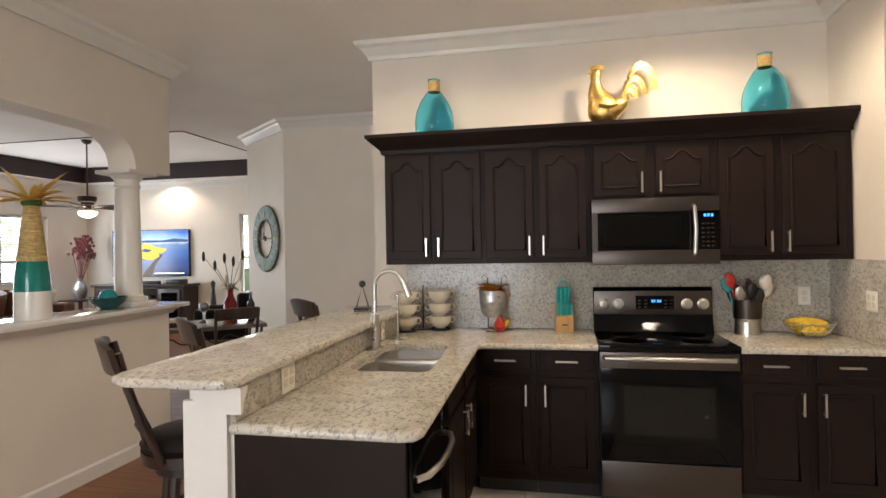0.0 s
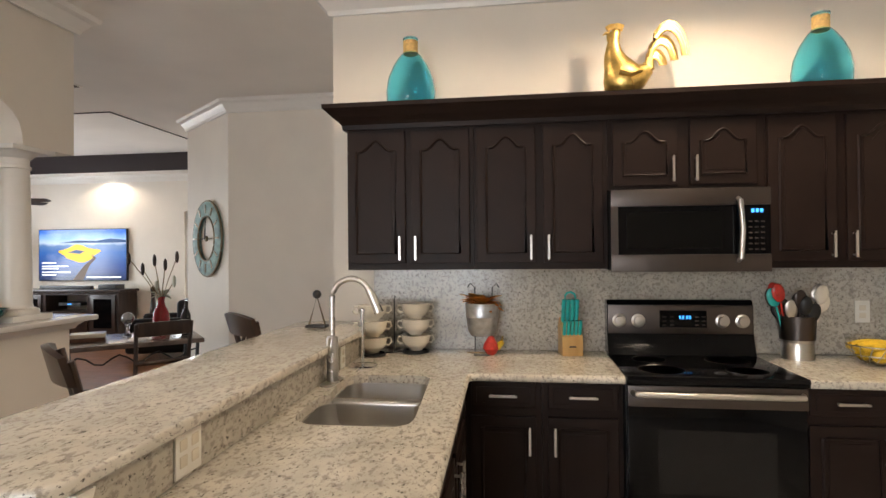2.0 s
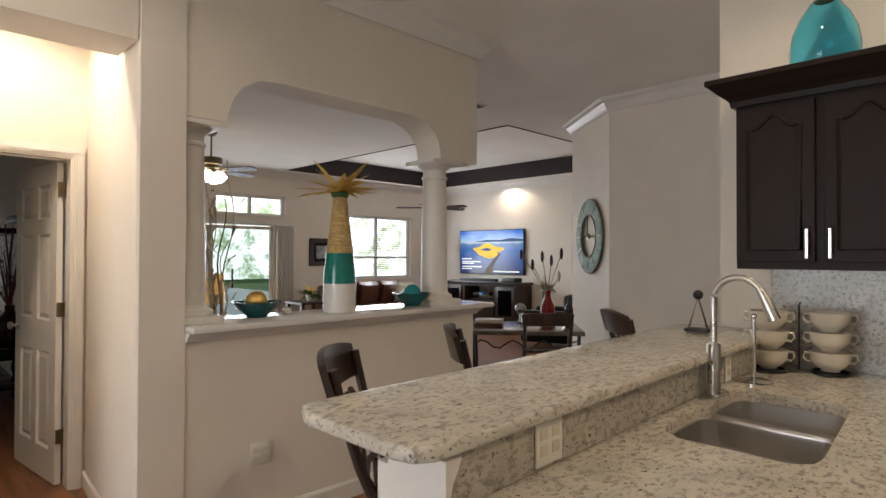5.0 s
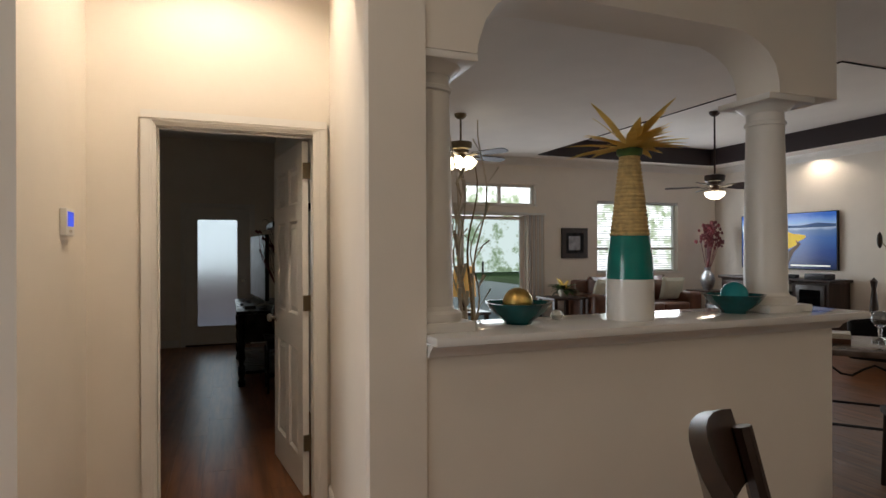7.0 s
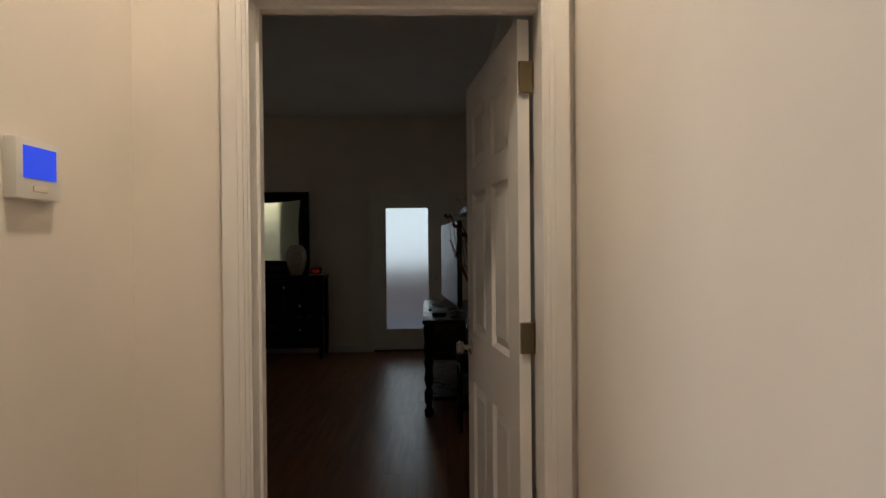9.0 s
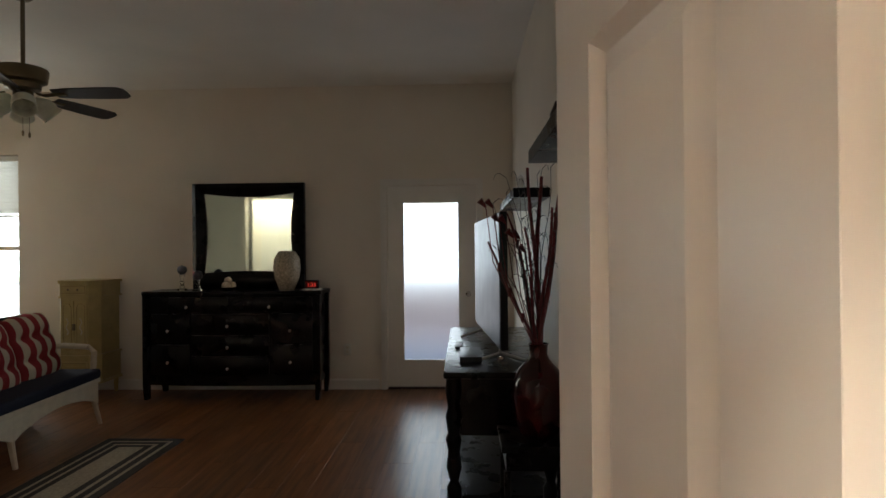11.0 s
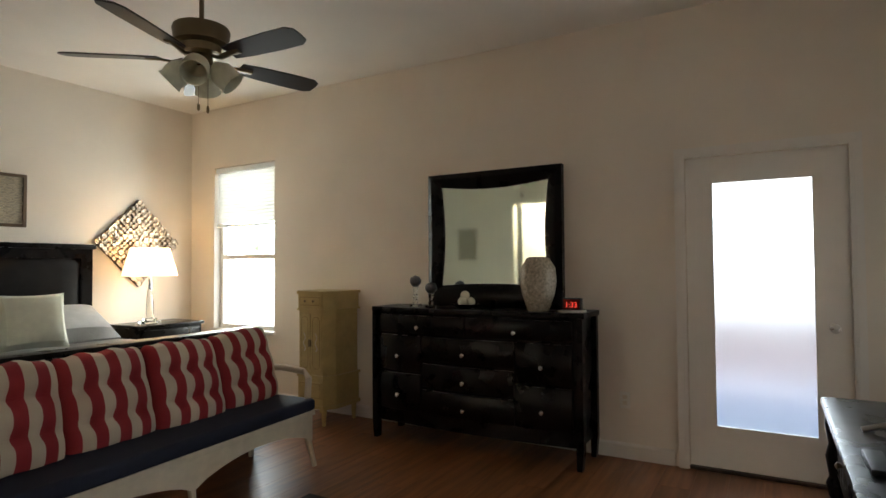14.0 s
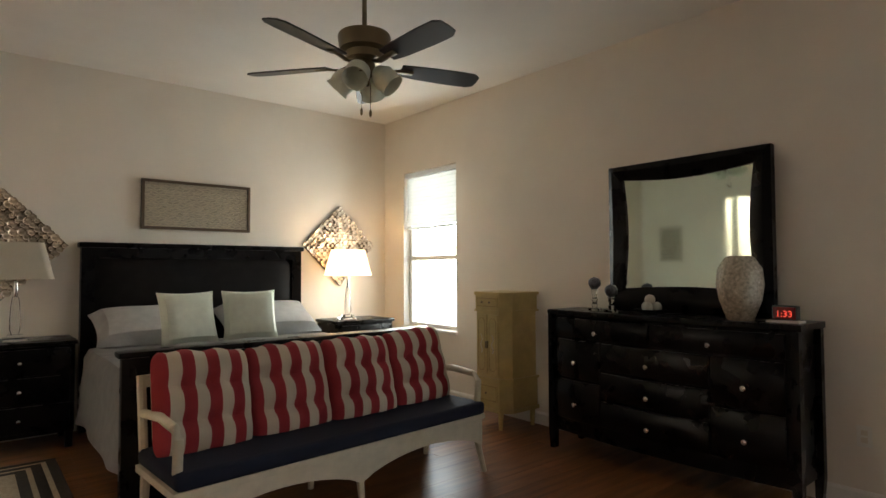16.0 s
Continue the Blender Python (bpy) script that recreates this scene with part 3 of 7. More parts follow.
window_unit("window_1", -3.36, -2.46, 0.69, 2.41, (), (1.45,), "white single-hung bedroom window, bright with daylight")
window_unit("window_2", 8.49, 10.42, 0.95, 2.33, (9.455,), (1.42,), "wide white living room window with open blinds")
window_unit("window_3", 5.78, 7.16, 2.2, 2.58, (6.47,), (), "shallow transom window over the sliding door")
w = thing("window_4", "narrow white window beside the television", "window", kind="structure")
bm = bmesh.new()
for a in ((-5.55, 0.55, -5.51, 2.34), (-5.09, 0.55, -5.05, 2.34), (-5.51, 0.55, -5.09, 0.59), (-5.51, 2.30, -5.09, 2.34), (-5.51, 1.40, -5.09, 1.45)):
    bx(bm, a[0], 11.44, a[1], a[2], 11.50, a[3])
part("window_frame", bm, TRIM, w, smooth=False)
part("pane", box(-5.51, 11.468, 0.59, -5.09, 11.474, 2.30), PANE, w, smooth=False).visible_shadow = False
part("window_sill", box(-5.58, 11.37, 0.53, -5.02, 11.44, 0.556, bevel=0.004), TRIM, w, smooth=False)


def blind(name, y0, y1, ztop, zbot, tilt, label, x=EXT - 0.04, pitch=0.045):
    b = thing(name, label, "blind")
    part("headrail", box(x - 0.03, y0, ztop - 0.05, x + 0.03, y1, ztop, bevel=0.004), BLIND, b)
    n = int((ztop - 0.06 - zbot) / pitch)
    first = None
    for i in range(n):
        z = ztop - 0.075 - i * pitch
        if first is None:
            first = part("slat", box(-0.024, y0 + 0.01, -0.0015, 0.024, y1 - 0.01, 0.0015), BLIND, b, smooth=False)
            o = first
        else:
            o = new("slat", first.data)
            o.parent = b
        o.matrix_basis = pose(x, 0, z, 0, tilt, 0)
    part("bottom_rail", box(x - 0.024, y0 + 0.01, zbot - 0.01, x + 0.024, y1 - 0.01, zbot + 0.015, bevel=0.004), BLIND, b)
    return b


blind("window_blind", 8.50, 10.41, 2.32, 0.98, 12, "white slatted blind let down with open slats")
blind("window_blind", -3.35, -2.47, 2.40, 1.78, 62, "white slatted blind drawn half down over the window", pitch=0.038)

# garden door of frosted glass
fd = thing("door_2", "white garden door with a full frosted glass pane", "door", kind="structure")
bm = bmesh.new()
x0, x1 = EXT - 0.07, EXT - 0.025
for a in ((1.342, 0.02, 1.50, 2.038), (2.06, 0.02, 2.238, 2.038), (1.50, 0.02, 2.06, 0.285), (1.50, 1.87, 2.06, 2.038)):
    bx(bm, x0, a[0], a[1], x1, a[2], a[3])
part("leaf", bm, TRIM, fd, smooth=False)
bm = bmesh.new()
for a in ((1.488, 0.273, 1.506, 1.882), (2.054, 0.273, 2.072, 1.882), (1.506, 0.273, 2.054, 0.291), (1.506, 1.864, 2.054, 1.882)):
    bx(bm, x1 - 0.004, a[0], a[1], x1 + 0.008, a[2], a[3])
part("glazing_bead", bm, TRIM, fd, smooth=False)
part("pane", box(x0 + 0.018, 1.495, 0.28, x0 + 0.026, 2.065, 1.875), FROST, fd, "frosted glass", False).visible_shadow = False
bm = lathe([(0.028, 0), (0.028, 0.008), (0.012, 0.012), (0.012, 0.035), (0.026, 0.042), (0.028, 0.055), (0.0001, 0.062)], 18)
part("knob", bm, NICKEL, fd, "satin nickel knob").matrix_basis = pose(x1, 2.15, 0.95, 0, 90, 0)
part("threshold", box(EXT - 0.16, 1.34, 0.0, EXT + 0.01, 2.24, 0.02, bevel=0.004), DARKWOOD, fd)
casing("trim_garden_door", EXT, 1.34, 2.24, 2.04, 1, "white casing round the garden door")

# sliding glass door of the living room
sd = thing("door_3", "sliding glass door with a dark screen panel", "sliding door", kind="structure")
for y0, y1, off in ((4.5, 5.74, 0.0), (5.70, 6.92, 0.05)):
    bm = bmesh.new()
    for a in ((y0, 0.03, y0 + 0.06, 2.0), (y1 - 0.06, 0.03, y1, 2.0), (y0 + 0.06, 0.03, y1 - 0.06, 0.11), (y0 + 0.06, 1.94, y1 - 0.06, 2.0)):
        bx(bm, EXT - 0.13 + off, a[0], a[1], EXT - 0.09 + off, a[2], a[3])
    panel = part("sliding_panel", bm, TRIM, sd, smooth=False)
    part("pane", box(EXT - 0.114 + off, y0 + 0.05, 0.1, EXT - 0.108 + off, y1 - 0.05, 1.95), TINT, panel, smooth=False).visible_shadow = False
part("handle", box(EXT - 0.04, 6.1, 0.85, EXT - 0.02, 6.13, 1.2, bevel=0.004), BLACKPLASTIC, sd, "black pull handle")
setting("trim_slider", wall_x(EXT, EXT + 0.016, 4.42, 7.0, 2.08, [(4.5, 6.92, 0, 2.02)]), TRIM, "white casing round the sliding door", "trim")
vb = thing("vertical_blind", "beige vertical blind stacked beside the sliding door", "blind")
for i in range(9):
    part("vane", box(EXT + 0.03, 6.94 + i * 0.042, 0.03, EXT + 0.10, 6.962 + i * 0.042, 2.02), BLIND if i % 2 else WALL, vb, smooth=False)
part("headrail", box(EXT + 0.03, 4.5, 2.02, EXT + 0.09, 7.32, 2.06), BLIND, vb, smooth=False)

# breakfast window behind the walk
w = thing("window_5", "wide white breakfast window", "window", kind="structure")
bm = bmesh.new()
for a in ((-1.9, 0.6, -1.84, 2.3), (0.24, 0.6, 0.3, 2.3), (-1.84, 0.6, 0.24, 0.66), (-1.84, 2.24, 0.24, 2.3), (-0.84, 0.66, -0.76, 2.24)):
    bx(bm, a[0], -2.58, a[1], a[2], -2.52, a[3])
part("window_frame", bm, TRIM, w, smooth=False)

# bath hall seen in the bedroom mirror
setting("wall_bath", wall_x(-2.46, -2.40, -3.92, -2.5, H), WALL, "cream painted wall of the bath hall")
bh = thing("door_4", "white panelled bathroom door", "door", kind="structure")
part("leaf", box(-2.50, -2.3, 0.01, -2.465, -1.55, 2.03, bevel=0.003), TRIM, bh, smooth=False)
for z0, z1 in ((0.2, 0.85), (1.0, 1.85)):
    for y0 in (-2.2, -1.88):
        part("panel", box(-2.512, y0, z0, -2.50, y0 + 0.25, z1, bevel=0.006), TRIM, bh, smooth=False)
setting("wall_bath_side", wall_y(-1.2, -1.1, -3.38, -2.46, H), WALL, "cream painted wall of the bath hall")

# garden
GRASS = mat("lawn", (0.07, 0.12, 0.03), 0.9, vary=0.4, scale=1.5)
PATIO = mat("patio_concrete", (0.55, 0.57, 0.60), 0.7, vary=0.06, scale=3)
setting("ground", box(-300, -300, -0.35, 300, 300, -0.12), GRASS, "lawn that reaches to the distance", "ground")
# far part is added: pale ground in place of lawn, to whiten the bedroom window
setting("patio", box(-40.0, -60, -0.12, EXT - 0.18, 13, -0.03), PATIO, "pale concrete patio, stretched far over the lawn to brighten the window views", "ground")


def glow_backdrop_mat(name, low, high, sky_c, scale, strength, cover):
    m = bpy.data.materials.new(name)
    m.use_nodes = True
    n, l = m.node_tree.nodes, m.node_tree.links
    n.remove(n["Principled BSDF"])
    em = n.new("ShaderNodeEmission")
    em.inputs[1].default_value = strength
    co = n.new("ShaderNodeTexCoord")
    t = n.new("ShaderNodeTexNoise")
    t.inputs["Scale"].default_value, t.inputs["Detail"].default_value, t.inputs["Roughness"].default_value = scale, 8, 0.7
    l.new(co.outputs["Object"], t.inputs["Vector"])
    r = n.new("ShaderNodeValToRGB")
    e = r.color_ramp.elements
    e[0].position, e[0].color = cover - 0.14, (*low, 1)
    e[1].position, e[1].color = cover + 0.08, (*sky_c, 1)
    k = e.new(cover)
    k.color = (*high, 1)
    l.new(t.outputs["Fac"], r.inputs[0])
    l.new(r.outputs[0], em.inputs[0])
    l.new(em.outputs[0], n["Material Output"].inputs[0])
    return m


# trees and sky glow by themselves: daylight is put into the sheet's emission
FOLIAGE = glow_backdrop_mat("glowing_far_trees", (0.06, 0.09, 0.05), (0.34, 0.42, 0.28), (0.93, 0.97, 1), 0.9, 3.6, 0.44)
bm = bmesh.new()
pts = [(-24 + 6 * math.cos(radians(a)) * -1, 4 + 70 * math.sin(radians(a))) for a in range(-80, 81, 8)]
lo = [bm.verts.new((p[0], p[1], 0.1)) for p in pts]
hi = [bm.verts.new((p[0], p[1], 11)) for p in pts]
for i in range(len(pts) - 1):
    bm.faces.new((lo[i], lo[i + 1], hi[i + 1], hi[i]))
setting("backdrop", bm, FOLIAGE, "self-glowing backdrop sheet of distant garden trees and sky", "backdrop")
HEDGE = mat("brown_hedge", (0.16, 0.10, 0.09), 0.9, vary=0.4, scale=5)
fence = single("garden_fence", bmesh.new(), HEDGE, "low brown garden fence beyond the patio", "fence")
for i in range(28):
    part("board", box(-12.9, -1.0 + i * 0.2, -0.03, -12.87, -1.0 + i * 0.2 + 0.185, 0.98), HEDGE, fence, smooth=False)

# recessed lights
first = None
for (x, y), watts in zip(DOWNLIGHTS, DOWN_WATTS):
    spot_lamp("downlight_lamp", (x, y, H - 0.03), (x, y, 0), watts, WARM if x < 0 else KITCHEN_WARM, 158, 0.5, 0.06)
    if first is None:
        first = thing("recessed_light", "round white recessed ceiling light, lit", "ceiling light", (x, y, H), group="recessed ceiling lights")
        part("trim_ring", lathe([(0.095, -0.006), (0.095, 0.0), (0.07, 0.0), (0.066, -0.006)], 28), TRIM, first)
        part("lens", lathe([(0.0001, -0.003), (0.064, -0.003), (0.064, 0.001), (0.0001, 0.001)], 28), DOWNGLOW, first)
    else:
        copy_thing(first, pose(x, y, H))
copy_thing(first, pose(-7.0, 11.12, H))
spot_lamp("downlight_lamp", (-7.0, 11.12, H - 0.03), (-7.0, 11.15, 0), 42, WARM, 150, 0.4, 0.05)

# ---- kitchen ----


def bar_pull(length, parent, at, upright=True):
    r = 0.006
    bm = bmesh.new()
    h = length / 2
    bx(bm, -r, -0.034, -h, r, -0.024, h, bevel=0.0015, seg=1)
    for z in (-h + 0.012, h - 0.012):
        bx(bm, -0.004, -0.025, z - 0.004, 0.004, 0, z + 0.004)
    o = part("handle", bm, NICKEL, parent, "brushed nickel bar handle", False)
    o.matrix_basis = pose(*at, 0, 0 if upright else 90, 0)
    return o


def panel_outline(x0, x1, z0, z1, rise):
    pts = [(x0, z0), (x1, z0)]
    n = 15
    for i in range(n):
        u = 1 - i / (n - 1)
        v = abs(u - 0.5) * 2
        k = 0.0
        if v < 0.68:
            k = 0.5 + 0.5 * math.cos(math.pi * v / 0.68)
            k = k ** 0.8
        pts.append((x0 + (x1 - x0) * u, z1 - rise + rise * k))
    return pts


def cabinet_door(name, parent, x0, x1, z0, z1, y, rise=0.0):
    """A frame-and-panel door facing -y, front at y."""
    d = part(name, box(x0, y, z0, x1, y + 0.02, z1, bevel=0.003), CAB, parent, smooth=False)
    m = 0.052 if z1 - z0 > 0.2 else 0.028
    o = panel_outline(x0 + m, x1 - m, z0 + m, z1 - m, rise)
    tube([(p[0], y - 0.001, p[1]) for p in o], 0.008, 6, bm := bmesh.new(), True)
    part("moulding", bm, CAB, d)
    c = ((x0 + x1) / 2, (z0 + z1) / 2)
    inner = panel_outline(x0 + m + 0.022, x1 - m - 0.022, z0 + m + 0.022, z1 - m - 0.022, rise)
    part("raised_panel", prism(inner, "y", y - 0.003, y + 0.002), CAB, d, smooth=False)
    return d


UY, WY = 4.38, 4.706
for x0, x1, z0, doors in ((-0.167, 0.522, 1.40, [(-0.162, 0.155), (0.19, 0.50)]), (0.524, 1.208, 1.40, [(0.54, 0.845), (0.885, 1.185)]),
                          (1.21, 1.968, 1.80, [(1.235, 1.55), (1.61, 1.925)]), (1.97, 2.712, 1.40, [(1.975, 2.285), (2.33, 2.675)])):
    tall = z0 < 1.5
    u = thing("wall_cabinet", "espresso wall cabinet with two arched panel doors" if tall else "short espresso wall cabinet above the microwave", "cabinet", group="kitchen wall cabinets")
    part("body", box(x0, UY + 0.022, z0, x1, WY, 2.20), CAB, u, smooth=False)
    for k, (a, b) in enumerate(doors):
        d = cabinet_door("door", u, a, b, z0 + 0.035 if tall else 1.82, 2.145, UY, 0.055)
        bar_pull(0.128 if tall else 0.13, d, ((b - 0.025) if k == 0 else (a + 0.025), UY, (z0 + 0.115) if tall else 1.90))
crown = single("crown_moulding", sweep([(0, -0.09), (0.012, -0.09), (0.016, -0.065), (0.03, -0.05), (0.055, -0.03), (0.085, 0.0), (0.10, 0.012), (0.10, 0.035), (0, 0.035)],
               [(-0.175, WY, 2.25), (-0.175, UY + 0.012, 2.25), (2.716, UY + 0.012, 2.25)]), CAB, "espresso crown moulding along the wall cabinets", "moulding", smooth=False)
single("cabinet_top_board", box(-0.17, UY + 0.014, 2.202, 2.716, WY, 2.25), CAB, "dark top board over the wall cabinets", "cabinet top", smooth=False)

BY = 4.06
for x0, x1, units in ((0.50, 1.222, [(0.53, 0.83), (0.885, 1.20)]), (1.985, 2.718, [(2.0, 2.33), (2.375, 2.70)])):
    for (a, b), (c0, c1) in zip(units, ((x0, (units[0][1] + units[1][0]) / 2 - 0.001), ((units[0][1] + units[1][0]) / 2 + 0.001, x1))):
        u = thing("base_cabinet", "espresso base cabinet with one drawer and one panel door", "cabinet", group="kitchen base cabinets")
        part("body", box(c0, BY + 0.02, 0.10, c1, WY, 0.892), CAB, u, smooth=False)
        part("toe_kick", box(c0, BY + 0.09, 0.0, c1, BY + 0.11, 0.10), BLACKPLASTIC, u, smooth=False)
        dr = part("drawer", box(a, BY, 0.765, b, BY + 0.02, 0.885, bevel=0.006), CAB, u, smooth=False)
        part("raised_panel", box(a + 0.025, BY - 0.004, 0.788, b - 0.025, BY + 0.004, 0.862, bevel=0.003), CAB, dr, smooth=False)
        bar_pull(0.13, dr, ((a + b) / 2, BY, 0.825), False)
        d = cabinet_door("door", u, a, b, 0.145, 0.725, BY)
        left = (a, b) == units[0]
        bar_pull(0.128, d, (b - 0.03 if left else a + 0.03, BY, 0.62))

# peninsula, set a little out of square with the wall
def askew(x, y):
    """The peninsula's slant: x at a given y."""
    return x - 0.04 - 0.028 * (y - 2.3)


def slanted(ob):
    """Bends a finished thing or part to the peninsula's slant."""
    for o in [ob] + list(ob.children_recursive):
        if o.type == "MESH":
            for v in o.data.vertices:
                w_ = o.matrix_basis @ v.co
                v.co = o.matrix_basis.inverted() @ Vector((askew(w_.x, w_.y), w_.y, w_.z))
    return ob


pen = thing("peninsula_cabinet", "espresso peninsula cabinet under the sink", "cabinet")
part("body", box(-0.02, 3.0, 0.10, 0.555, 4.05, 0.70), CAB, pen, smooth=False)
part("end_panel", box(-0.02, 2.335, 0.0, 0.575, 2.36, 0.892), CAB, pen, smooth=False)
part("face_frame", wall_x(0.555, 0.575, 2.98, 4.06, 0.892, [(3.02, 4.02, 0.12, 0.88)], 0.10), CAB, pen, smooth=False)
part("toe_kick", box(-0.02, 2.36, 0.0, 0.50, 4.06, 0.10), BLACKPLASTIC, pen, smooth=False)
for y0, y1, hy in ((3.03, 3.50, 3.46), (3.54, 4.0, 3.58)):
    d = part("door", box(0.572, y0, 0.145, 0.594, y1, 0.725, bevel=0.003), CAB, pen, smooth=False)
    part("raised_panel", box(0.59, y0 + 0.07, 0.21, 0.598, y1 - 0.07, 0.66, bevel=0.003), CAB, d, smooth=False)
    h = bar_pull(0.128, d, (0.592, hy, 0.62))
    h.matrix_basis = pose(0.592, hy, 0.62, 0, 0, 90)
    f = part("drawer_front", box(0.572, y0, 0.765, 0.594, y1, 0.885, bevel=0.004), CAB, pen, smooth=False)
slanted(pen)
dw = thing("dishwasher", "black dishwasher with a curved steel handle", "dishwasher")
part("body", box(0.0, 2.365, 0.10, 0.56, 2.975, 0.885), BLACKPLASTIC, dw, smooth=False)
part("door", box(0.56, 2.368, 0.12, 0.59, 2.972, 0.885, bevel=0.006), BLACKGLASS, dw)
part("handle", tube([(0.59, 2.42, 0.74), (0.625, 2.45, 0.745), (0.65, 2.55, 0.75), (0.655, 2.67, 0.75), (0.65, 2.79, 0.75), (0.625, 2.89, 0.745), (0.59, 2.92, 0.74)], 0.012, 8), STEEL, dw, "curved steel handle")
slanted(dw)
knee = setting("wall_knee", box(-0.19, 2.34, 0, -0.022, 4.70, 1.058), TRIM, "white knee wall that carries the breakfast bar")
slanted(knee)
post = slanted(single("bar_post", box(-0.20, 2.315, 0, -0.035, 2.338, 1.0, bevel=0.003), TRIM, "white trim post at the end of the breakfast bar", "trim post", smooth=False))
single("bar_corbel", sweep([(0, -0.09), (0.012, -0.085), (0.02, -0.05), (0.04, -0.015), (0.045, 0), (0, 0)], [(-0.20, 2.60, 1.05), (-0.20, 2.312, 1.05), (-0.02, 2.312, 1.05)][::-1]), TRIM, "white moulded bracket under the bar top", "moulding", smooth=False)


def slab(name, outline, z0, z1, label, category="countertop"):
    bm = prism(outline, "z", z0, z1)
    es = [e for e in bm.edges if abs(e.verts[0].co.z - e.verts[1].co.z) < 1e-5]
    bmesh.ops.bevel(bm, geom=es, offset=0.011, segments=3, affect="EDGES", profile=0.6)
    return single(name, bm, GRANITE, label, category)


bar_out = [(-0.40, 2.225), (-0.08, 2.225), (-0.035, 2.24), (-0.012, 2.28), (-0.068, 4.70), (-0.345, 4.70), (-0.54, 4.64), (-0.485, 2.31), (-0.465, 2.255)]
slab("breakfast_bar", bar_out, 1.058, 1.09, "speckled beige granite breakfast bar top")
# counter: a C round the sink opening, the strip in front of it, then the two runs along the wall
SX0, SX1, SY0, SY1 = 0.06, 0.48, 3.17, 3.95
ct = thing("countertop", "speckled beige granite countertop with a bullnose edge", "countertop")


hole = [(SX0, SY0 + 0.12), (SX0 + 0.02, SY0 + 0.05), (SX0 + 0.08, SY0), (SX1 - 0.05, SY0), (SX1 - 0.01, SY0 + 0.04), (SX1, SY0 + 0.1), (SX1 - 0.03, SY1 - 0.06), (SX1 - 0.06, SY1 - 0.01), (SX1 - 0.12, SY1), (SX0 + 0.09, SY1), (SX0 + 0.03, SY1 - 0.03), (SX0 + 0.01, SY1 - 0.09), (SX0 + 0.01, SY1 - 0.22), (SX0 + 0.03, 3.57), (SX0 + 0.0, 3.52)]
outer = [(-0.02, 2.32), (0.56, 2.32), (0.60, 2.332), (0.615, 2.365), (0.60, 3.98), (0.615, 4.015), (0.65, 4.03), (1.31, 4.03), (1.31, 4.70), (-0.02, 4.70)]
outer = [(askew(x, y) if x < 1 else 1.222, y) for x, y in outer]
hole = [(askew(x, y), y) for x, y in hole]
bm = bmesh.new()


def ring_fill(z):
    o = [bm.verts.new((*p, z)) for p in outer]
    h = [bm.verts.new((*p, z)) for p in hole]
    es = [bm.edges.new((v[i], v[(i + 1) % len(v)])) for v in (o, h) for i in range(len(v))]
    bmesh.ops.triangle_fill(bm, edges=es, use_beauty=True)
    return o, h


top, bot = ring_fill(0.93), ring_fill(0.893)
for v, w in zip(top, bot):
    for i in range(len(v)):
        k = (i + 1) % len(v)
        bm.faces.new((v[i], v[k], w[k], w[i]))
part("sink_slab", bm, GRANITE, ct, smooth=False)
bm = tube([(x, y, 0.9115) for x, y in outer[:8]], 0.0183, 10)
part("bullnose", bm, GRANITE, ct)
right = slab("countertop", [(1.985, 4.012), (2.716, 4.012), (2.716, 4.70), (1.985, 4.70)], 0.893, 0.93, "speckled beige granite countertop beside the range")
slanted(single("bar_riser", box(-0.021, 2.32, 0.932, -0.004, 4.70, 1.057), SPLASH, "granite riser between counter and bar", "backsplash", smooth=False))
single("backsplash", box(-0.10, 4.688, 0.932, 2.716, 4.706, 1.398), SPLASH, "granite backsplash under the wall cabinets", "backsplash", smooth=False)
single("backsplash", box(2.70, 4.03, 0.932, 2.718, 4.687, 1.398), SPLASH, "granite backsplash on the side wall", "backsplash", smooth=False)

# sink and taps
sink = thing("sink", "double-bowl stainless steel sink under the counter", "sink")
for x0, y0, x1, y1 in ((SX0 + 0.005, SY0 + 0.005, SX1 - 0.005, 3.58), (SX0 + 0.015, 3.62, SX1 - 0.02, SY1 - 0.005)):
    o = rounded(x1 - x0, y1 - y0, 0.07)
    cx, cy = (x0 + x1) / 2, (y0 + y1) / 2
    bm = bmesh.new()
    rings = []
    for s, z in ((1.06, 0.892), (1.0, 0.892), (0.97, 0.76), (0.9, 0.735), (0.0, 0.73)):
        rings.append([bm.verts.new((cx + p[0] * s, cy + p[1] * s, z)) for p in o] if s else None)
    for p, q in zip(rings[:-2], rings[1:-1]):
        for i in range(len(p)):
            bm.faces.new((p[i], p[(i + 1) % len(p)], q[(i + 1) % len(p)], q[i]))
    bm.faces.new(rings[3])
    b = part("bowl", bm, STEEL, sink)
    part("drain", lathe([(0.045, 0.737), (0.045, 0.74), (0.03, 0.741), (0.028, 0.737)], 20, None, (cx, cy, 0)), CHROME, b)
part("divider", box(SX0 + 0.03, 3.575, 0.80, SX1 - 0.03, 3.625, 0.905, bevel=0.015, seg=3), STEEL, sink)
slanted(sink)
fa = thing("faucet", "tall brushed nickel gooseneck faucet", "faucet", (-0.043, 3.77, 0.93))
part("base_plate", prism(rounded(0.06, 0.2, 0.028), "z", 0, 0.008), NICKEL, fa)
part("body", lathe([(0.025, 0.008), (0.025, 0.19), (0.021, 0.20), (0.0001, 0.2)], 20), NICKEL, fa)
arc = [(0, 0, 0.19), (0, 0, 0.30)] + [(0.09 - 0.09 * math.cos(radians(a)), -0.02 * a / 150, 0.36 + 0.09 * math.sin(radians(a))) for a in range(0, 151, 10)]
part("gooseneck", tube(arc, 0.0125, 12), NICKEL, fa)
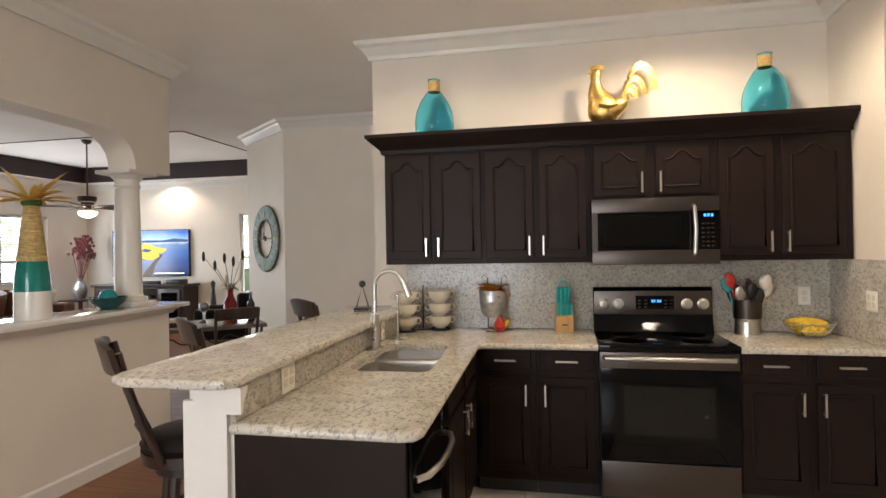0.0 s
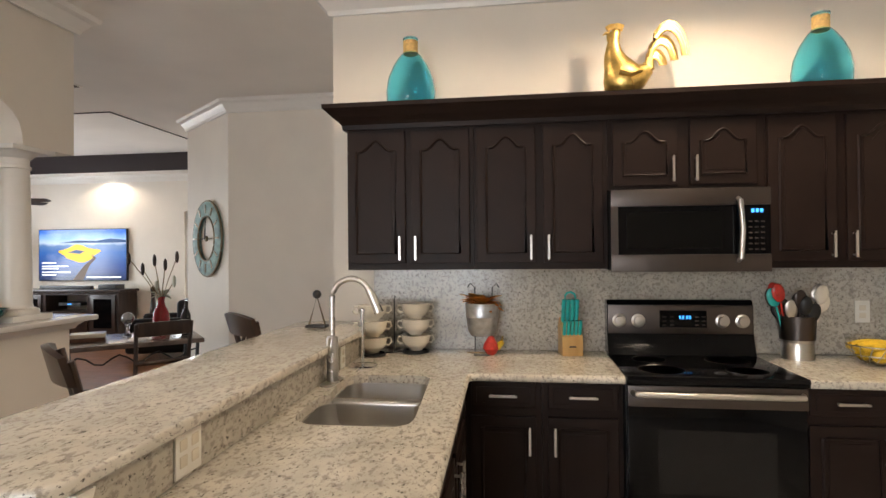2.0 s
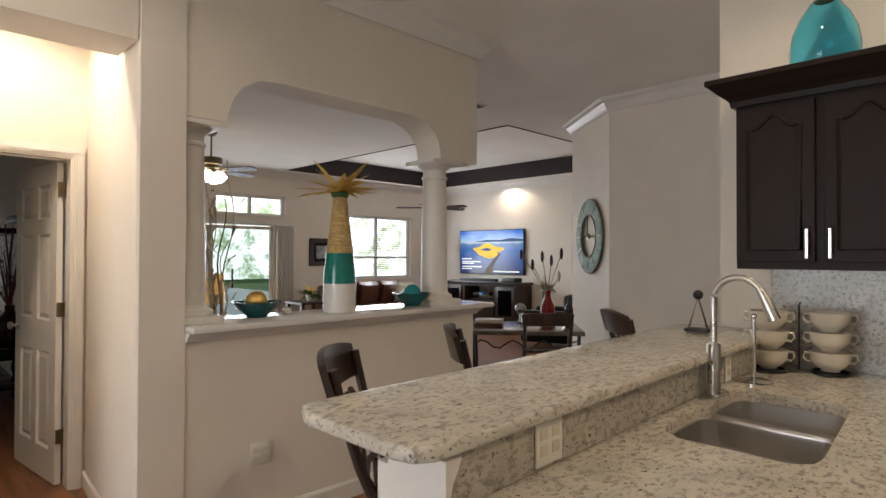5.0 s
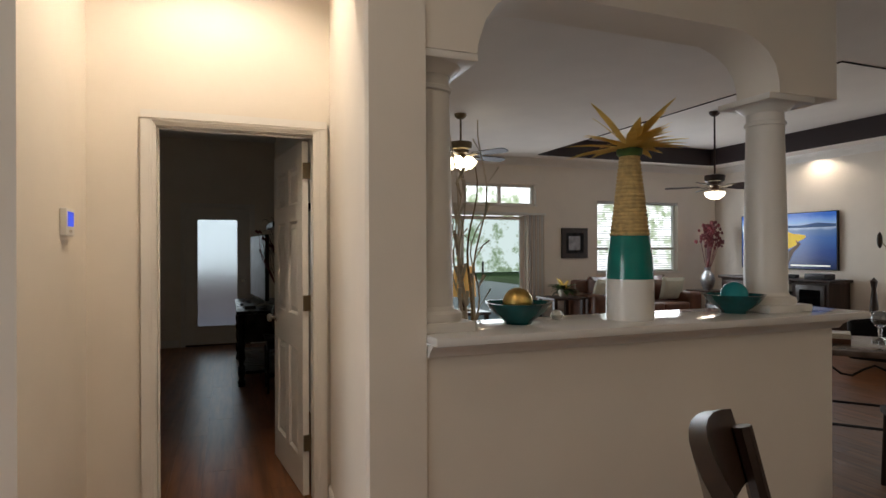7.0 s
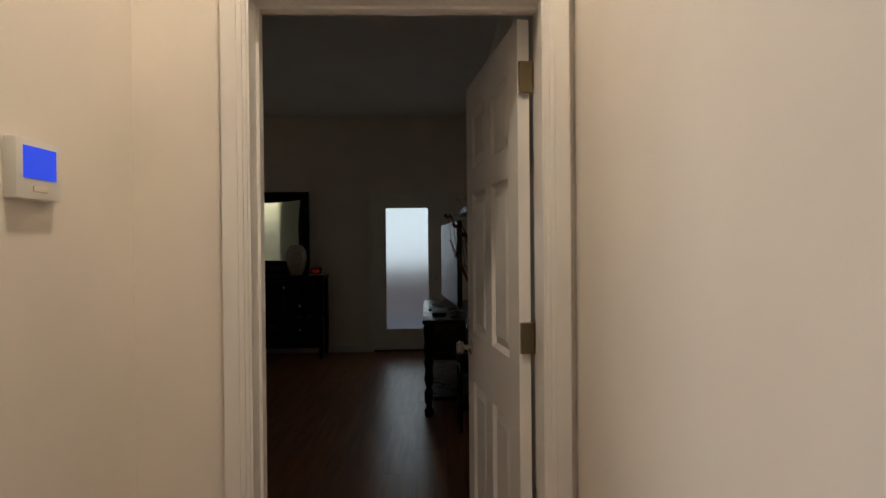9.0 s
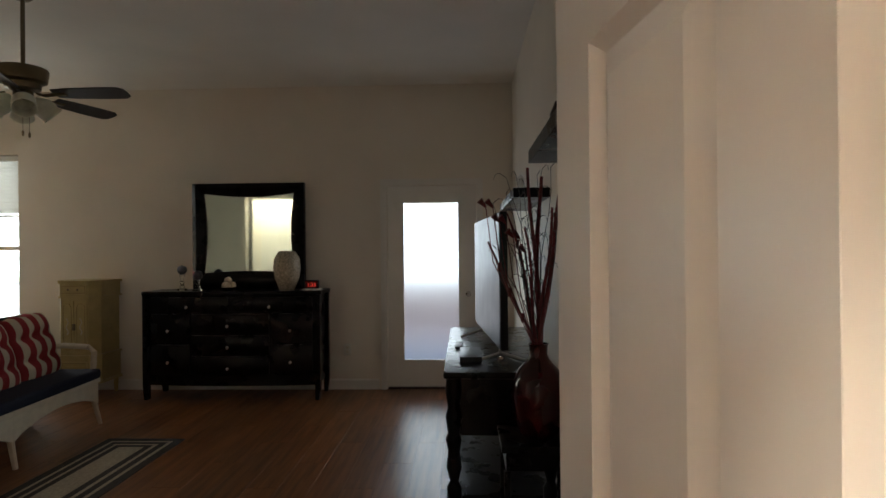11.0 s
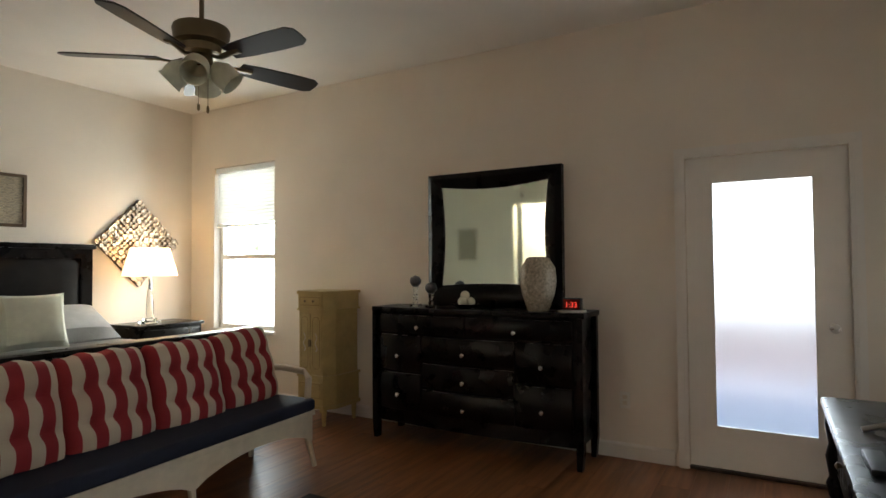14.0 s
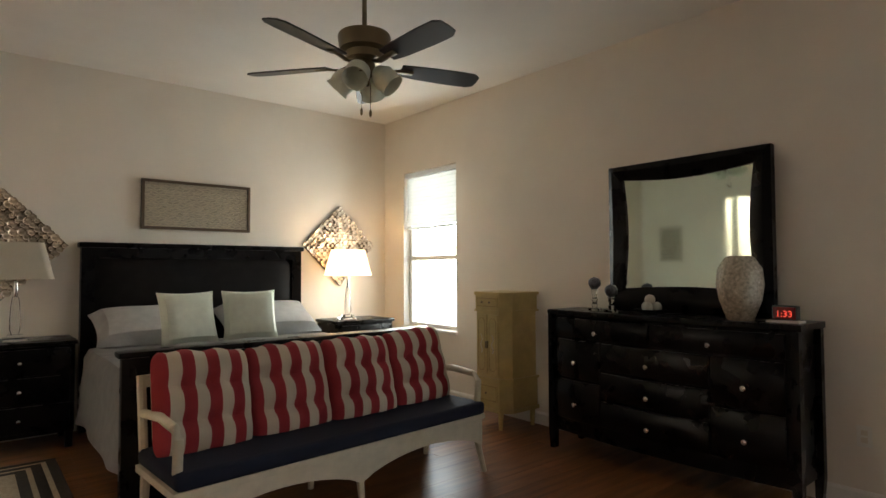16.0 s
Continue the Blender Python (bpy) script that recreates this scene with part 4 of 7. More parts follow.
e = Vector(arc[-1])
part("spray_head", tube([e, e + Vector((0.015, 0, -0.03)), e + Vector((0.045, 0, -0.10))], 0.015, 12, r2=0.021), NICKEL, fa)
part("lever", tube([(0.0, -0.025, 0.12), (0.0, -0.05, 0.13), (0.01, -0.06, 0.2)], 0.006, 8), NICKEL, fa)
ph = thing("paper_towel_holder", "chrome upright paper towel holder", "towel holder", (-0.01, 4.12, 0.93))
part("base", lathe([(0.075, 0), (0.075, 0.008), (0.06, 0.014), (0.01, 0.018)], 28), CHROME, ph)
part("rod", lathe([(0.009, 0.015), (0.009, 0.27), (0.014, 0.275), (0.014, 0.285), (0.0001, 0.29)], 14), CHROME, ph)
tri = thing("napkin_stand", "dark metal triangular stand on the bar", "stand", (-0.335, 4.37, 1.09))
part("base", box(-0.055, -0.035, 0, 0.055, 0.035, 0.016, bevel=0.003), BLACKPLASTIC, tri)
part("arch", tube([(-0.045, 0, 0.016), (0, 0, 0.17), (0.045, 0, 0.016)], 0.006), BRONZE, tri)
bmk = bmesh.new()
bmesh.ops.create_uvsphere(bmk, u_segments=14, v_segments=8, radius=0.024, matrix=Matrix.Translation((0, 0, 0.18)))
part("finial", bmk, BLACKPLASTIC, tri)


def outlet(x, y, z, face, wide=1, label="white plastic electrical wall outlet"):
    """A cover plate; face: the way it looks, in degrees about z (0: -y)."""
    o = thing("wall_outlet", label, "outlet", (x, y, z), face, group="wall outlets")
    w = 0.036 * (1 if wide == 1 else 1.6)
    part("plate", box(-w, -0.006, -0.058, w, 0, 0.058, bevel=0.003), WHITEPLASTIC, o)
    for dx in ([0] if wide == 1 else [-0.026, 0.026]):
        for dz in (-0.02, 0.02):
            part("socket", box(dx - 0.016, -0.008, dz - 0.014, dx + 0.016, -0.004, dz + 0.014, bevel=0.002), CREAM, o)
    return o


outlet(2.55, 4.687, 1.16, 0)
outlet(2.699, 4.17, 1.17, -90, 2)
outlet(-0.054, 2.705, 1.0, 91.6, 2, "white double outlet in the granite riser")
outlet(-0.0915, 4.05, 0.995, 91.6, 1)
outlet(-2.089, 2.98, 0.40, 90, 2)
outlet(-2.45, 7.04, 1.12, -37, 1, "white light switch under the clock")

# range
rg = thing("range", "black and steel electric range with a glass cooktop", "range")
part("body", box(1.228, 4.05, 0.02, 1.978, 4.685, 0.90), BLACKPLASTIC, rg, smooth=False)
top_ = part("cooktop", box(1.224, 4.0, 0.90, 1.982, 4.60, 0.935, bevel=0.006), BLACKGLASS, rg)
for x, y, r in ((1.41, 4.17, 0.10), (1.79, 4.17, 0.085), (1.41, 4.44, 0.075), (1.79, 4.44, 0.10)):
    part("burner_ring", lathe([(r, 0.9352), (r + 0.003, 0.9358), (r + 0.006, 0.9352)], 32, None, (x, y, 0)), DSTEEL, top_)
bp = part("back_panel", prism([(4.56, 0.935), (4.685, 0.935), (4.685, 1.225), (4.62, 1.225), (4.60, 1.19), (4.60, 1.05), (4.585, 0.99)], "x", 1.228, 1.978), BLACKGLASS, rg, smooth=False)
part("control_strip", box(1.232, 4.590, 1.045, 1.974, 4.602, 1.20, bevel=0.004), DSTEEL, rg)
part("display", box(1.50, 4.584, 1.08, 1.74, 4.592, 1.17), BLACKGLASS, rg, smooth=False)
for x in (1.29, 1.39, 1.82, 1.92):
    part("knob", lathe([(0.036, 0), (0.036, 0.006), (0.026, 0.01), (0.024, 0.03), (0.0001, 0.032)], 24), STEEL, rg, "steel knob").matrix_basis = pose(x, 4.590, 1.115, 90, 0, 0)
for k, x in enumerate((1.60, 1.615, 1.635, 1.65)):
    part("digit", box(x, 4.582, 1.125, x + 0.009, 4.5845, 1.143), DIGIT, rg, smooth=False)
for i in range(5):
    for x in (1.515, 1.555, 1.68, 1.715):
        if i < 3:
            part("button", box(x, 4.582, 1.09 + i * 0.022, x + 0.018, 4.5845, 1.096 + i * 0.022), DSTEEL, rg, smooth=False)
od = part("oven_door", box(1.232, 4.018, 0.275, 1.974, 4.052, 0.895, bevel=0.006), BLACKGLASS, rg)
part("handle_rail", box(1.232, 4.008, 0.80, 1.974, 4.022, 0.893, bevel=0.004), DSTEEL, od)
part("handle", tube([(1.25, 4.02, 0.862), (1.26, 3.975, 0.862), (1.40, 3.96, 0.864), (1.60, 3.955, 0.865), (1.80, 3.96, 0.864), (1.945, 3.975, 0.862), (1.955, 4.02, 0.862)], 0.013, 10), STEEL, od, "curved steel bar handle")
part("oven_window", box(1.36, 4.0155, 0.42, 1.85, 4.019, 0.70), mat("oven_glass", (0.008, 0.0075, 0.008), 0.12, spec=0.3), od, smooth=False)
part("storage_drawer", box(1.232, 4.018, 0.06, 1.974, 4.052, 0.265, bevel=0.005), DSTEEL, rg, "brushed steel drawer")

# microwave
mw = thing("microwave", "stainless microwave mounted over the range", "microwave")
part("body", box(1.214, 4.34, 1.395, 1.964, 4.70, 1.795), BLACKPLASTIC, mw, smooth=False)
part("top_strip", box(1.214, 4.325, 1.71, 1.964, 4.342, 1.795, bevel=0.004), DSTEEL, mw)
part("bottom_strip", box(1.214, 4.325, 1.385, 1.964, 4.342, 1.47, bevel=0.004), DSTEEL, mw)
part("side_strip", box(1.214, 4.327, 1.47, 1.25, 4.342, 1.71), DSTEEL, mw, smooth=False)
part("glass_door", box(1.25, 4.33, 1.472, 1.82, 4.342, 1.708), BLACKGLASS, mw, smooth=False)
part("window_mesh", box(1.29, 4.3275, 1.50, 1.74, 4.331, 1.68), mat("microwave_mesh", (0.005, 0.005, 0.005), 0.2, spec=0.05), mw, smooth=False)
part("control_panel", box(1.835, 4.33, 1.472, 1.962, 4.342, 1.708), BLACKGLASS, mw, smooth=False)
part("handle", tube([(1.815, 4.33, 1.74), (1.815, 4.295, 1.73), (1.82, 4.285, 1.59), (1.815, 4.295, 1.45), (1.815, 4.33, 1.44)], 0.013, 10), STEEL, mw, "bowed steel handle")
for k in range(3):
    part("digit", box(1.875 + k * 0.02, 4.327, 1.672, 1.888 + k * 0.02, 4.3305, 1.69), DIGIT, mw, smooth=False)
for i in range(6):
    for j in range(3):
        part("button", box(1.862 + j * 0.028, 4.3275, 1.49 + i * 0.027, 1.878 + j * 0.028, 4.3305, 1.497 + i * 0.027), DSTEEL, mw, smooth=False)

# on top of the cabinets


def teal_vase(x, label):
    v = thing("glass_vase", label, "vase", (x, 4.52, 2.25), group="teal vases on the cabinets")
    outer = [(0.0001, 0), (0.085, 0.0), (0.115, 0.02), (0.135, 0.08), (0.138, 0.14), (0.128, 0.21), (0.10, 0.28), (0.065, 0.335), (0.04, 0.36), (0.035, 0.385), (0.035, 0.42)]
    inner = [(max(0.0001, r - 0.005), z + (0.006 if z < 0.05 else 0)) for r, z in outer[::-1]]
    part("body", lathe(outer + inner, 40), TEAL, v, "clear teal glass")
    part("neck_wrap", lathe([(0.037, 0.35), (0.041, 0.352), (0.041, 0.425), (0.037, 0.427)], 24), CORK, v, "tan rope wrap")
    part("rim", lathe([(0.034, 0.428), (0.042, 0.428), (0.044, 0.44), (0.036, 0.44)], 24), TEAL, v)
    return v


v = teal_vase(0.165, "bulbous teal glass vase with a rope-wrapped neck")
v2 = copy_thing(v, pose(2.29, 4.52, 2.25))

ro = bmesh.new()
prev = None
# body and neck: rings of (x, z, radius) from the foot to the head
for x, z, rad in ((0.0, 0.0, 0.035), (0.0, 0.012, 0.034), (0.005, 0.03, 0.026), (0.005, 0.055, 0.045), (0.0, 0.09, 0.085), (-0.01, 0.13, 0.105), (-0.025, 0.17, 0.10), (-0.045, 0.21, 0.08), (-0.062, 0.25, 0.06), (-0.072, 0.29, 0.045), (-0.075, 0.33, 0.034), (-0.072, 0.36, 0.03), (-0.068, 0.385, 0.034), (-0.066, 0.405, 0.028), (-0.066, 0.415, 0.012)):
    ring = [ro.verts.new((x + rad * (1 + 0.05 * math.sin(5 * j + 40 * z)) * math.cos(math.pi * j / 8), 0.75 * rad * math.sin(math.pi * j / 8), z + 0.3 * rad * math.cos(math.pi * j / 8))) for j in range(16)]
    if prev:
        for j in range(16):
            ro.faces.new((prev[j], prev[(j + 1) % 16], ring[(j + 1) % 16], ring[j]))
    prev = ring
ro.faces.new(prev)
# rump, then sickle feathers that rise and curl over
tube([(0.0, 0, 0.14), (0.06, 0, 0.165), (0.105, 0, 0.20)], 0.085, 12, ro, r2=0.035)
for k in range(9):
    lane = (k % 3 - 1) * 0.022
    reach, rise = 0.038 + 0.0075 * k, 0.06 + 0.019 * k
    pts = []
    for i in range(10):
        a = radians(195 - 190 * i / 9)
        pts.append((0.085 + 0.004 * k + reach * (1 + math.cos(a)), lane, 0.17 + 0.006 * k + rise * max(math.sin(a), -0.1) + 0.03 * i / 9))
    tube(pts, 0.013, 7, ro, r2=0.005, flat=1.5)
tube([(-0.105, 0, 0.418), (-0.085, 0, 0.43), (-0.05, 0, 0.432), (-0.02, 0, 0.42)], 0.010, 8, ro, r2=0.012, flat=1.6)
tube([(-0.09, 0, 0.395), (-0.112, 0, 0.398), (-0.125, 0, 0.388)], 0.013, 7, ro, r2=0.003)
tube([(-0.095, 0, 0.385), (-0.098, 0, 0.355)], 0.012, 7, ro, r2=0.008)
# wing
tube([(-0.05, -0.075, 0.17), (0.0, -0.085, 0.15), (0.06, -0.07, 0.17)], 0.03, 8, ro, r2=0.012, flat=0.7)
single("rooster_statue", ro, GOLD, "gold leaf rooster statue on the cabinets", "statue", (1.335, 4.50, 2.25))

# on the counter
cups = thing("cup_rack", "dark wire rack under two stacks of soup cups", "rack", (0.065, 4.50, 0.93))
part("tray", lathe([(0.075, 0.006), (0.075, 0.016), (0.068, 0.016), (0.068, 0.006)], 28, lathe([(0.075, 0.006), (0.075, 0.016), (0.068, 0.016), (0.068, 0.006)], 28, None, (-0.11, -0.06, 0)), (0.11, 0.05, 0)), BLACKPLASTIC, cups)
part("post", tube([(0, 0, 0.01), (0, 0, 0.30), (0.0, 0.02, 0.32)], 0.004, 8), BLACKPLASTIC, cups)
part("brace", tube([(-0.05, -0.03, 0.012), (0.06, 0.025, 0.012)], 0.004, 8), BLACKPLASTIC, cups)
fc = None
for sx, sy in ((-0.11, -0.06), (0.11, 0.05)):
    for k in range(3):
        at = pose(0.065 + sx, 4.50 + sy, 0.946 + 0.088 * k, 0, 0, 20)
        if fc:
            copy_thing(fc, at)
            continue
        fc = thing("soup_cup", "cream ribbed ceramic soup cup with two handles, stacked", "cup", group="stacked soup cups")
        fc.matrix_basis = at
        part("bowl", lathe([(0.035, 0), (0.038, 0.008), (0.055, 0.02), (0.074, 0.045), (0.078, 0.075), (0.083, 0.086), (0.079, 0.087), (0.072, 0.07), (0.05, 0.025), (0.0001, 0.014)], 48, wave=0.018, lobes=24), CREAM, fc)
        for s in (-1, 1):
            part("handle", tube([(s * 0.072, 0, 0.075), (s * 0.098, 0, 0.078), (s * 0.104, 0, 0.055), (s * 0.09, 0, 0.038), (s * 0.07, 0, 0.042)], 0.006, 8), CREAM, fc)

bk = thing("hanging_bucket", "galvanised bucket of orange silk flowers on a wire stand", "planter", (0.55, 4.55, 0.93))
part("bucket", lathe([(0.0001, 0.10), (0.06, 0.102), (0.078, 0.13), (0.088, 0.20), (0.092, 0.205), (0.090, 0.212), (0.095, 0.28), (0.092, 0.282), (0.085, 0.21), (0.055, 0.12)], 32), GALV, bk)
part("stand", tube([(-0.05, 0.115, 0.0), (-0.05, 0.115, 0.36), (-0.075, 0.11, 0.385), (-0.09, 0.10, 0.36)], 0.003, 8, tube([(0.05, 0.115, 0), (0.05, 0.115, 0.36), (0.075, 0.11, 0.385), (0.09, 0.10, 0.36)], 0.003, 8, tube([(-0.05, 0.115, 0.003), (-0.04, -0.06, 0.003), (0.04, -0.06, 0.003), (0.05, 0.115, 0.003)], 0.003, 8, tube([(-0.05, 0.115, 0.2), (0, 0.08, 0.2), (0.05, 0.115, 0.2)], 0.003, 8)))), BLACKPLASTIC, bk)


def petals(n, length, width, lift, droop, z, mat_name, seed, parent, name="flower"):
    random.seed(seed)
    bm = bmesh.new()
    for k in range(n):
        a = 2 * math.pi * k / n * 2.618 + random.uniform(-0.2, 0.2)
        L = length * random.uniform(0.75, 1.05)
        up = lift * random.uniform(0.2, 1.2)
        prev = None
        for i in range(6):
            u = i / 5
            w = width * math.sin(math.pi * min(0.97, 0.12 + 0.85 * u)) * 0.5
            r = L * u
            h = z + up * u - droop * u * u
            c, s = math.cos(a), math.sin(a)
            row = [bm.verts.new((r * c - j * w * s, r * s + j * w * c, h - (0.25 * w if j == 0 else 0))) for j in (-1, 0, 1)]
            if prev:
                for j in (0, 1):
                    bm.faces.new((prev[j], prev[j + 1], row[j + 1], row[j]))
            prev = row
    ex = bmesh.ops.solidify(bm, geom=bm.faces[:], thickness=0.002)
    return part(name, bm, mat_name, parent)


petals(30, 0.125, 0.06, 0.10, 0.06, 0.27, ORANGE, 3, bk)
hen = thing("hen_ornament", "red and yellow glazed hen ornament", "ornament", (0.60, 4.52, 0.93))
part("body", lathe([(0.018, 0), (0.03, 0.012), (0.045, 0.035), (0.04, 0.06), (0.022, 0.085), (0.016, 0.10), (0.0001, 0.108)], 24), RED, hen)
part("tail", tube([(0.03, 0, 0.04), (0.06, 0, 0.07), (0.062, 0, 0.10)], 0.022, 8, r2=0.006), YELLOW, hen)
part("twig", tube([(-0.03, -0.01, 0.012), (-0.13, -0.02, 0.016)], 0.006, 6, r2=0.003), TWIG, hen)

kb = thing("knife_block", "beech knife block with turquoise-handled knives", "knife block", (1.03, 4.57, 0.93), 8)
part("block", prism([(-0.05, 0), (0.07, 0), (0.07, 0.15), (0.03, 0.20), (-0.05, 0.10)], "x", -0.055, 0.055), BAMBOO, kb, smooth=False)
part("badge", box(-0.018, -0.052, 0.045, 0.018, -0.049, 0.053), BLACKPLASTIC, kb, smooth=False)
for i in range(5):
    part("knife_handle", tube([(-0.042 + 0.021 * i, -0.03, 0.10), (-0.042 + 0.021 * i, -0.06, 0.19)], 0.009, 8), TURQ, kb, "turquoise handle")
for i in range(4):
    part("knife_handle", tube([(-0.036 + 0.024 * i, 0.02, 0.17), (-0.036 + 0.024 * i, -0.01, 0.30)], 0.011, 8), TURQ, kb, "turquoise handle")
part("scissor_loop", tube([(0.0 + 0.03 * math.cos(a * 0.7), 0.0, 0.31 + 0.03 * math.sin(a * 0.7)) for a in range(9)], 0.006, 8, None, True), TURQ, kb)

uc = thing("utensil_holder", "steel crock crowded with cooking utensils", "utensil holder", (2.17, 4.55, 0.93))
part("crock", lathe([(0.0001, 0), (0.075, 0.0), (0.075, 0.075), (0.072, 0.085), (0.075, 0.09), (0.075, 0.16), (0.071, 0.16), (0.069, 0.01)], 32), STEEL, uc)
part("wire_basket", lathe([(0.078, 0.1), (0.082, 0.1), (0.088, 0.22), (0.084, 0.22)], 32), DSTEEL, uc)
random.seed(5)
for i, (m_, kind_) in enumerate(((BLACKPLASTIC, 0), (RED, 1), (BLACKPLASTIC, 0), (BLACKPLASTIC, 1), (TURQ, 1), (CREAM, 0), (BLACKPLASTIC, 2), (STEEL, 1), (STEEL, 1), (DARKWOOD, 0), (BLACKPLASTIC, 2), (BLACKPLASTIC, 1), (RED, 1), (CREAM, 1), (BLACKPLASTIC, 0), (DARKWOOD, 1))):
    a = i * 2.4
    x, y = 0.05 * math.cos(a), 0.04 * math.sin(a)
    X, Y, Z = 2.6 * x, 2.0 * y, 0.30 + 0.05 * math.sin(i * 1.7)
    t_ = part("utensil", tube([(x, y, 0.03), (X * 0.8, Y * 0.8, Z - 0.06)], 0.005, 6), m_, uc)
    q = Vector((X, Y, Z)) - Vector((x, y, 0.03))
    bmk = bmesh.new()
    bmesh.ops.create_uvsphere(bmk, u_segments=12, v_segments=8, radius=1.0, matrix=Matrix.Translation((X * 0.92, Y * 0.92, Z - 0.01)) @ Vector((0, 0, 1)).rotation_difference(q).to_matrix().to_4x4() @ Matrix.Diagonal((0.032, 0.008 if kind_ else 0.014, 0.05, 1)))
    part("head", bmk, m_, t_)

fb = thing("fruit_bowl", "silver wire bowl of bananas and lemons", "fruit bowl", (2.47, 4.40, 0.93))
bm = bmesh.new()
for k in range(16):
    a = 2 * math.pi * k / 16
    tube([((0.05 + 0.085 * u) * math.cos(a + 0.5 * u), (0.05 + 0.085 * u) * math.sin(a + 0.5 * u), 0.012 + 0.085 * u * u) for u in (0, 0.3, 0.6, 0.85, 1.0)], 0.0025, 5, bm)
for r, z in ((0.05, 0.012), (0.135, 0.097), (0.105, 0.05)):
    tube([(r * math.cos(a * math.pi / 16), r * math.sin(a * math.pi / 16), z) for a in range(32)], 0.0035, 6, bm, True)
part("wire_frame", bm, NICKEL, fb)
for k in range(5):
    a0 = -0.6 + 0.1 * k
    part("banana", tube([(0.10 * math.cos(u) - 0.02, -0.06 + 0.03 * k, 0.07 + 0.025 * math.sin(u) + 0.01 * (k % 2)) for u in (0.2, 0.7, 1.2, 1.7, 2.2, 2.7)], 0.017, 8), YELLOW, fb)
for x, y in ((-0.05, 0.03), (0.03, -0.05), (-0.02, -0.05)):
    bmk = bmesh.new()
    bmesh.ops.create_uvsphere(bmk, u_segments=14, v_segments=10, radius=0.034, matrix=Matrix.Translation((x, y, 0.05)) @ Matrix.Diagonal((1.2, 1, 1, 1)))
    part("lemon", bmk, YELLOW, fb)

mt = thing("kitchen_mat", "black and cream patterned mat before the sink", "mat")
part("base", box(0.62, 3.15, 0.0, 1.2, 3.95, 0.008, bevel=0.003), RUGD, mt)
for i in range(5):
    for j in range(7):
        part("motif", prism([(0.69 + 0.11 * i + dx, 3.22 + 0.108 * j + dy) for dx, dy in ((0.035, 0), (0, 0.035), (-0.035, 0), (0, -0.035))], "z", 0.008, 0.0095), RUGL, mt, smooth=False)

# bar stools


def bar_stool(at, rz):
    s = thing("bar_stool", "dark wooden swivel bar stool with a carved back", "bar stool", at, rz, group="bar stools")
    part("seat", lathe([(0.0001, 0.775), (0.12, 0.772), (0.19, 0.755), (0.215, 0.725), (0.205, 0.70), (0.15, 0.695), (0.0001, 0.695)], 36), DLEATHER, s, "dark padded round seat")
    part("seat_ring", lathe([(0.19, 0.655), (0.212, 0.655), (0.212, 0.70), (0.19, 0.70)], 36), DARKWOOD, s)
    part("swivel", lathe([(0.06, 0.60), (0.16, 0.605), (0.16, 0.65), (0.06, 0.655)], 28), BLACKPLASTIC, s)
    for k in range(4):
        a = radians(45 + 90 * k)
        c, q = math.cos(a), math.sin(a)
        part("leg", tube([(0.13 * c, 0.13 * q, 0.62), (0.15 * c, 0.15 * q, 0.45), (0.18 * c, 0.18 * q, 0.22), (0.23 * c, 0.23 * q, 0.0)], 0.021, 8, r2=0.016), DARKWOOD, s)
    for z, r in ((0.24, 0.172), (0.42, 0.15)):
        part("foot_ring", tube([(r * math.cos(j * math.pi / 14), r * math.sin(j * math.pi / 14), z) for j in range(28)], 0.010, 8, None, True), STEEL if z < 0.3 else DARKWOOD, s)
    def lean(z):
        return -0.17 - 0.14 * (z - 0.70) / 0.45
    for y in (-0.16, 0.16):
        part("back_post", tube([(lean(0.68) + 0.02, y * 0.95, 0.68), (lean(0.85), y, 0.85), (lean(1.0), y * 1.05, 1.0), (lean(1.10), y * 1.1, 1.13)], 0.016, 8), DARKWOOD, s)
    top = []
    for i in range(9):
        y = -0.20 + 0.05 * i
        k = 1 - (y / 0.20) ** 2
        top.append((y, k))
    bm = bmesh.new()
    prev = None
    for y, k in top:
        x = lean(1.08) - 0.035 * k
        row = [bm.verts.new(p) for p in ((x + 0.012, y, 1.045), (x - 0.012, y, 1.045), (x - 0.042, y, 1.145 + 0.022 * k), (x - 0.02, y, 1.15 + 0.022 * k))]
        if prev:
            for j in range(4):
                bm.faces.new((prev[j], prev[(j + 1) % 4], row[(j + 1) % 4], row[j]))
        else:
            bm.faces.new(row)
        prev = row
    bm.faces.new(prev[::-1])
    part("top_rail", bm, DARKWOOD, s)
    for sgn in (-1, 1):
        part("scroll", tube([(lean(0.72 + 0.3 * u) - 0.01, sgn * (0.02 + 0.075 * math.sin(math.pi * u * 1.9) ** 2), 0.72 + 0.31 * u) for u in [i / 10 for i in range(11)]], 0.011, 6), DARKWOOD, s)
    part("cross_rail", tube([(lean(0.80), -0.155, 0.80), (lean(0.80) - 0.02, 0, 0.81), (lean(0.80), 0.155, 0.80)], 0.012, 8), DARKWOOD, s)
    return s


bs = bar_stool((-0.51, 2.765, 0), 44)
copy_thing(bs, pose(-0.66, 3.45, 0, 0, 0, 46))
copy_thing(bs, pose(-0.57, 4.60, 0, 0, 0, 48))

# on the half-wall ledge
tv = thing("tall_vase", "tall rattan, teal and white glazed vase with yellow flower", "vase", (-2.19, 3.55, 1.11))
part("white_base", lathe([(0.0001, 0), (0.098, 0), (0.101, 0.012), (0.100, 0.175)], 40), WHITECER, tv, "white glazed base")
part("teal_band", lathe([(0.100, 0.175), (0.095, 0.26), (0.082, 0.36)], 40), GREENCER, tv, "teal glazed band")
bm = bmesh.new()
prof = []
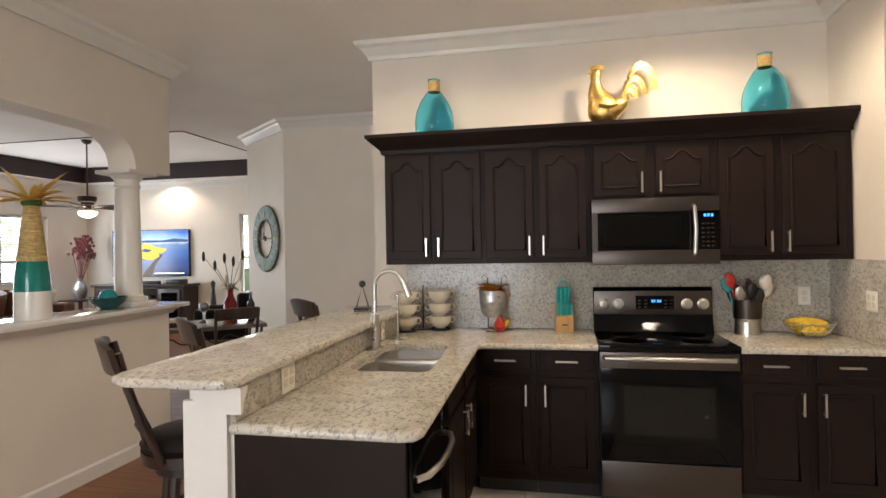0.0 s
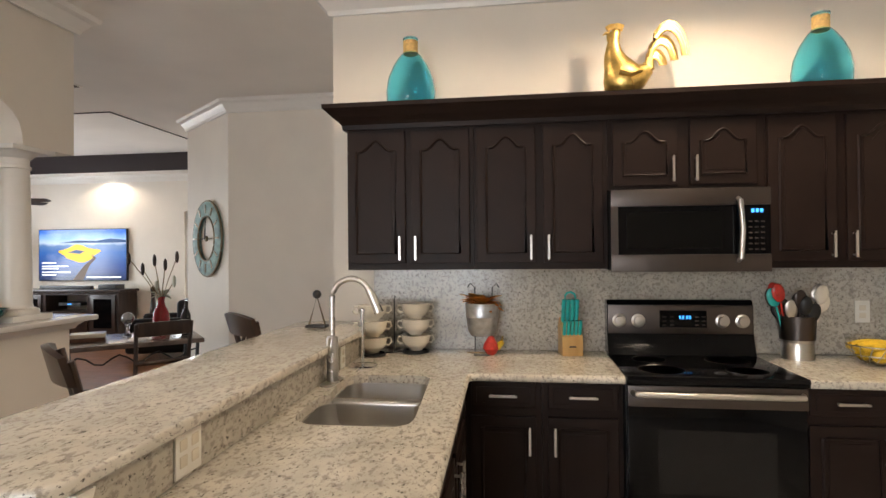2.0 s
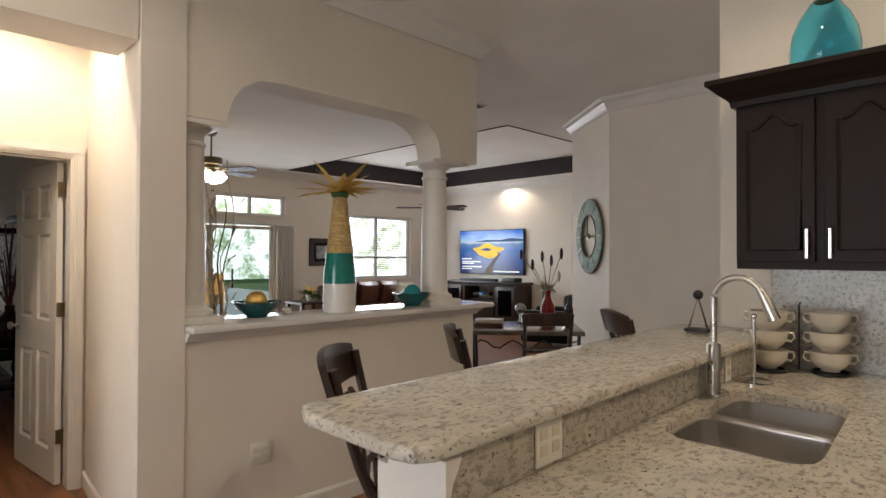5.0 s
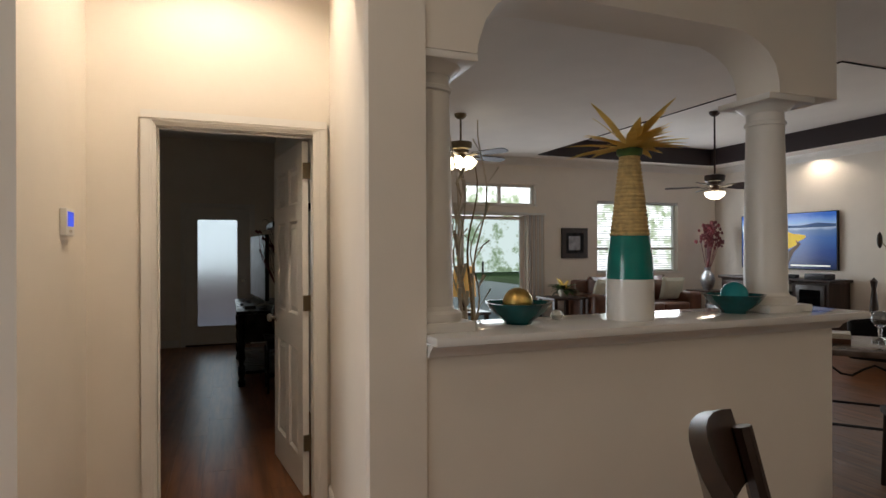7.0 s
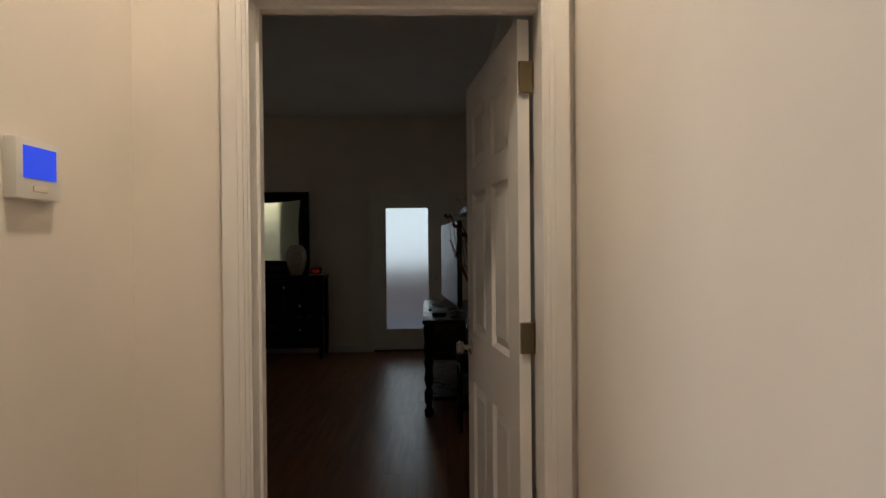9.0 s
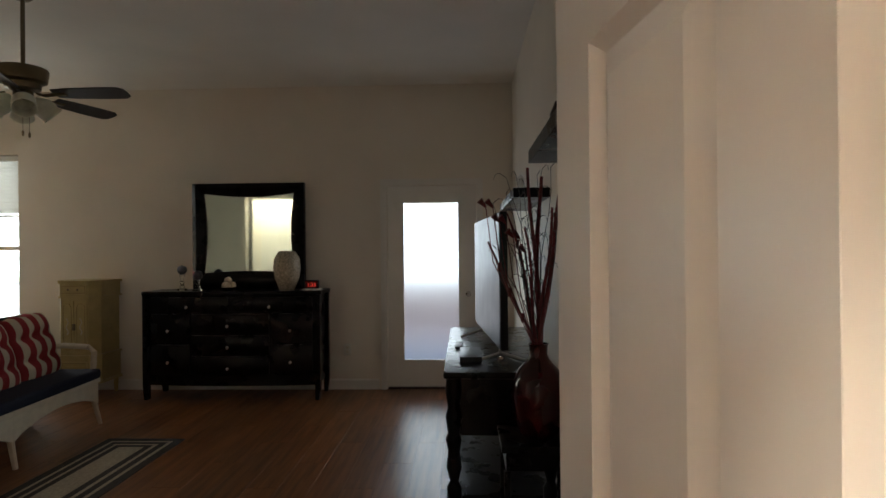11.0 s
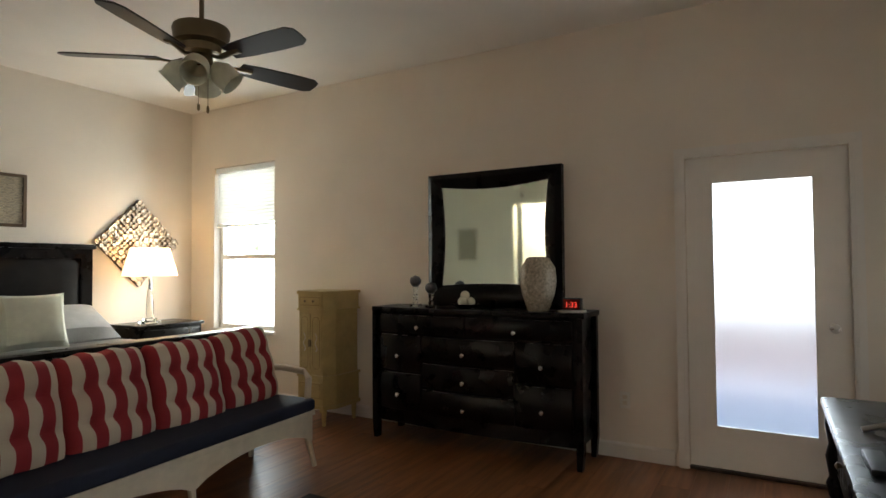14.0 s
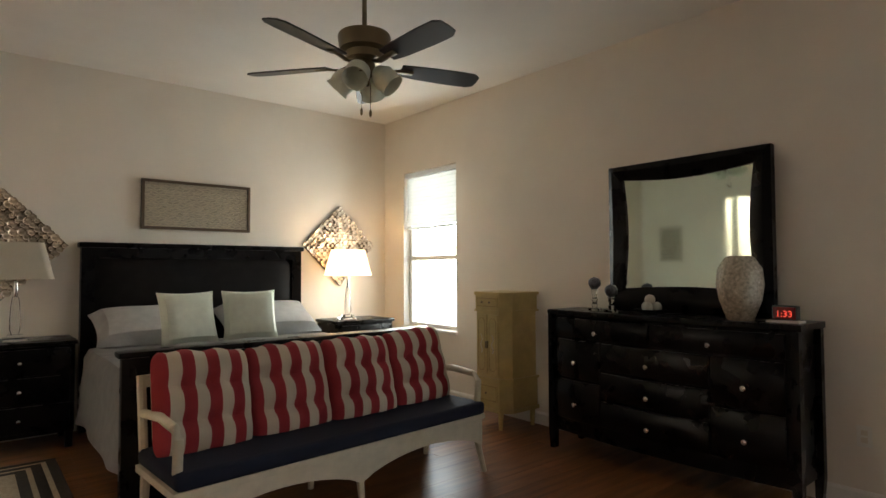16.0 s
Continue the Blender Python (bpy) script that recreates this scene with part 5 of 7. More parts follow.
for i in range(21):
    rr = 0.081 - 0.040 * (i / 20) ** 0.9
    zz = 0.36 + 0.0165 * i
    prof += [(rr, zz), (rr + 0.004, zz + 0.005), (rr + 0.004, zz + 0.011), (rr, zz + 0.015)]
part("rattan_neck", lathe(prof + [(0.0001, 0.705)], 36, bm), RATTAN, tv, "ribbed woven rattan neck")
part("calyx", lathe([(0.04, 0.70), (0.055, 0.715), (0.055, 0.735), (0.03, 0.745)], 24), GREEN, tv)
petals(26, 0.27, 0.045, 0.09, 0.05, 0.735, PETAL, 11, tv)
petals(22, 0.21, 0.042, 0.20, 0.05, 0.735, PETAL, 12, tv)


def glass_bowl(at, label, ball):
    b = thing("glass_bowl", label, "bowl", at, group="teal bowls on the ledge")
    part("bowl", lathe([(0.0001, 0.0), (0.055, 0.0), (0.06, 0.012), (0.11, 0.05), (0.135, 0.085), (0.138, 0.088), (0.13, 0.088), (0.10, 0.055), (0.05, 0.02), (0.0001, 0.016)], 40, wave=0.03, lobes=5), DEEPTEAL, b)
    bmk = bmesh.new()
    bmesh.ops.create_uvsphere(bmk, u_segments=24, v_segments=14, radius=0.062, matrix=Matrix.Translation((0, 0, 0.085)))
    part("glass_ball", bmk, ball, b)
    return b


glass_bowl((-2.24, 3.03, 1.11), "wavy teal bowl holding a gold glass ball", GOLD)
glass_bowl((-2.20, 4.16, 1.11), "wavy teal bowl holding a teal glass ball", mat("teal_mirror_ball", (0.02, 0.30, 0.33), 0.1, 0.3))
sh = single("shell_ornament", lathe([(0.0001, 0), (0.022, 0.004), (0.028, 0.02), (0.018, 0.036), (0.0001, 0.042)], 18), WHITECER, "small white shell on the ledge", "ornament", (-2.30, 3.25, 1.11))

# thermostat
th = thing("thermostat", "white wall thermostat with a lit blue screen", "thermostat", (-2.975, 1.27, 1.535), 180)
part("case", box(-0.065, -0.026, -0.058, 0.065, 0, 0.058, bevel=0.005), WHITEPLASTIC, th)
part("screen", box(-0.047, -0.0275, -0.018, 0.047, -0.024, 0.043), BLUE_LCD, th, smooth=False)
part("button", box(-0.02, -0.028, -0.043, 0.02, -0.025, -0.032, bevel=0.001), CREAM, th)

# ---- bedroom ----


def cushion(w, d, h, n=10, pinch=0.5, draw=0.07):
    """A pillow: w along x, h along z, thickness d along y, about its own middle, with pointed corners."""
    bm = bmesh.new()
    for side in (-1, 1):
        grid = []
        for i in range(n + 1):
            u = -1 + 2 * i / n
            row = []
            for j in range(n + 1):
                v = -1 + 2 * j / n
                t = (max(0, 1 - u ** 4) * max(0, 1 - v ** 4)) ** pinch
                ex = 1 - draw * (1 - abs(v) ** 2) * abs(u)
                ez = 1 - draw * (1 - abs(u) ** 2) * abs(v)
                row.append(bm.verts.new((u * w / 2 * ex, side * d / 2 * t, v * h / 2 * ez)))
            grid.append(row)
        for i in range(n):
            for j in range(n):
                bm.faces.new((grid[i][j], grid[i + 1][j], grid[i + 1][j + 1], grid[i][j + 1]))
    bmesh.ops.remove_doubles(bm, verts=bm.verts, dist=1e-4)
    return bm


# bed
BX0, BX1 = -8.17, -6.22
BC = (BX0 + BX1) / 2
bed = thing("bed", "black wooden sleigh bed with a padded leather headboard", "bed")
part("headboard_frame", wall_y(-3.72, -3.63, BX0, BX1, 1.52, [(BX0 + 0.10, BX1 - 0.10, 0.5, 1.43)]), BLACKWOOD, bed, smooth=False)
part("headboard_cap", box(BX0 - 0.02, -3.735, 1.515, BX1 + 0.02, -3.60, 1.56, bevel=0.012), BLACKWOOD, bed)
o = part("headboard_panel", cushion(BX1 - BX0 - 0.2, 0.06, 0.94, 18, 0.15, 0.0), DLEATHER, bed, "padded dark leather panel")
o.location = (BC, -3.65, 0.96)
part("footboard", box(BX0 - 0.07, -1.64, 0.05, BX1 + 0.08, -1.57, 0.85, bevel=0.01), BLACKWOOD, bed)
part("footboard_cap", box(BX0 - 0.09, -1.67, 0.85, BX1 + 0.10, -1.54, 0.885, bevel=0.012), BLACKWOOD, bed)
for x in (BX0 - 0.01, BX1 - 0.03):
    part("side_rail", box(x, -3.63, 0.18, x + 0.04, -1.64, 0.40, bevel=0.006), BLACKWOOD, bed, smooth=False)
    part("foot", box(x - 0.01, -1.65, 0, x + 0.07, -1.56, 0.06), BLACKWOOD, bed, smooth=False)
part("mattress", box(BX0 + 0.05, -3.60, 0.35, BX1 - 0.05, -1.68, 0.69, bevel=0.05, seg=3), PILLOWW, bed)
# quilt: a draped sheet, over the sides
bm = bmesh.new()
NX, NY = 44, 30
grid = []
for i in range(NX + 1):
    u = -1 + 2 * i / NX
    row = []
    for j in range(NY + 1):
        y = -3.25 + (1.58) * j / NY
        half = (BX1 - BX0) / 2 + 0.02
        s = abs(u) * 1.42
        over = max(0, s - 1)
        x = BC + math.copysign(min(s, 1) * half, u) + math.copysign(1, u) * (0.10 * over + 0.03 * over * math.sin(9 * y + 2 * i))
        z = 0.72 - (0.02 if s > 0.97 else 0) - over * 1.25 * (1 + 0.05 * math.sin(5 * y)) + 0.006 * math.sin(13 * u) * math.sin(7 * y)
        if j > NY - 3 and s < 1:
            z -= 0.05 * (j - NY + 3) / 3
        row.append(bm.verts.new((x, y, max(0.06, z))))
    grid.append(row)
for i in range(NX):
    for j in range(NY):
        bm.faces.new((grid[i][j], grid[i + 1][j], grid[i + 1][j + 1], grid[i][j + 1]))
bmesh.ops.solidify(bm, geom=bm.faces[:], thickness=0.012)
single("quilt", bm, LINEN, "pale grey quilted bedspread hanging over the bed", "bedspread")
for i, x in enumerate((-7.70, -6.72)):
    single("bed_pillow", cushion(0.92, 0.26, 0.48, 12, 0.35), LINEN, "pale grey pillow at the head of the bed", "pillow", group="bed pillows").matrix_basis = pose(x, -3.36, 0.845, 62, 0, 0)
for x, r in ((-6.86, 6), (-7.36, -8)):
    single("throw_pillow", cushion(0.45, 0.16, 0.43, 12, 0.4), PILLOWW, "square cream throw pillow with piped edges", "pillow", group="cream throw pillows").matrix_basis = pose(x, -2.93, 0.945, 18, 0, r)


# nightstands and lamps
def nightstand(at, w, label):
    n = thing("nightstand", label, "nightstand", at)
    h = 0.80
    part("top", box(-w / 2 - 0.015, -0.24, h - 0.03, w / 2 + 0.015, 0.25, h, bevel=0.006), BLACKWOOD, n)
    part("body", box(-w / 2, -0.22, 0.12, w / 2, 0.22, h - 0.03), BLACKWOOD, n, smooth=False)
    for k in range(3):
        d = part("drawer", box(-w / 2 + 0.03, 0.215, 0.15 + 0.205 * k, w / 2 - 0.03, 0.24, 0.34 + 0.205 * k, bevel=0.006), BLACKWOOD, n)
        part("knob", lathe([(0.006, 0), (0.006, 0.012), (0.013, 0.018), (0.0001, 0.026)], 14), NICKEL, d, "round nickel knob").matrix_basis = pose(0, 0.24, 0.245 + 0.205 * k, -90, 0, 0)
    for x in (-w / 2 + 0.03, w / 2 - 0.03):
        for y in (-0.19, 0.19):
            part("leg", box(x - 0.025, y - 0.025, 0, x + 0.025, y + 0.025, 0.13, bevel=0.004), BLACKWOOD, n, smooth=False)
    return n


nightstand((-8.72, -3.47, 0), 0.66, "black three-drawer nightstand beside the bed")
nightstand((-5.80, -3.47, 0), 0.68, "black three-drawer nightstand beside the bed").location = (-5.80, -3.47, 0)


def table_lamp(at, lit):
    l = thing("table_lamp", "lit table lamp with a clear glass base and cream shade" if lit else "unlit table lamp with a clear glass base and cream shade", "table lamp", at)
    part("base", box(-0.075, -0.075, 0, 0.075, 0.075, 0.025, bevel=0.006), CLEAR, l, "clear glass foot")
    part("step", box(-0.05, -0.05, 0.026, 0.05, 0.05, 0.05, bevel=0.006), CLEAR, l)
    part("stem", lathe([(0.022, 0.05), (0.036, 0.09), (0.034, 0.20), (0.026, 0.30), (0.018, 0.33)], 8), CLEAR, l, "faceted clear glass stem")
    part("socket", lathe([(0.014, 0.33), (0.016, 0.335), (0.016, 0.42), (0.012, 0.45)], 16), CHROME, l)
    bm = bmesh.new()
    rings = []
    for w, d, z in ((0.25, 0.25, 0.46), (0.235, 0.235, 0.52), (0.20, 0.20, 0.66), (0.18, 0.18, 0.735)):
        rings.append([bm.verts.new((p[0], p[1], z)) for p in rounded(w * 1.86, d * 1.1, 0.05)])
    for p, q in zip(rings, rings[1:]):
        for i in range(len(p)):
            bm.faces.new((p[i], p[(i + 1) % len(p)], q[(i + 1) % len(p)], q[i]))
    bmesh.ops.solidify(bm, geom=bm.faces[:], thickness=0.003)
    part("shade", bm, SHADELIT if lit else SHADE, l, "cream fabric shade")
    bmk = bmesh.new()
    bmesh.ops.create_uvsphere(bmk, u_segments=16, v_segments=10, radius=0.03, matrix=Matrix.Translation((0, 0, 0.56)))
    part("bulb", bmk, BULB if lit else WHITECER, l)
    return l


SHADELIT = glow("lit_fabric_shade", (1.0, 0.80, 0.52), 0.42)
table_lamp((-8.62, -3.45, 0.80), True)
table_lamp((-5.78, -3.45, 0.80), False)
data = bpy.data.lights.new("bedside_bulb", "POINT")
data.energy, data.color, data.shadow_soft_size = 2.0, LAMP, 0.035
bulb = new("bedside_bulb", data)
bulb.location = (-8.62, -3.45, 1.50)


def diamond_art(x, z):
    a = thing("wall_art", "diamond-shaped wall art of overlapping bronze discs", "wall art", (x, -3.735, z), group="diamond disc art")
    random.seed(int(-x * 10))
    R = 0.44
    part("backing", prism([(R, 0), (0, R), (-R, 0), (0, -R)], "y", 0.0, 0.008), ARTFRAME, a, smooth=False)
    meshes = [mesh_of("disc", lathe([(0.0001, 0.006), (r * 0.7, 0.004), (r, 0.012), (r, 0.008), (0.0001, 0.0)], 12), SILVERART, True) for r in (0.020, 0.026, 0.032)]
    n = 14
    for i in range(n):
        for j in range(n):
            u, v = (i + 0.5) / n * 2 - 1, (j + 0.5) / n * 2 - 1
            px, pz = (u + v) / 2 * R, (u - v) / 2 * R
            o = new("disc", random.choice(meshes))
            o.parent = a
            o.matrix_basis = pose(px + random.uniform(-0.006, 0.006), 0.012 + random.uniform(0, 0.018), pz + random.uniform(-0.006, 0.006), -90 + random.uniform(-14, 14), random.uniform(-14, 14), 0)
    return a


diamond_art(-8.67, 1.59)
diamond_art(-5.70, 1.53)
art = thing("framed_art", "wide bronze-framed panel of woven cream loops", "wall art", (-7.165, -3.735, 1.92))
part("backing", box(-0.48, 0, -0.215, 0.48, 0.008, 0.215), ARTW, art, smooth=False)
bm = wall_y(0, 0.03, -0.49, 0.49, 0.225, [(-0.465, 0.465, -0.20, 0.20)], -0.225)
part("frame", bm, ARTFRAME, art, "thin bronze frame", False)
me = mesh_of("loop", tube([(0.032 * math.cos(k * math.pi / 8), 0, 0.013 * math.sin(k * math.pi / 8)) for k in range(16)], 0.0045, 5, None, True), BENCHW, True)
for j in range(10):
    for i in range(15):
        o = new("loop", me)
        o.parent = art
        o.matrix_basis = pose(-0.43 + i * 0.0615 + (0.02 if j % 2 else 0) - 0.008, 0.014 + 0.004 * ((i + j) % 2), -0.18 + j * 0.04, 0, 12 if (i + j) % 2 else -12, 0)

# bench at the foot of the bed
bench = thing("bench", "cream painted cottage bench with a navy seat pad", "bench", (-7.14, -1.06, 0), 4)
HW = 0.98
part("seat_board", box(-HW, -0.26, 0.34, HW, 0.27, 0.375, bevel=0.006), BENCHW, bench)
apron = [(-HW + 0.02, 0.34)] + [(-HW + 0.02 + (2 * HW - 0.04) * u, 0.17 + 0.10 * abs(math.sin(math.pi * u * 2)) ** 0.7) for u in [i / 24 for i in range(25)]] + [(HW - 0.02, 0.34)]
part("front_apron", prism(apron, "y", 0.235, 0.26), BENCHW, bench, smooth=False)
for x in (-HW + 0.04, 0, HW - 0.04):
    part("front_leg", tube([(x, 0.235, 0.34), (x, 0.24, 0.18), (x + (0.03 if x > 0 else -0.03 if x < 0 else 0), 0.27, 0.0)], 0.026, 8, r2=0.016), BENCHW, bench)
    part("back_leg", tube([(x, -0.23, 0.34), (x, -0.27, 0.0)], 0.024, 8, r2=0.018), BENCHW, bench)
for x in (-HW + 0.03, HW - 0.03):
    part("back_post", tube([(x, -0.22, 0.34), (x, -0.29, 0.80)], 0.022, 8), BENCHW, bench)
    part("arm", tube([(x, -0.25, 0.62), (x, 0.0, 0.645), (x, 0.19, 0.63), (x, 0.235, 0.59), (x, 0.23, 0.50), (x, 0.22, 0.36)], 0.022, 10), BENCHW, bench, "woven cream arm")
part("back_rail", box(-HW + 0.04, -0.30, 0.74, HW - 0.04, -0.27, 0.80, bevel=0.006), BENCHW, bench)
for k in range(13):
    x = -0.86 + k * 0.1433
    part("spindle", tube([(x, -0.235, 0.37), (x, -0.283, 0.74)], 0.009, 6), BENCHW, bench)
pad = single("seat_pad", box(-HW + 0.01, -0.25, 0.376, HW - 0.005, 0.285, 0.455, bevel=0.03, seg=3), NAVY, "navy canvas bench pad", "seat cushion", (-7.14, -1.06, 0), 4)


def tufted(w, h, d):
    """A back cushion with three by three tufts and puffed edges."""
    bm = bmesh.new()
    NU, NV = 32, 28
    for side in (-1, 1):
        grid = []
        for i in range(NU + 1):
            u = -1 + 2 * i / NU
            row = []
            for j in range(NV + 1):
                v = -1 + 2 * j / NV
                edge = (max(0, 1 - u ** 4) * max(0, 1 - v ** 4)) ** 0.5
                t = 1.0
                for tu in (-0.55, 0.0, 0.55):
                    for tv in (-0.36, 0.30):
                        q = (u - tu) ** 2 * 5 + (v - tv) ** 2 * 5
                        t -= 0.34 * math.exp(-q * 7)
                t -= 0.2 * math.exp(-((v - 0.30) ** 2) * 70) + 0.2 * math.exp(-((v + 0.36) ** 2) * 70)
                k = 1 - 0.10 * v ** 8 * u ** 4
                row.append(bm.verts.new((u * w / 2 * k, side * d / 2 * edge * max(0.2, t), v * h / 2 * (1 - 0.05 * math.sin(3 * math.pi * (u + 1) / 2) ** 2 * abs(v) - 0.08 * u ** 8 * v ** 4))))
            grid.append(row)
        for i in range(NU):
            for j in range(NV):
                bm.faces.new((grid[i][j], grid[i + 1][j], grid[i + 1][j + 1], grid[i][j + 1]))
    bmesh.ops.remove_doubles(bm, verts=bm.verts, dist=1e-4)
    return bm


pair = mesh_of("striped_cushion", tufted(0.49, 0.53, 0.19), STRIPE, True)
for k in range(4):
    o = tagged(new("striped_cushion", pair), "red and cream striped tufted back cushion on the bench", "cushion", "striped bench cushions")
    x = -0.715 + 0.476 * k
    o.matrix_basis = pose(-7.14, -1.06, 0, 0, 0, 4) @ pose(x, -0.12 + 0.012 * (k % 2), 0.655 + (0.012 if k in (0, 3) else 0), 16 + 2 * (k % 2), [3, -1, 1, -3][k], 0)

# dresser and mirror
dr = thing("dresser", "black bow-front dresser with nine drawers and nickel knobs", "dresser", (-9.25, -0.085, 0))
DW = 0.84


def bow(y, base=0.35, amount=0.055):
    return base + amount * math.cos(math.pi / 2 * y / DW)


def bow_box(y0, y1, z0, z1, back, lift, bulge=0.0):
    bm = bmesh.new()
    n = 10
    prev = None
    for i in range(n + 1):
        y = y0 + (y1 - y0) * i / n
        f = bow(y) + lift + bulge * math.sin(math.pi * i / n)
        row = [bm.verts.new(p) for p in ((back, y, z0), (f - 0.006, y, z0), (f, y, z0 + 0.008), (f + 0.3 * bulge, y, (z0 + z1) / 2), (f, y, z1 - 0.008), (f - 0.006, y, z1), (back, y, z1))]
        if prev:
            for j in range(7):
                bm.faces.new((prev[j], prev[(j + 1) % 7], row[(j + 1) % 7], row[j]))
        else:
            bm.faces.new(row)
        prev = row
    bm.faces.new(prev[::-1])
    return bm


part("body", bow_box(-DW + 0.03, DW - 0.03, 0.135, 0.985, 0.0, 0.0), BLACKWOOD, dr, smooth=False)
part("top", bow_box(-DW - 0.015, DW + 0.015, 0.985, 1.02, 0.0, 0.03), BLACKWOOD, dr, smooth=False)
for y in (-DW, DW):
    s = 1 if y > 0 else -1
    part("leg", prism([(y - 0.03 * s, 0.985), (y + 0.005 * s, 0.985), (y + 0.005 * s, 0.14), (y - 0.008 * s, 0.0), (y - 0.042 * s, 0.0), (y - 0.045 * s, 0.18)], "x", 0.33, 0.385), BLACKWOOD, dr, smooth=False)
    part("leg", prism([(y - 0.03 * s, 0.985), (y + 0.005 * s, 0.985), (y + 0.005 * s, 0.14), (y - 0.008 * s, 0.0), (y - 0.042 * s, 0.0), (y - 0.045 * s, 0.18)], "x", 0.0, 0.05), BLACKWOOD, dr, smooth=False)
for y0, y1, z0, z1, n in ((-0.77, -0.01, 0.83, 0.965, 1), (0.01, 0.77, 0.83, 0.965, 1), (-0.77, -0.385, 0.54, 0.81, 1), (-0.77, -0.385, 0.24, 0.52, 1), (0.385, 0.77, 0.54, 0.81, 1), (0.385, 0.77, 0.24, 0.52, 1),
                          (-0.37, 0.37, 0.63, 0.81, 1), (-0.37, 0.37, 0.435, 0.61, 1), (-0.37, 0.37, 0.24, 0.415, 1)):
    d = part("drawer", bow_box(y0, y1, z0, z1, 0.25, 0.012, 0.022), BLACKWOOD, dr)
    ym = (y0 + y1) / 2
    part("knob", lathe([(0.006, 0), (0.006, 0.012), (0.014, 0.018), (0.015, 0.024), (0.0001, 0.03)], 16), NICKEL, d, "round nickel knob").matrix_basis = pose(bow(ym) + 0.038, ym, (z0 + z1) / 2 - 0.02, 0, 90, 0)

mi = thing("dresser_mirror", "square mirror in a thick bowed black frame", "mirror", (-9.20, -0.025, 1.02), 0)
MW, MH = 0.56, 1.05
inner = [(-0.455, 0.16)] + [(-0.455 + 0.03 * math.sin(math.pi * i / 8), 0.16 + 0.79 * i / 8) for i in range(1, 8)] + [(-0.455, 0.95)] + [(-0.455 + 0.91 * i / 10, 0.95 - 0.035 * math.sin(math.pi * i / 10)) for i in range(1, 10)] + [(0.455, 0.95)] \
    + [(0.455 - 0.03 * math.sin(math.pi * i / 8), 0.95 - 0.79 * i / 8) for i in range(1, 8)] + [(0.455, 0.16)] + [(0.455 - 0.91 * i / 10, 0.16 + 0.02 * math.sin(math.pi * i / 10)) for i in range(1, 10)]
outer = []
for x, z in inner:
    edge_x, edge_z = abs(x) > 0.42, z > 0.90 or z < 0.19
    outer.append((math.copysign(MW, x) if edge_x and (not edge_z or abs(abs(x) - 0.455) < 1e-6) else x / 0.455 * MW,
                  (MH if z > 0.90 else 0.0) if edge_z and (not edge_x or abs(abs(x) - 0.455) < 1e-6) else (z - 0.16) / 0.79 * MH))
bm = bmesh.new()
loops = []
for f, x in ((0.0, -0.02), (0.0, 0.035), (0.35, 0.06), (0.75, 0.045), (1.0, 0.02), (1.0, -0.005)):
    loops.append([bm.verts.new((x, o[0] + (i[0] - o[0]) * f, o[1] + (i[1] - o[1]) * f)) for o, i in zip(outer, inner)])
n = len(inner)
for p, q in zip(loops, loops[1:]):
    for k in range(n):
        bm.faces.new((p[k], p[(k + 1) % n], q[(k + 1) % n], q[k]))
part("frame", bm, BLACKWOOD, mi, "thick glossy black frame")
part("glass", box(-0.018, -0.47, 0.13, 0.006, 0.47, 0.97), MIRROR, mi, "silvered mirror glass, tinged green for the reflected daylight", False)

# on the dresser
va = single("vase", lathe([(0.0001, 0), (0.07, 0), (0.075, 0.01), (0.115, 0.12), (0.128, 0.21), (0.12, 0.30), (0.08, 0.365), (0.06, 0.375), (0.055, 0.372), (0.10, 0.29), (0.10, 0.1), (0.0001, 0.02)], 40), mat("mosaic_shell", (0.42, 0.37, 0.29), 0.25, 0.1, vary=0.35, scale=55, bump=0.8, bscale=60), "cream crackled mosaic vase on the dresser", "vase", (-8.98, 0.42, 1.02))
ck = thing("alarm_clock", "small black alarm clock with red digits", "clock", (-8.98, 0.66, 1.02), 90)
part("case", box(-0.065, -0.02, 0.015, 0.065, 0.03, 0.095, bevel=0.006), BLACKPLASTIC, ck)
part("base", box(-0.085, -0.05, 0, 0.085, 0.05, 0.014, bevel=0.004), WHITEPLASTIC, ck)
part("face", box(-0.058, -0.022, 0.022, 0.058, -0.019, 0.088), mat("red_lens", (0.10, 0.005, 0.006), 0.1), ck, smooth=False)
cu = bpy.data.curves.new("digits", "FONT")
cu.body, cu.size, cu.align_x, cu.extrude = "1:33", 0.05, "CENTER", 0.001
tmp = new("digits", cu)
dg = bpy.context.evaluated_depsgraph_get()
me = bpy.data.meshes.new_from_object(tmp.evaluated_get(dg))
bpy.data.objects.remove(tmp)
me.materials.clear()
me.materials.append(REDDIGIT)
o = new("digits", me)
o.parent = ck
o.matrix_basis = pose(0, -0.0235, 0.034, 90, 0, 0)


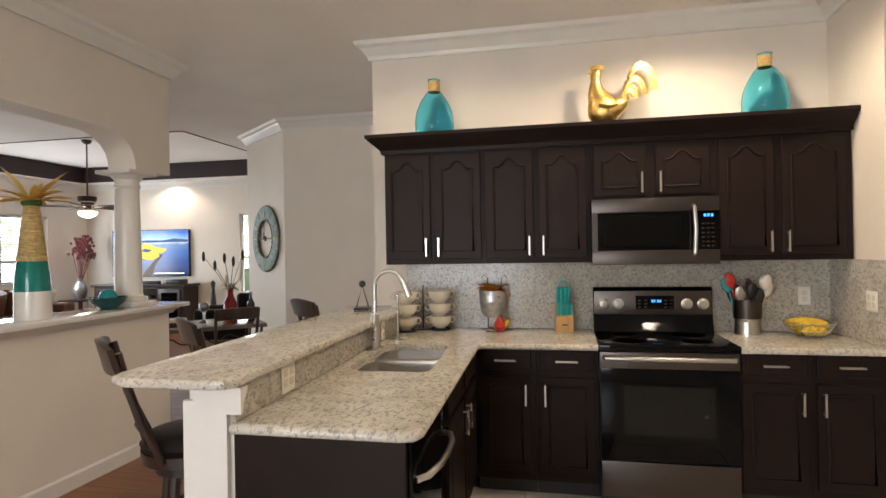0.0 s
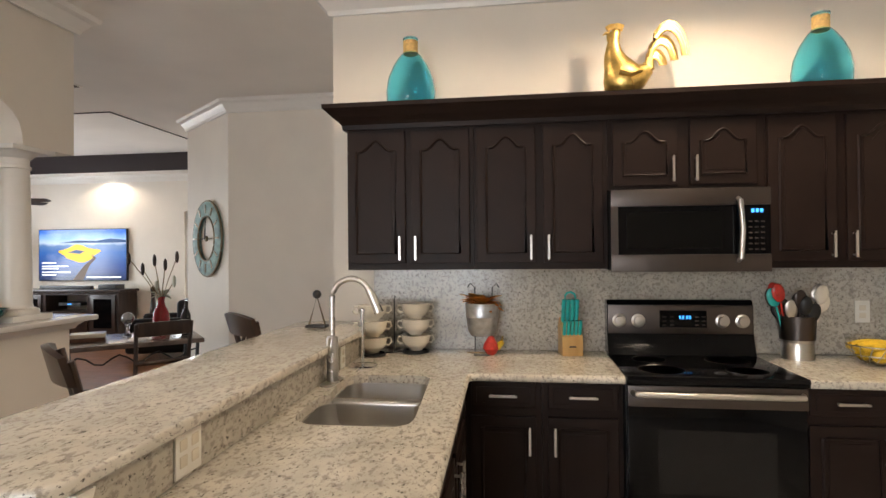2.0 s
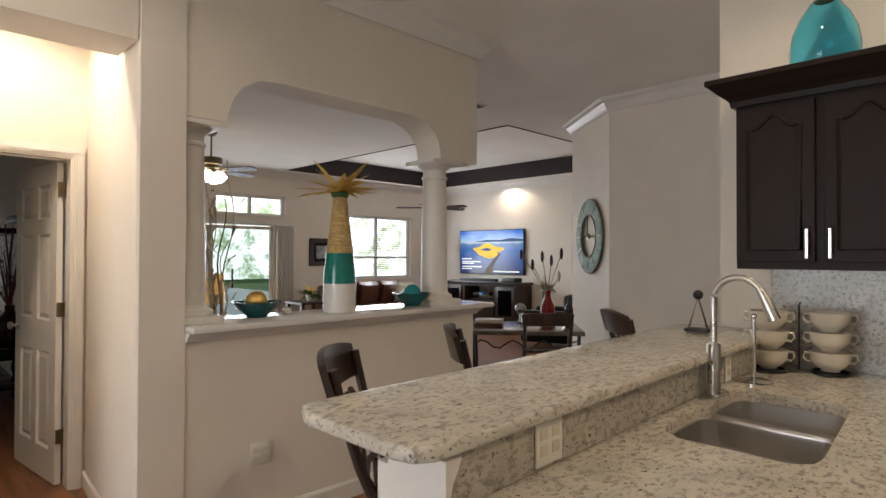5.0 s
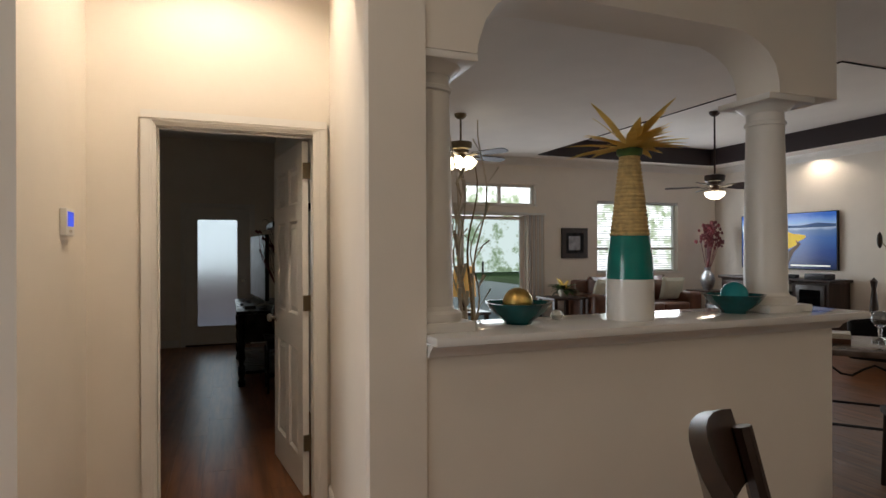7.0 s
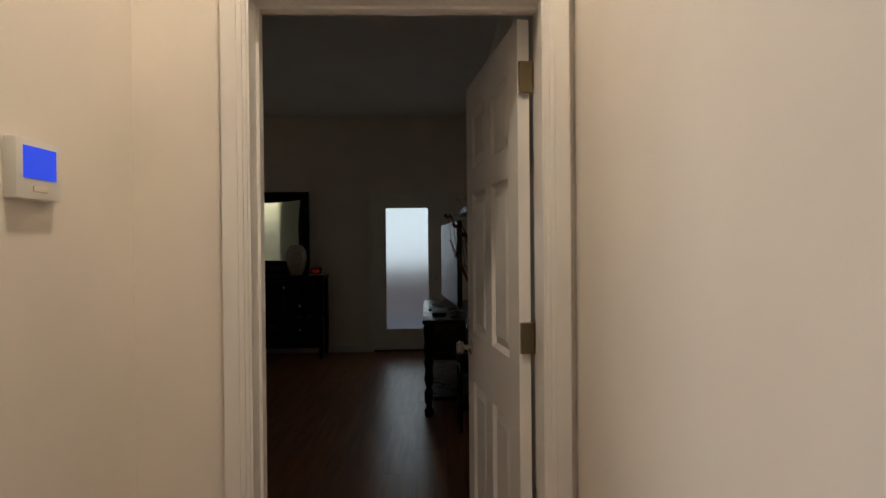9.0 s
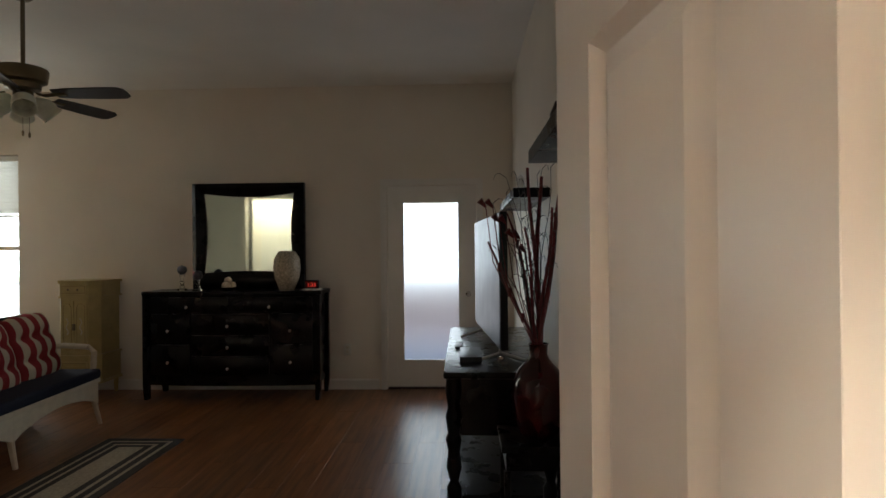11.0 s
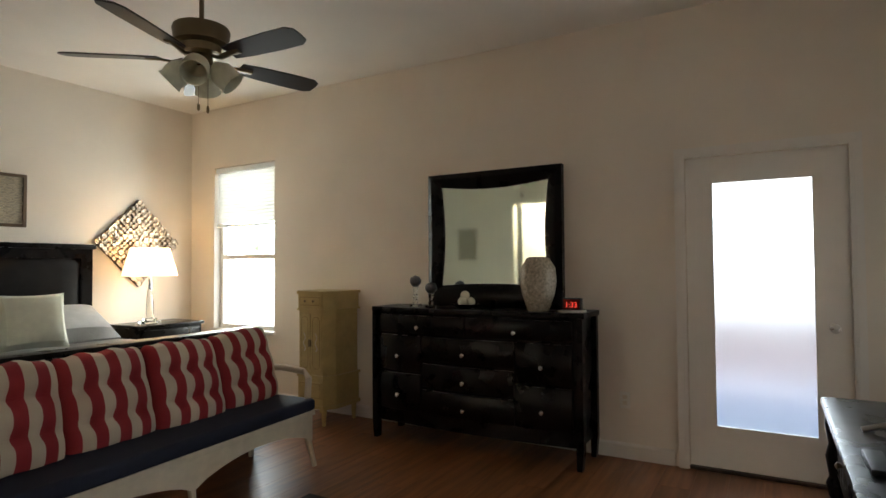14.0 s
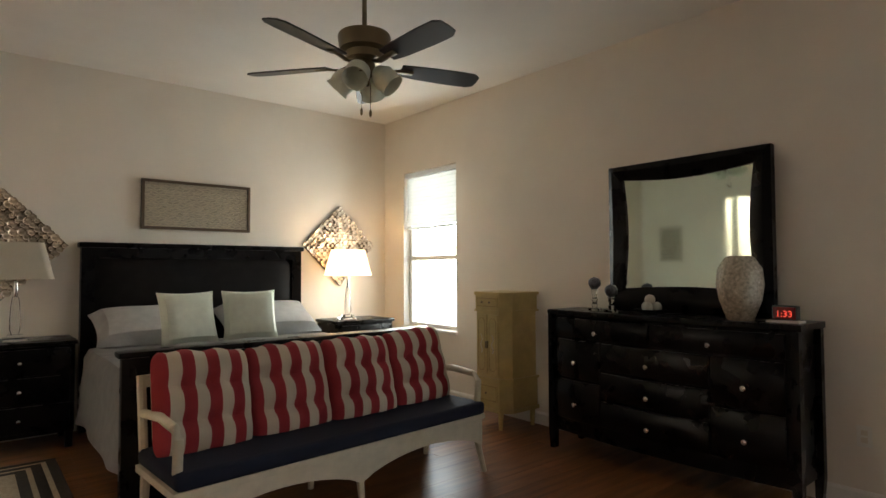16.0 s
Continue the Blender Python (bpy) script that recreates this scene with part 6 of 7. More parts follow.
def crystal(at, h):
    c = thing("crystal_ornament", "clear glass stand with a dark studded ball", "ornament", at, group="crystal ball stands")
    part("base", box(-0.035, -0.035, 0, 0.035, 0.035, 0.02, bevel=0.004), CLEAR, c)
    part("stem", lathe([(0.016, 0.02), (0.024, 0.04), (0.014, 0.06), (0.024, 0.08), (0.014, 0.10), (0.022, h - 0.02), (0.026, h)], 12), CLEAR, c)
    bmk = bmesh.new()
    bmesh.ops.create_icosphere(bmk, subdivisions=3, radius=0.042, matrix=Matrix.Translation((0, 0, h + 0.04)))
    for v in bmk.verts:
        v.co += (v.co - Vector((0, 0, h + 0.04))) * (0.06 * ((v.index * 7) % 3))
    part("ball", bmk, mat("dark_stud", (0.12, 0.12, 0.14), 0.3, 0.7, vary=0.4, scale=80), c)
    return c


crystal((-9.02, -0.62, 1.02), 0.16)
crystal((-8.96, -0.44, 1.02), 0.11)
cb = thing("shell_dish", "clear scalloped dish of cream decorative balls", "dish", (-8.95, -0.14, 1.02))
part("dish", lathe([(0.04, 0), (0.05, 0.008), (0.11, 0.035), (0.105, 0.038), (0.04, 0.014)], 40, wave=0.06, lobes=9), CLEAR, cb)
for x, y, z in ((0.03, 0, 0.05), (-0.03, 0.03, 0.05), (-0.02, -0.035, 0.05), (0.0, 0.0, 0.098)):
    bmk = bmesh.new()
    bmesh.ops.create_uvsphere(bmk, u_segments=16, v_segments=10, radius=0.035, matrix=Matrix.Translation((x, y, z)))
    part("ball", bmk, CREAM, cb)

# jewellery chest
jc = thing("jewelry_chest", "antique yellow painted jewelry chest with gilt lines", "cabinet", (-9.06, -1.59, 0), 0)
prof = [(-0.2, -0.21), (0.10, -0.21), (0.19, -0.14), (0.19, 0.14), (0.10, 0.21), (-0.2, 0.21)]
for nm, s, z0, z1 in (("top", 1.06, 1.105, 1.13), ("upper_case", 1.0, 0.98, 1.105), ("ledge", 1.05, 0.965, 0.98), ("door_case", 0.96, 0.42, 0.965), ("ledge", 1.05, 0.40, 0.42), ("lower_case", 1.0, 0.17, 0.40), ("skirt", 1.05, 0.14, 0.17)):
    part(nm, prism([(p[0] * s, p[1] * s) for p in prof], "z", z0, z1), JEWEL, jc, smooth=False)
for x, y in ((0.16, -0.13), (0.16, 0.13), (-0.17, -0.18), (-0.17, 0.18)):
    part("foot", tube([(x, y, 0.14), (x + 0.01, y * 1.02, 0.07), (x + 0.015, y * 1.06, 0.0)], 0.024, 8, r2=0.016), JEWEL, jc)
for y0, y1 in ((-0.125, -0.006), (0.006, 0.125)):
    d = part("door", box(0.178, y0, 0.45, 0.192, y1, 0.94, bevel=0.003), JEWEL, jc, smooth=False)
    ym = (y0 + y1) / 2
    a = (y1 - y0) / 2 - 0.02
    part("gilt_line", tube([(0.193, ym - a, 0.50), (0.193, ym - a * 0.5, 0.475), (0.193, ym + a * 0.5, 0.475), (0.193, ym + a, 0.50), (0.193, ym + a, 0.88), (0.193, ym + a * 0.5, 0.91), (0.193, ym - a * 0.5, 0.91), (0.193, ym - a, 0.88)], 0.0025, 5, None, True), JEWLINE, d)
    part("painted_spray", tube([(0.193, ym + 0.012 * math.sin(k * 1.5), 0.62 + 0.022 * k) for k in range(8)], 0.006, 5, r2=0.003), CREAM, d)
    part("knob", box(0.19, (y1 if y0 < 0 else y0) - 0.006, 0.66, 0.205, (y1 if y0 < 0 else y0) + 0.006, 0.72, bevel=0.002), BRONZE, d)
for z0, z1 in ((1.0, 1.09), (0.22, 0.36)):
    d = part("drawer", box(0.186, -0.125, z0, 0.2, 0.125, z1, bevel=0.003), JEWEL, jc, smooth=False)
    part("gilt_line", tube([(0.201, -0.11, z0 + 0.012), (0.201, 0.11, z0 + 0.012), (0.201, 0.11, z1 - 0.012), (0.201, -0.11, z1 - 0.012)], 0.0025, 5, None, True), JEWLINE, d)
    for y in (-0.045, 0.045) if z0 > 0.9 else (0,):
        part("knob", lathe([(0.004, 0), (0.01, 0.012), (0.0001, 0.02)], 12), BRONZE, d).matrix_basis = pose(0.2, y, (z0 + z1) / 2, 0, 90, 0)

# ceiling fans


def ceiling_fan(at, label, drop, turn, blade, metal, shade, lit, bowl=False):
    f = thing("ceiling_fan", label, "ceiling fan", at)
    part("canopy", lathe([(0.0001, 0), (0.075, 0), (0.07, -0.03), (0.04, -0.06), (0.02, -0.065)], 28), metal, f)
    part("downrod", lathe([(0.0125, -0.06), (0.0125, -drop)], 14), metal, f)
    m = -drop
    part("motor", lathe([(0.02, m + 0.02), (0.06, m + 0.01), (0.135, m - 0.005), (0.14, m - 0.02), (0.13, m - 0.085), (0.10, m - 0.10), (0.095, m - 0.135), (0.05, m - 0.145)], 36), metal, f)
    part("light_kit", lathe([(0.05, m - 0.14), (0.055, m - 0.15), (0.055, m - 0.21), (0.03, m - 0.23), (0.025, m - 0.27), (0.0001, m - 0.28)], 24), metal, f)
    for k in range(5):
        a = turn + 72 * k
        bm = bmesh.new()
        outline = [(0.20, -0.05), (0.30, -0.062), (0.50, -0.07), (0.62, -0.068), (0.655, -0.045), (0.66, 0.0), (0.655, 0.045), (0.62, 0.066), (0.50, 0.068), (0.30, 0.060), (0.20, 0.048)]
        prism(outline, "z", -0.004, 0.004, bm)
        b = part("blade", bm, blade, f, "dark wooden blade", False)
        b.matrix_basis = pose(0, 0, m - 0.165, 0, 0, a) @ pose(0, 0, 0, -13, 0, 0)
        bm = tube([(0.09, 0, 0.0), (0.14, 0, -0.015), (0.20, 0, -0.006), (0.27, 0, -0.006)], 0.02, 8, flat=0.35)
        part("bracket", bm, metal, b)
    if bowl:
        part("shade", lathe([(0.13, m - 0.24), (0.14, m - 0.25), (0.12, m - 0.30), (0.06, m - 0.335), (0.0001, m - 0.345)], 32), BULB, f, "lit glass bowl")
    else:
        for k in range(4):
            a = radians(turn + 20 + 90 * k)
            s = part("shade", lathe([(0.022, 0), (0.035, 0.01), (0.062, 0.05), (0.066, 0.085), (0.06, 0.115), (0.068, 0.135), (0.064, 0.135), (0.055, 0.113), (0.058, 0.06), (0.018, 0.006)], 24), shade, f, "frosted glass shade")
            s.matrix_basis = pose(0, 0, m - 0.19, 0, 0, math.degrees(a)) @ pose(0.06, 0, 0, 0, 135, 0)
            if lit:
                bmk = bmesh.new()
                bmesh.ops.create_uvsphere(bmk, u_segments=12, v_segments=8, radius=0.03, matrix=Matrix.Translation((0, 0, 0.08)))
                part("bulb", bmk, BULB, s)
        for x in (-0.025, 0.03):
            part("pull_chain", tube([(x, 0.02, m - 0.26), (x, 0.02, m - 0.40)], 0.0015, 5), metal, f)
            part("fob", lathe([(0.003, 0), (0.007, -0.01), (0.007, -0.03), (0.002, -0.038)], 10, None, (x, 0.02, m - 0.40)), metal, f)
    return f


ceiling_fan((-7.08, -0.66, H), "antique brass ceiling fan with five dark blades and unlit shades", 0.49, 20, BLADE, BRONZE, FROSTSHADE, False)

# television console by the garden door
tc = thing("console_table", "black carved console table with turned legs", "console table")
part("top", box(-8.08, 2.0, 0.745, -6.40, 2.58, 0.78, bevel=0.012), BLACKWOOD, tc)
part("case", box(-8.0, 2.06, 0.45, -6.46, 2.56, 0.745), BLACKWOOD, tc, smooth=False)
part("lower_shelf", box(-8.0, 2.06, 0.12, -6.46, 2.56, 0.15, bevel=0.005), BLACKWOOD, tc, smooth=False)
for i in range(3):
    d = part("drawer", box(-7.97 + 0.505 * i, 2.045, 0.48, -7.49 + 0.505 * i, 2.065, 0.72, bevel=0.006), BLACKWOOD, tc, smooth=False)
    part("knob", lathe([(0.006, 0), (0.014, 0.02), (0.0001, 0.028)], 14), BRONZE, d).matrix_basis = pose(-7.73 + 0.505 * i, 2.045, 0.6, 90, 0, 0)
for x in (-8.03, -6.44):
    for y in (2.05, 2.53):
        part("leg", lathe([(0.035, 0), (0.04, 0.05), (0.022, 0.08), (0.038, 0.13), (0.038, 0.2), (0.022, 0.23), (0.04, 0.30), (0.03, 0.38), (0.042, 0.44), (0.03, 0.47), (0.042, 0.55), (0.03, 0.60), (0.042, 0.68), (0.036, 0.745)], 20, None, (x, y, 0)), BLACKWOOD, tc)
t2 = thing("television", "flat television standing on the console, switched off", "television", (-7.1, 2.26, 0.78), 4.8)
part("panel", box(-0.61, -0.02, 0.09, 0.61, 0.02, 0.80, bevel=0.006), BLACKPLASTIC, t2)
part("screen", box(-0.60, -0.0225, 0.10, 0.60, -0.019, 0.79), mat("screen_glass", (0.012, 0.014, 0.018), 0.3, spec=0.07), t2, smooth=False)
for x in (-0.45, 0.45):
    part("foot", tube([(x, -0.14, 0.006), (x, 0.0, 0.05), (x, 0.0, 0.12)], 0.010, 8, tube([(x, 0.14, 0.006), (x, 0.0, 0.05)], 0.010, 8)), STEEL, t2)
single("cable_box", box(-6.95, 2.08, 0.78, -6.62, 2.20, 0.815, bevel=0.006), BLACKPLASTIC, "slim black remote tray on the console", "set-top box")
single("remote_control", box(-7.25, 2.05, 0.78, -7.05, 2.10, 0.80, bevel=0.006), BLACKPLASTIC, "black remote control on the console", "remote control")


def wall_shelf(x0, x1, z, label):
    return single("wall_shelf", box(x0, 2.39, z, x1, 2.598, z + 0.055, bevel=0.003), BLACKWOOD, label, "shelf", smooth=False)


wall_shelf(-6.05, -5.05, 1.755, "thick black floating wall shelf")
wall_shelf(-7.97, -6.82, 1.68, "short black floating wall shelf above the television")
for x, h in ((-5.7, 0.12), (-5.3, 0.16)):
    single("jar", lathe([(0.0001, 0), (0.045, 0), (0.05, h * 0.6), (0.03, h), (0.0001, h)], 20), DSTEEL, "small dark jar on the shelf", "jar", (x, 2.48, 1.81))
single("figurine", lathe([(0.025, 0), (0.03, 0.02), (0.018, 0.06), (0.026, 0.11), (0.0001, 0.14)], 16), WHITECER, "small white ornament on the shelf", "ornament", (-7.3, 2.48, 1.735))
vs = thing("plant_stand", "low black wooden stand beside the console", "stand", (-6.17, 2.42, 0))
part("top", box(-0.17, -0.16, 0.52, 0.17, 0.16, 0.55, bevel=0.006), BLACKWOOD, vs)
part("apron", box(-0.15, -0.14, 0.44, 0.15, 0.14, 0.52), BLACKWOOD, vs, smooth=False)
part("shelf", box(-0.15, -0.14, 0.16, 0.15, 0.14, 0.18), BLACKWOOD, vs, smooth=False)
for x in (-0.145, 0.145):
    for y in (-0.135, 0.135):
        part("leg", tube([(x, y, 0.44), (x, y, 0.0)], 0.016, 8, r2=0.012), BLACKWOOD, vs)
rv = thing("red_branch_vase", "dark red glazed vase of tall red sticks and twigs", "vase", (-6.17, 2.44, 0.55))
part("pot", lathe([(0.0001, 0), (0.075, 0), (0.085, 0.01), (0.112, 0.09), (0.122, 0.17), (0.116, 0.24), (0.09, 0.295), (0.055, 0.33), (0.04, 0.36), (0.042, 0.40), (0.048, 0.41), (0.04, 0.41), (0.033, 0.36), (0.0001, 0.30)], 36), REDCER, rv)
random.seed(21)
# sticks: sideways reach, top height, thickness, and reach along the wall
for k, (side, top, thick, along) in enumerate(((-0.235, 0.87, 0.012, 0.03), (-0.13, 1.0, 0.009, -0.04), (-0.035, 1.20, 0.0115, 0.02), (0.02, 1.17, 0.013, -0.05), (0.06, 1.02, 0.010, 0.05), (0.125, 1.15, 0.013, 0.0), (0.09, 0.88, 0.009, -0.09), (-0.07, 0.93, 0.009, 0.08))):
    pts = []
    for i in range(11):
        u = i / 10
        w_ = max(0.0, u - 0.12) / 0.88
        pts.append((along * w_ + 0.008 * math.sin(7 * u + k), side * w_ ** 1.15 + 0.011 * math.cos(6 * u + 2 * k), 0.30 + (top - 0.30) * u))
    stick = part("stick", tube(pts, thick, 7, r2=thick * 0.6, flat=0.6), REDST, rv, "twisted red stick")
    for j in range(4, 10, 2):
        p = Vector(pts[j])
        part("knot", tube([p - Vector((0, 0, 0.02)), p, p + Vector((0, 0, 0.02))], thick * 0.75, 7, r2=thick * 0.9), REDST, stick)
for k in range(7):
    p = Vector((0.02 * (k % 3 - 1), -0.05 - 0.03 * k, 0.82 + 0.035 * k + 0.03 * (k % 2)))
    q = p + Vector((0.008, -0.028, 0.03))
    flower = part("trumpet", tube([p, (p + q) / 2, q], 0.005, 8, r2=0.016), REDST, rv, "red trumpet bloom")
    part("stem", tube([(0, -0.02, 0.40), (p + Vector((0, 0.03, -0.25))), p], 0.0025, 5), REDST, flower)
for k in range(14):
    a = random.uniform(-0.20, 0.13)
    h = random.uniform(0.78, 1.22)
    b = random.uniform(-0.12, 0.12)
    pts = [(0, 0, 0.36)] + [(b * u, a * u ** 1.3 + 0.012 * math.sin(9 * u + k), 0.36 + (h - 0.36) * u) for u in [i / 8 for i in range(1, 9)]]
    br = part("branch", tube(pts, 0.0028, 5, r2=0.0012), DARKWOOD, rv)
    for j in (3, 4, 5, 6, 7, 8):
        p = Vector(pts[j])
        dy = random.choice((-1, 1)) * random.uniform(0.015, 0.05)
        dy = min(dy, 0.12 - p.y)
        part("twig", tube([p, p + Vector((0.01, dy * 0.6, 0.02)), p + Vector((0.0, dy, 0.018)), p + Vector((-0.01, dy * 1.15, -0.004))], 0.0017, 4, r2=0.0009), DARKWOOD, br)

# rugs
rug = thing("area_rug", "charcoal and beige rug of nested rectangles", "rug")
RX0, RX1, RY0, RY1 = -7.75, -6.0, -0.55, 0.03
for k, (m_, i) in enumerate(((RUGD, 0.0), (RUGL, 0.06), (RUGD, 0.085), (RUGL, 0.13), (RUGD, 0.155), (RUGL, 0.2))):
    part("border", box(RX0 + i, RY0 + i, 0.0, RX1 - i, RY1 - i, 0.006 + 0.0012 * k, bevel=0.001, seg=1), m_, rug, smooth=False)
rug2 = thing("area_rug", "charcoal and beige striped rug beside the bed", "rug")
for k, (m_, i) in enumerate(((RUGD, 0.0), (RUGL, 0.06), (RUGD, 0.09), (RUGL, 0.15), (RUGD, 0.18), (RUGL, 0.24))):
    part("border", box(-6.0 + i, -3.0 + i, 0.0, -5.1 - i, -1.5 - i, 0.006 + 0.0012 * k, bevel=0.001, seg=1), m_, rug2, smooth=False)
# board on the far wall, seen in the mirror
bo = thing("wall_board", "pale lettered board on the bedroom wall", "wall art", (-3.505, -3.2, 1.75))
part("board", box(-0.02, -0.2, -0.3, 0, 0.2, 0.3, bevel=0.004), ARTW, bo, smooth=False)
for k in range(8):
    part("line", box(-0.023, -0.16, -0.25 + 0.065 * k, -0.02, 0.16, -0.235 + 0.065 * k), DSTEEL, bo, smooth=False)
outlet(-9.289, 0.93, 0.40, 90, 1)
spot_lamp("bath_lamp", (-2.9, -1.9, H - 0.05), (-2.9, -1.9, 0), 80, (1.0, 0.92, 0.80), 150, 0.5, 0.06)

# ---- living room and dining corner ----
# clock on the slanting wall
ca = math.degrees(math.atan2(7.51 - 6.77, -3.05 + 2.15))
nx, ny = -math.sin(math.atan2(0.74, -0.90)), math.cos(math.atan2(0.74, -0.90))
clk = thing("wall_clock", "round weathered teal openwork wall clock", "clock")
clk.matrix_basis = pose(-2.545 + nx * 0.004, 7.095 + ny * 0.004, 1.675, 0, 0, 180 + ca)
bm = bmesh.new()
n = 64
loops = []
for r, y in ((0.40, 0.0), (0.40, -0.028), (0.385, -0.034), (0.25, -0.034), (0.235, -0.028), (0.235, 0.0)):
    loops.append([bm.verts.new((r * math.cos(2 * math.pi * k / n), y, r * math.sin(2 * math.pi * k / n))) for k in range(n)])
for a in range(len(loops)):
    p, q = loops[a], loops[(a + 1) % len(loops)]
    for k in range(n):
        bm.faces.new((p[k], p[(k + 1) % n], q[(k + 1) % n], q[k]))
part("ring", bm, CLOCKB, clk, "weathered teal ring")
part("inner_rim", tube([(0.235 * math.cos(2 * math.pi * k / 48), -0.03, 0.235 * math.sin(2 * math.pi * k / 48)) for k in range(48)], 0.012, 8, None, True), BRONZE, clk)
part("outer_rim", tube([(0.40 * math.cos(2 * math.pi * k / 64), -0.02, 0.40 * math.sin(2 * math.pi * k / 64)) for k in range(64)], 0.012, 8, None, True), BRONZE, clk)
for k in range(12):
    a = 2 * math.pi * k / 12
    part("numeral", tube([(0.27 * math.cos(a), -0.037, 0.27 * math.sin(a)), (0.36 * math.cos(a), -0.037, 0.36 * math.sin(a))], 0.009, 5), CREAM, clk)
part("hub", lathe([(0.03, 0), (0.03, 0.02), (0.0001, 0.024)], 18), BRONZE, clk).matrix_basis = pose(0, -0.02, 0, 90, 0, 0)
part("crossbar", tube([(-0.235, -0.018, 0), (0.235, -0.018, 0)], 0.006, 6), BRONZE, clk)
part("minute_hand", tube([(0, -0.045, 0), (0.02, -0.045, 0.21)], 0.007, 6, r2=0.003), BLACKPLASTIC, clk)
part("hour_hand", tube([(0, -0.048, 0), (-0.13, -0.048, -0.01)], 0.008, 6, r2=0.003), BLACKPLASTIC, clk)

# television with its lit picture
tv1 = thing("television", "large wall television showing an island seascape", "television", (-7.63, 11.39, 1.54))
part("case", box(-0.94, -0.06, -0.50, 0.94, -0.01, 0.50, bevel=0.006), BLACKPLASTIC, tv1)
part("bracket", box(-0.3, -0.01, -0.2, 0.3, 0.005, 0.2), BLACKPLASTIC, tv1, smooth=False)


def screen_mat():
    m = bpy.data.materials.new("lit_screen_picture")
    m.use_nodes = True
    n, l = m.node_tree.nodes, m.node_tree.links
    b = n["Principled BSDF"]
    b.inputs["Base Color"].default_value = (0.01, 0.01, 0.01, 1)
    b.inputs["Roughness"].default_value = 0.2
    co = n.new("ShaderNodeTexCoord")
    sep = n.new("ShaderNodeSeparateXYZ")
    l.new(co.outputs["Object"], sep.inputs[0])
    nz = n.new("ShaderNodeTexNoise")
    nz.inputs["Scale"].default_value, nz.inputs["Detail"].default_value = 4, 5
    l.new(co.outputs["Object"], nz.inputs["Vector"])
    mr = n.new("ShaderNodeMapRange")
    mr.inputs["From Min"].default_value, mr.inputs["From Max"].default_value = -0.5, 0.5
    l.new(sep.outputs["Z"], mr.inputs["Value"])
    add = n.new("ShaderNodeMath")
    add.operation = "MULTIPLY_ADD"
    l.new(nz.outputs["Fac"], add.inputs[0])
    add.inputs[1].default_value = 0.12
    l.new(mr.outputs[0], add.inputs[2])
    r = n.new("ShaderNodeValToRGB")
    e = r.color_ramp.elements
    e[0].position, e[0].color = 0.06, (0.004, 0.012, 0.05, 1)
    e[1].position, e[1].color = 1.0, (0.03, 0.14, 0.55, 1)
    for pos, c in ((0.35, (0.01, 0.05, 0.22)), (0.62, (0.03, 0.11, 0.36)), (0.74, (0.08, 0.17, 0.36)), (0.79, (0.42, 0.52, 0.66)), (0.88, (0.20, 0.38, 0.74))):
        k = e.new(pos)
        k.color = (*c, 1)
    l.new(add.outputs[0], r.inputs[0])
    l.new(r.outputs[0], b.inputs["Emission Color"])
    b.inputs["Emission Strength"].default_value = 1.5
    return m


part("screen", box(-0.925, -0.063, -0.487, 0.925, -0.059, 0.487), screen_mat(), tv1, smooth=False)
ISLAND, ROAD, LAND = glow("screen_yellow", (0.62, 0.42, 0.03), 1.1), glow("screen_brown", (0.10, 0.07, 0.05), 0.8), glow("screen_blue_hills", (0.02, 0.06, 0.16), 1.0)
random.seed(4)
isl = [(-0.06 + (0.40 + 0.05 * math.sin(5 * a)) * math.cos(a) * (1 + 0.1 * math.sin(3 * a)), 0.03 + (0.15 + 0.03 * math.sin(4 * a + 1)) * math.sin(a)) for a in [2 * math.pi * i / 28 for i in range(28)]]
part("picture_island", prism(isl, "y", -0.0645, -0.063), ISLAND, tv1, "yellow island", False)
part("picture_road", prism([(-0.2, -0.487), (0.02, -0.487), (0.16, -0.2), (0.3, -0.06), (0.2, 0.02), (0.23, -0.06), (0.05, -0.2)], "y", -0.0655, -0.0645), ROAD, tv1, smooth=False)
part("picture_hills", prism([(-0.5, 0.23), (0.92, 0.23), (0.92, 0.28), (0.6, 0.31), (0.3, 0.27), (-0.1, 0.28)], "y", -0.0645, -0.063), LAND, tv1, smooth=False)
part("picture_lagoon", prism([(-0.30, 0.05), (-0.05, 0.02), (0.05, 0.07), (-0.12, 0.10)], "y", -0.0655, -0.0645), LAND, tv1, smooth=False)
TXT = glow("screen_text", (1, 1, 1), 0.9)
for x0, x1, z in ((-0.86, -0.56, -0.15), (-0.86, -0.30, -0.215), (-0.86, -0.50, -0.26), (-0.86, -0.25, -0.33), (-0.86, -0.55, -0.38), (0.1, 0.82, -0.43)):
    part("caption_bar", box(x0, -0.066, z - 0.011, x1, -0.063, z + 0.011), TXT, tv1, smooth=False)

ts = thing("media_console", "dark carved wooden media console under the television", "media console", (-7.55, 11.1, 0))
part("top", box(-1.10, -0.30, 0.85, 1.10, 0.26, 0.90, bevel=0.012), DARKWOOD, ts)
part("body", wall_y(-0.25, 0.25, -1.05, 1.05, 0.85, [(-0.42, 0.42, 0.5, 0.80)], 0.08), DARKWOOD, ts, smooth=False)
part("plinth", box(-1.08, -0.28, 0.0, 1.08, 0.25, 0.08, bevel=0.006), DARKWOOD, ts)
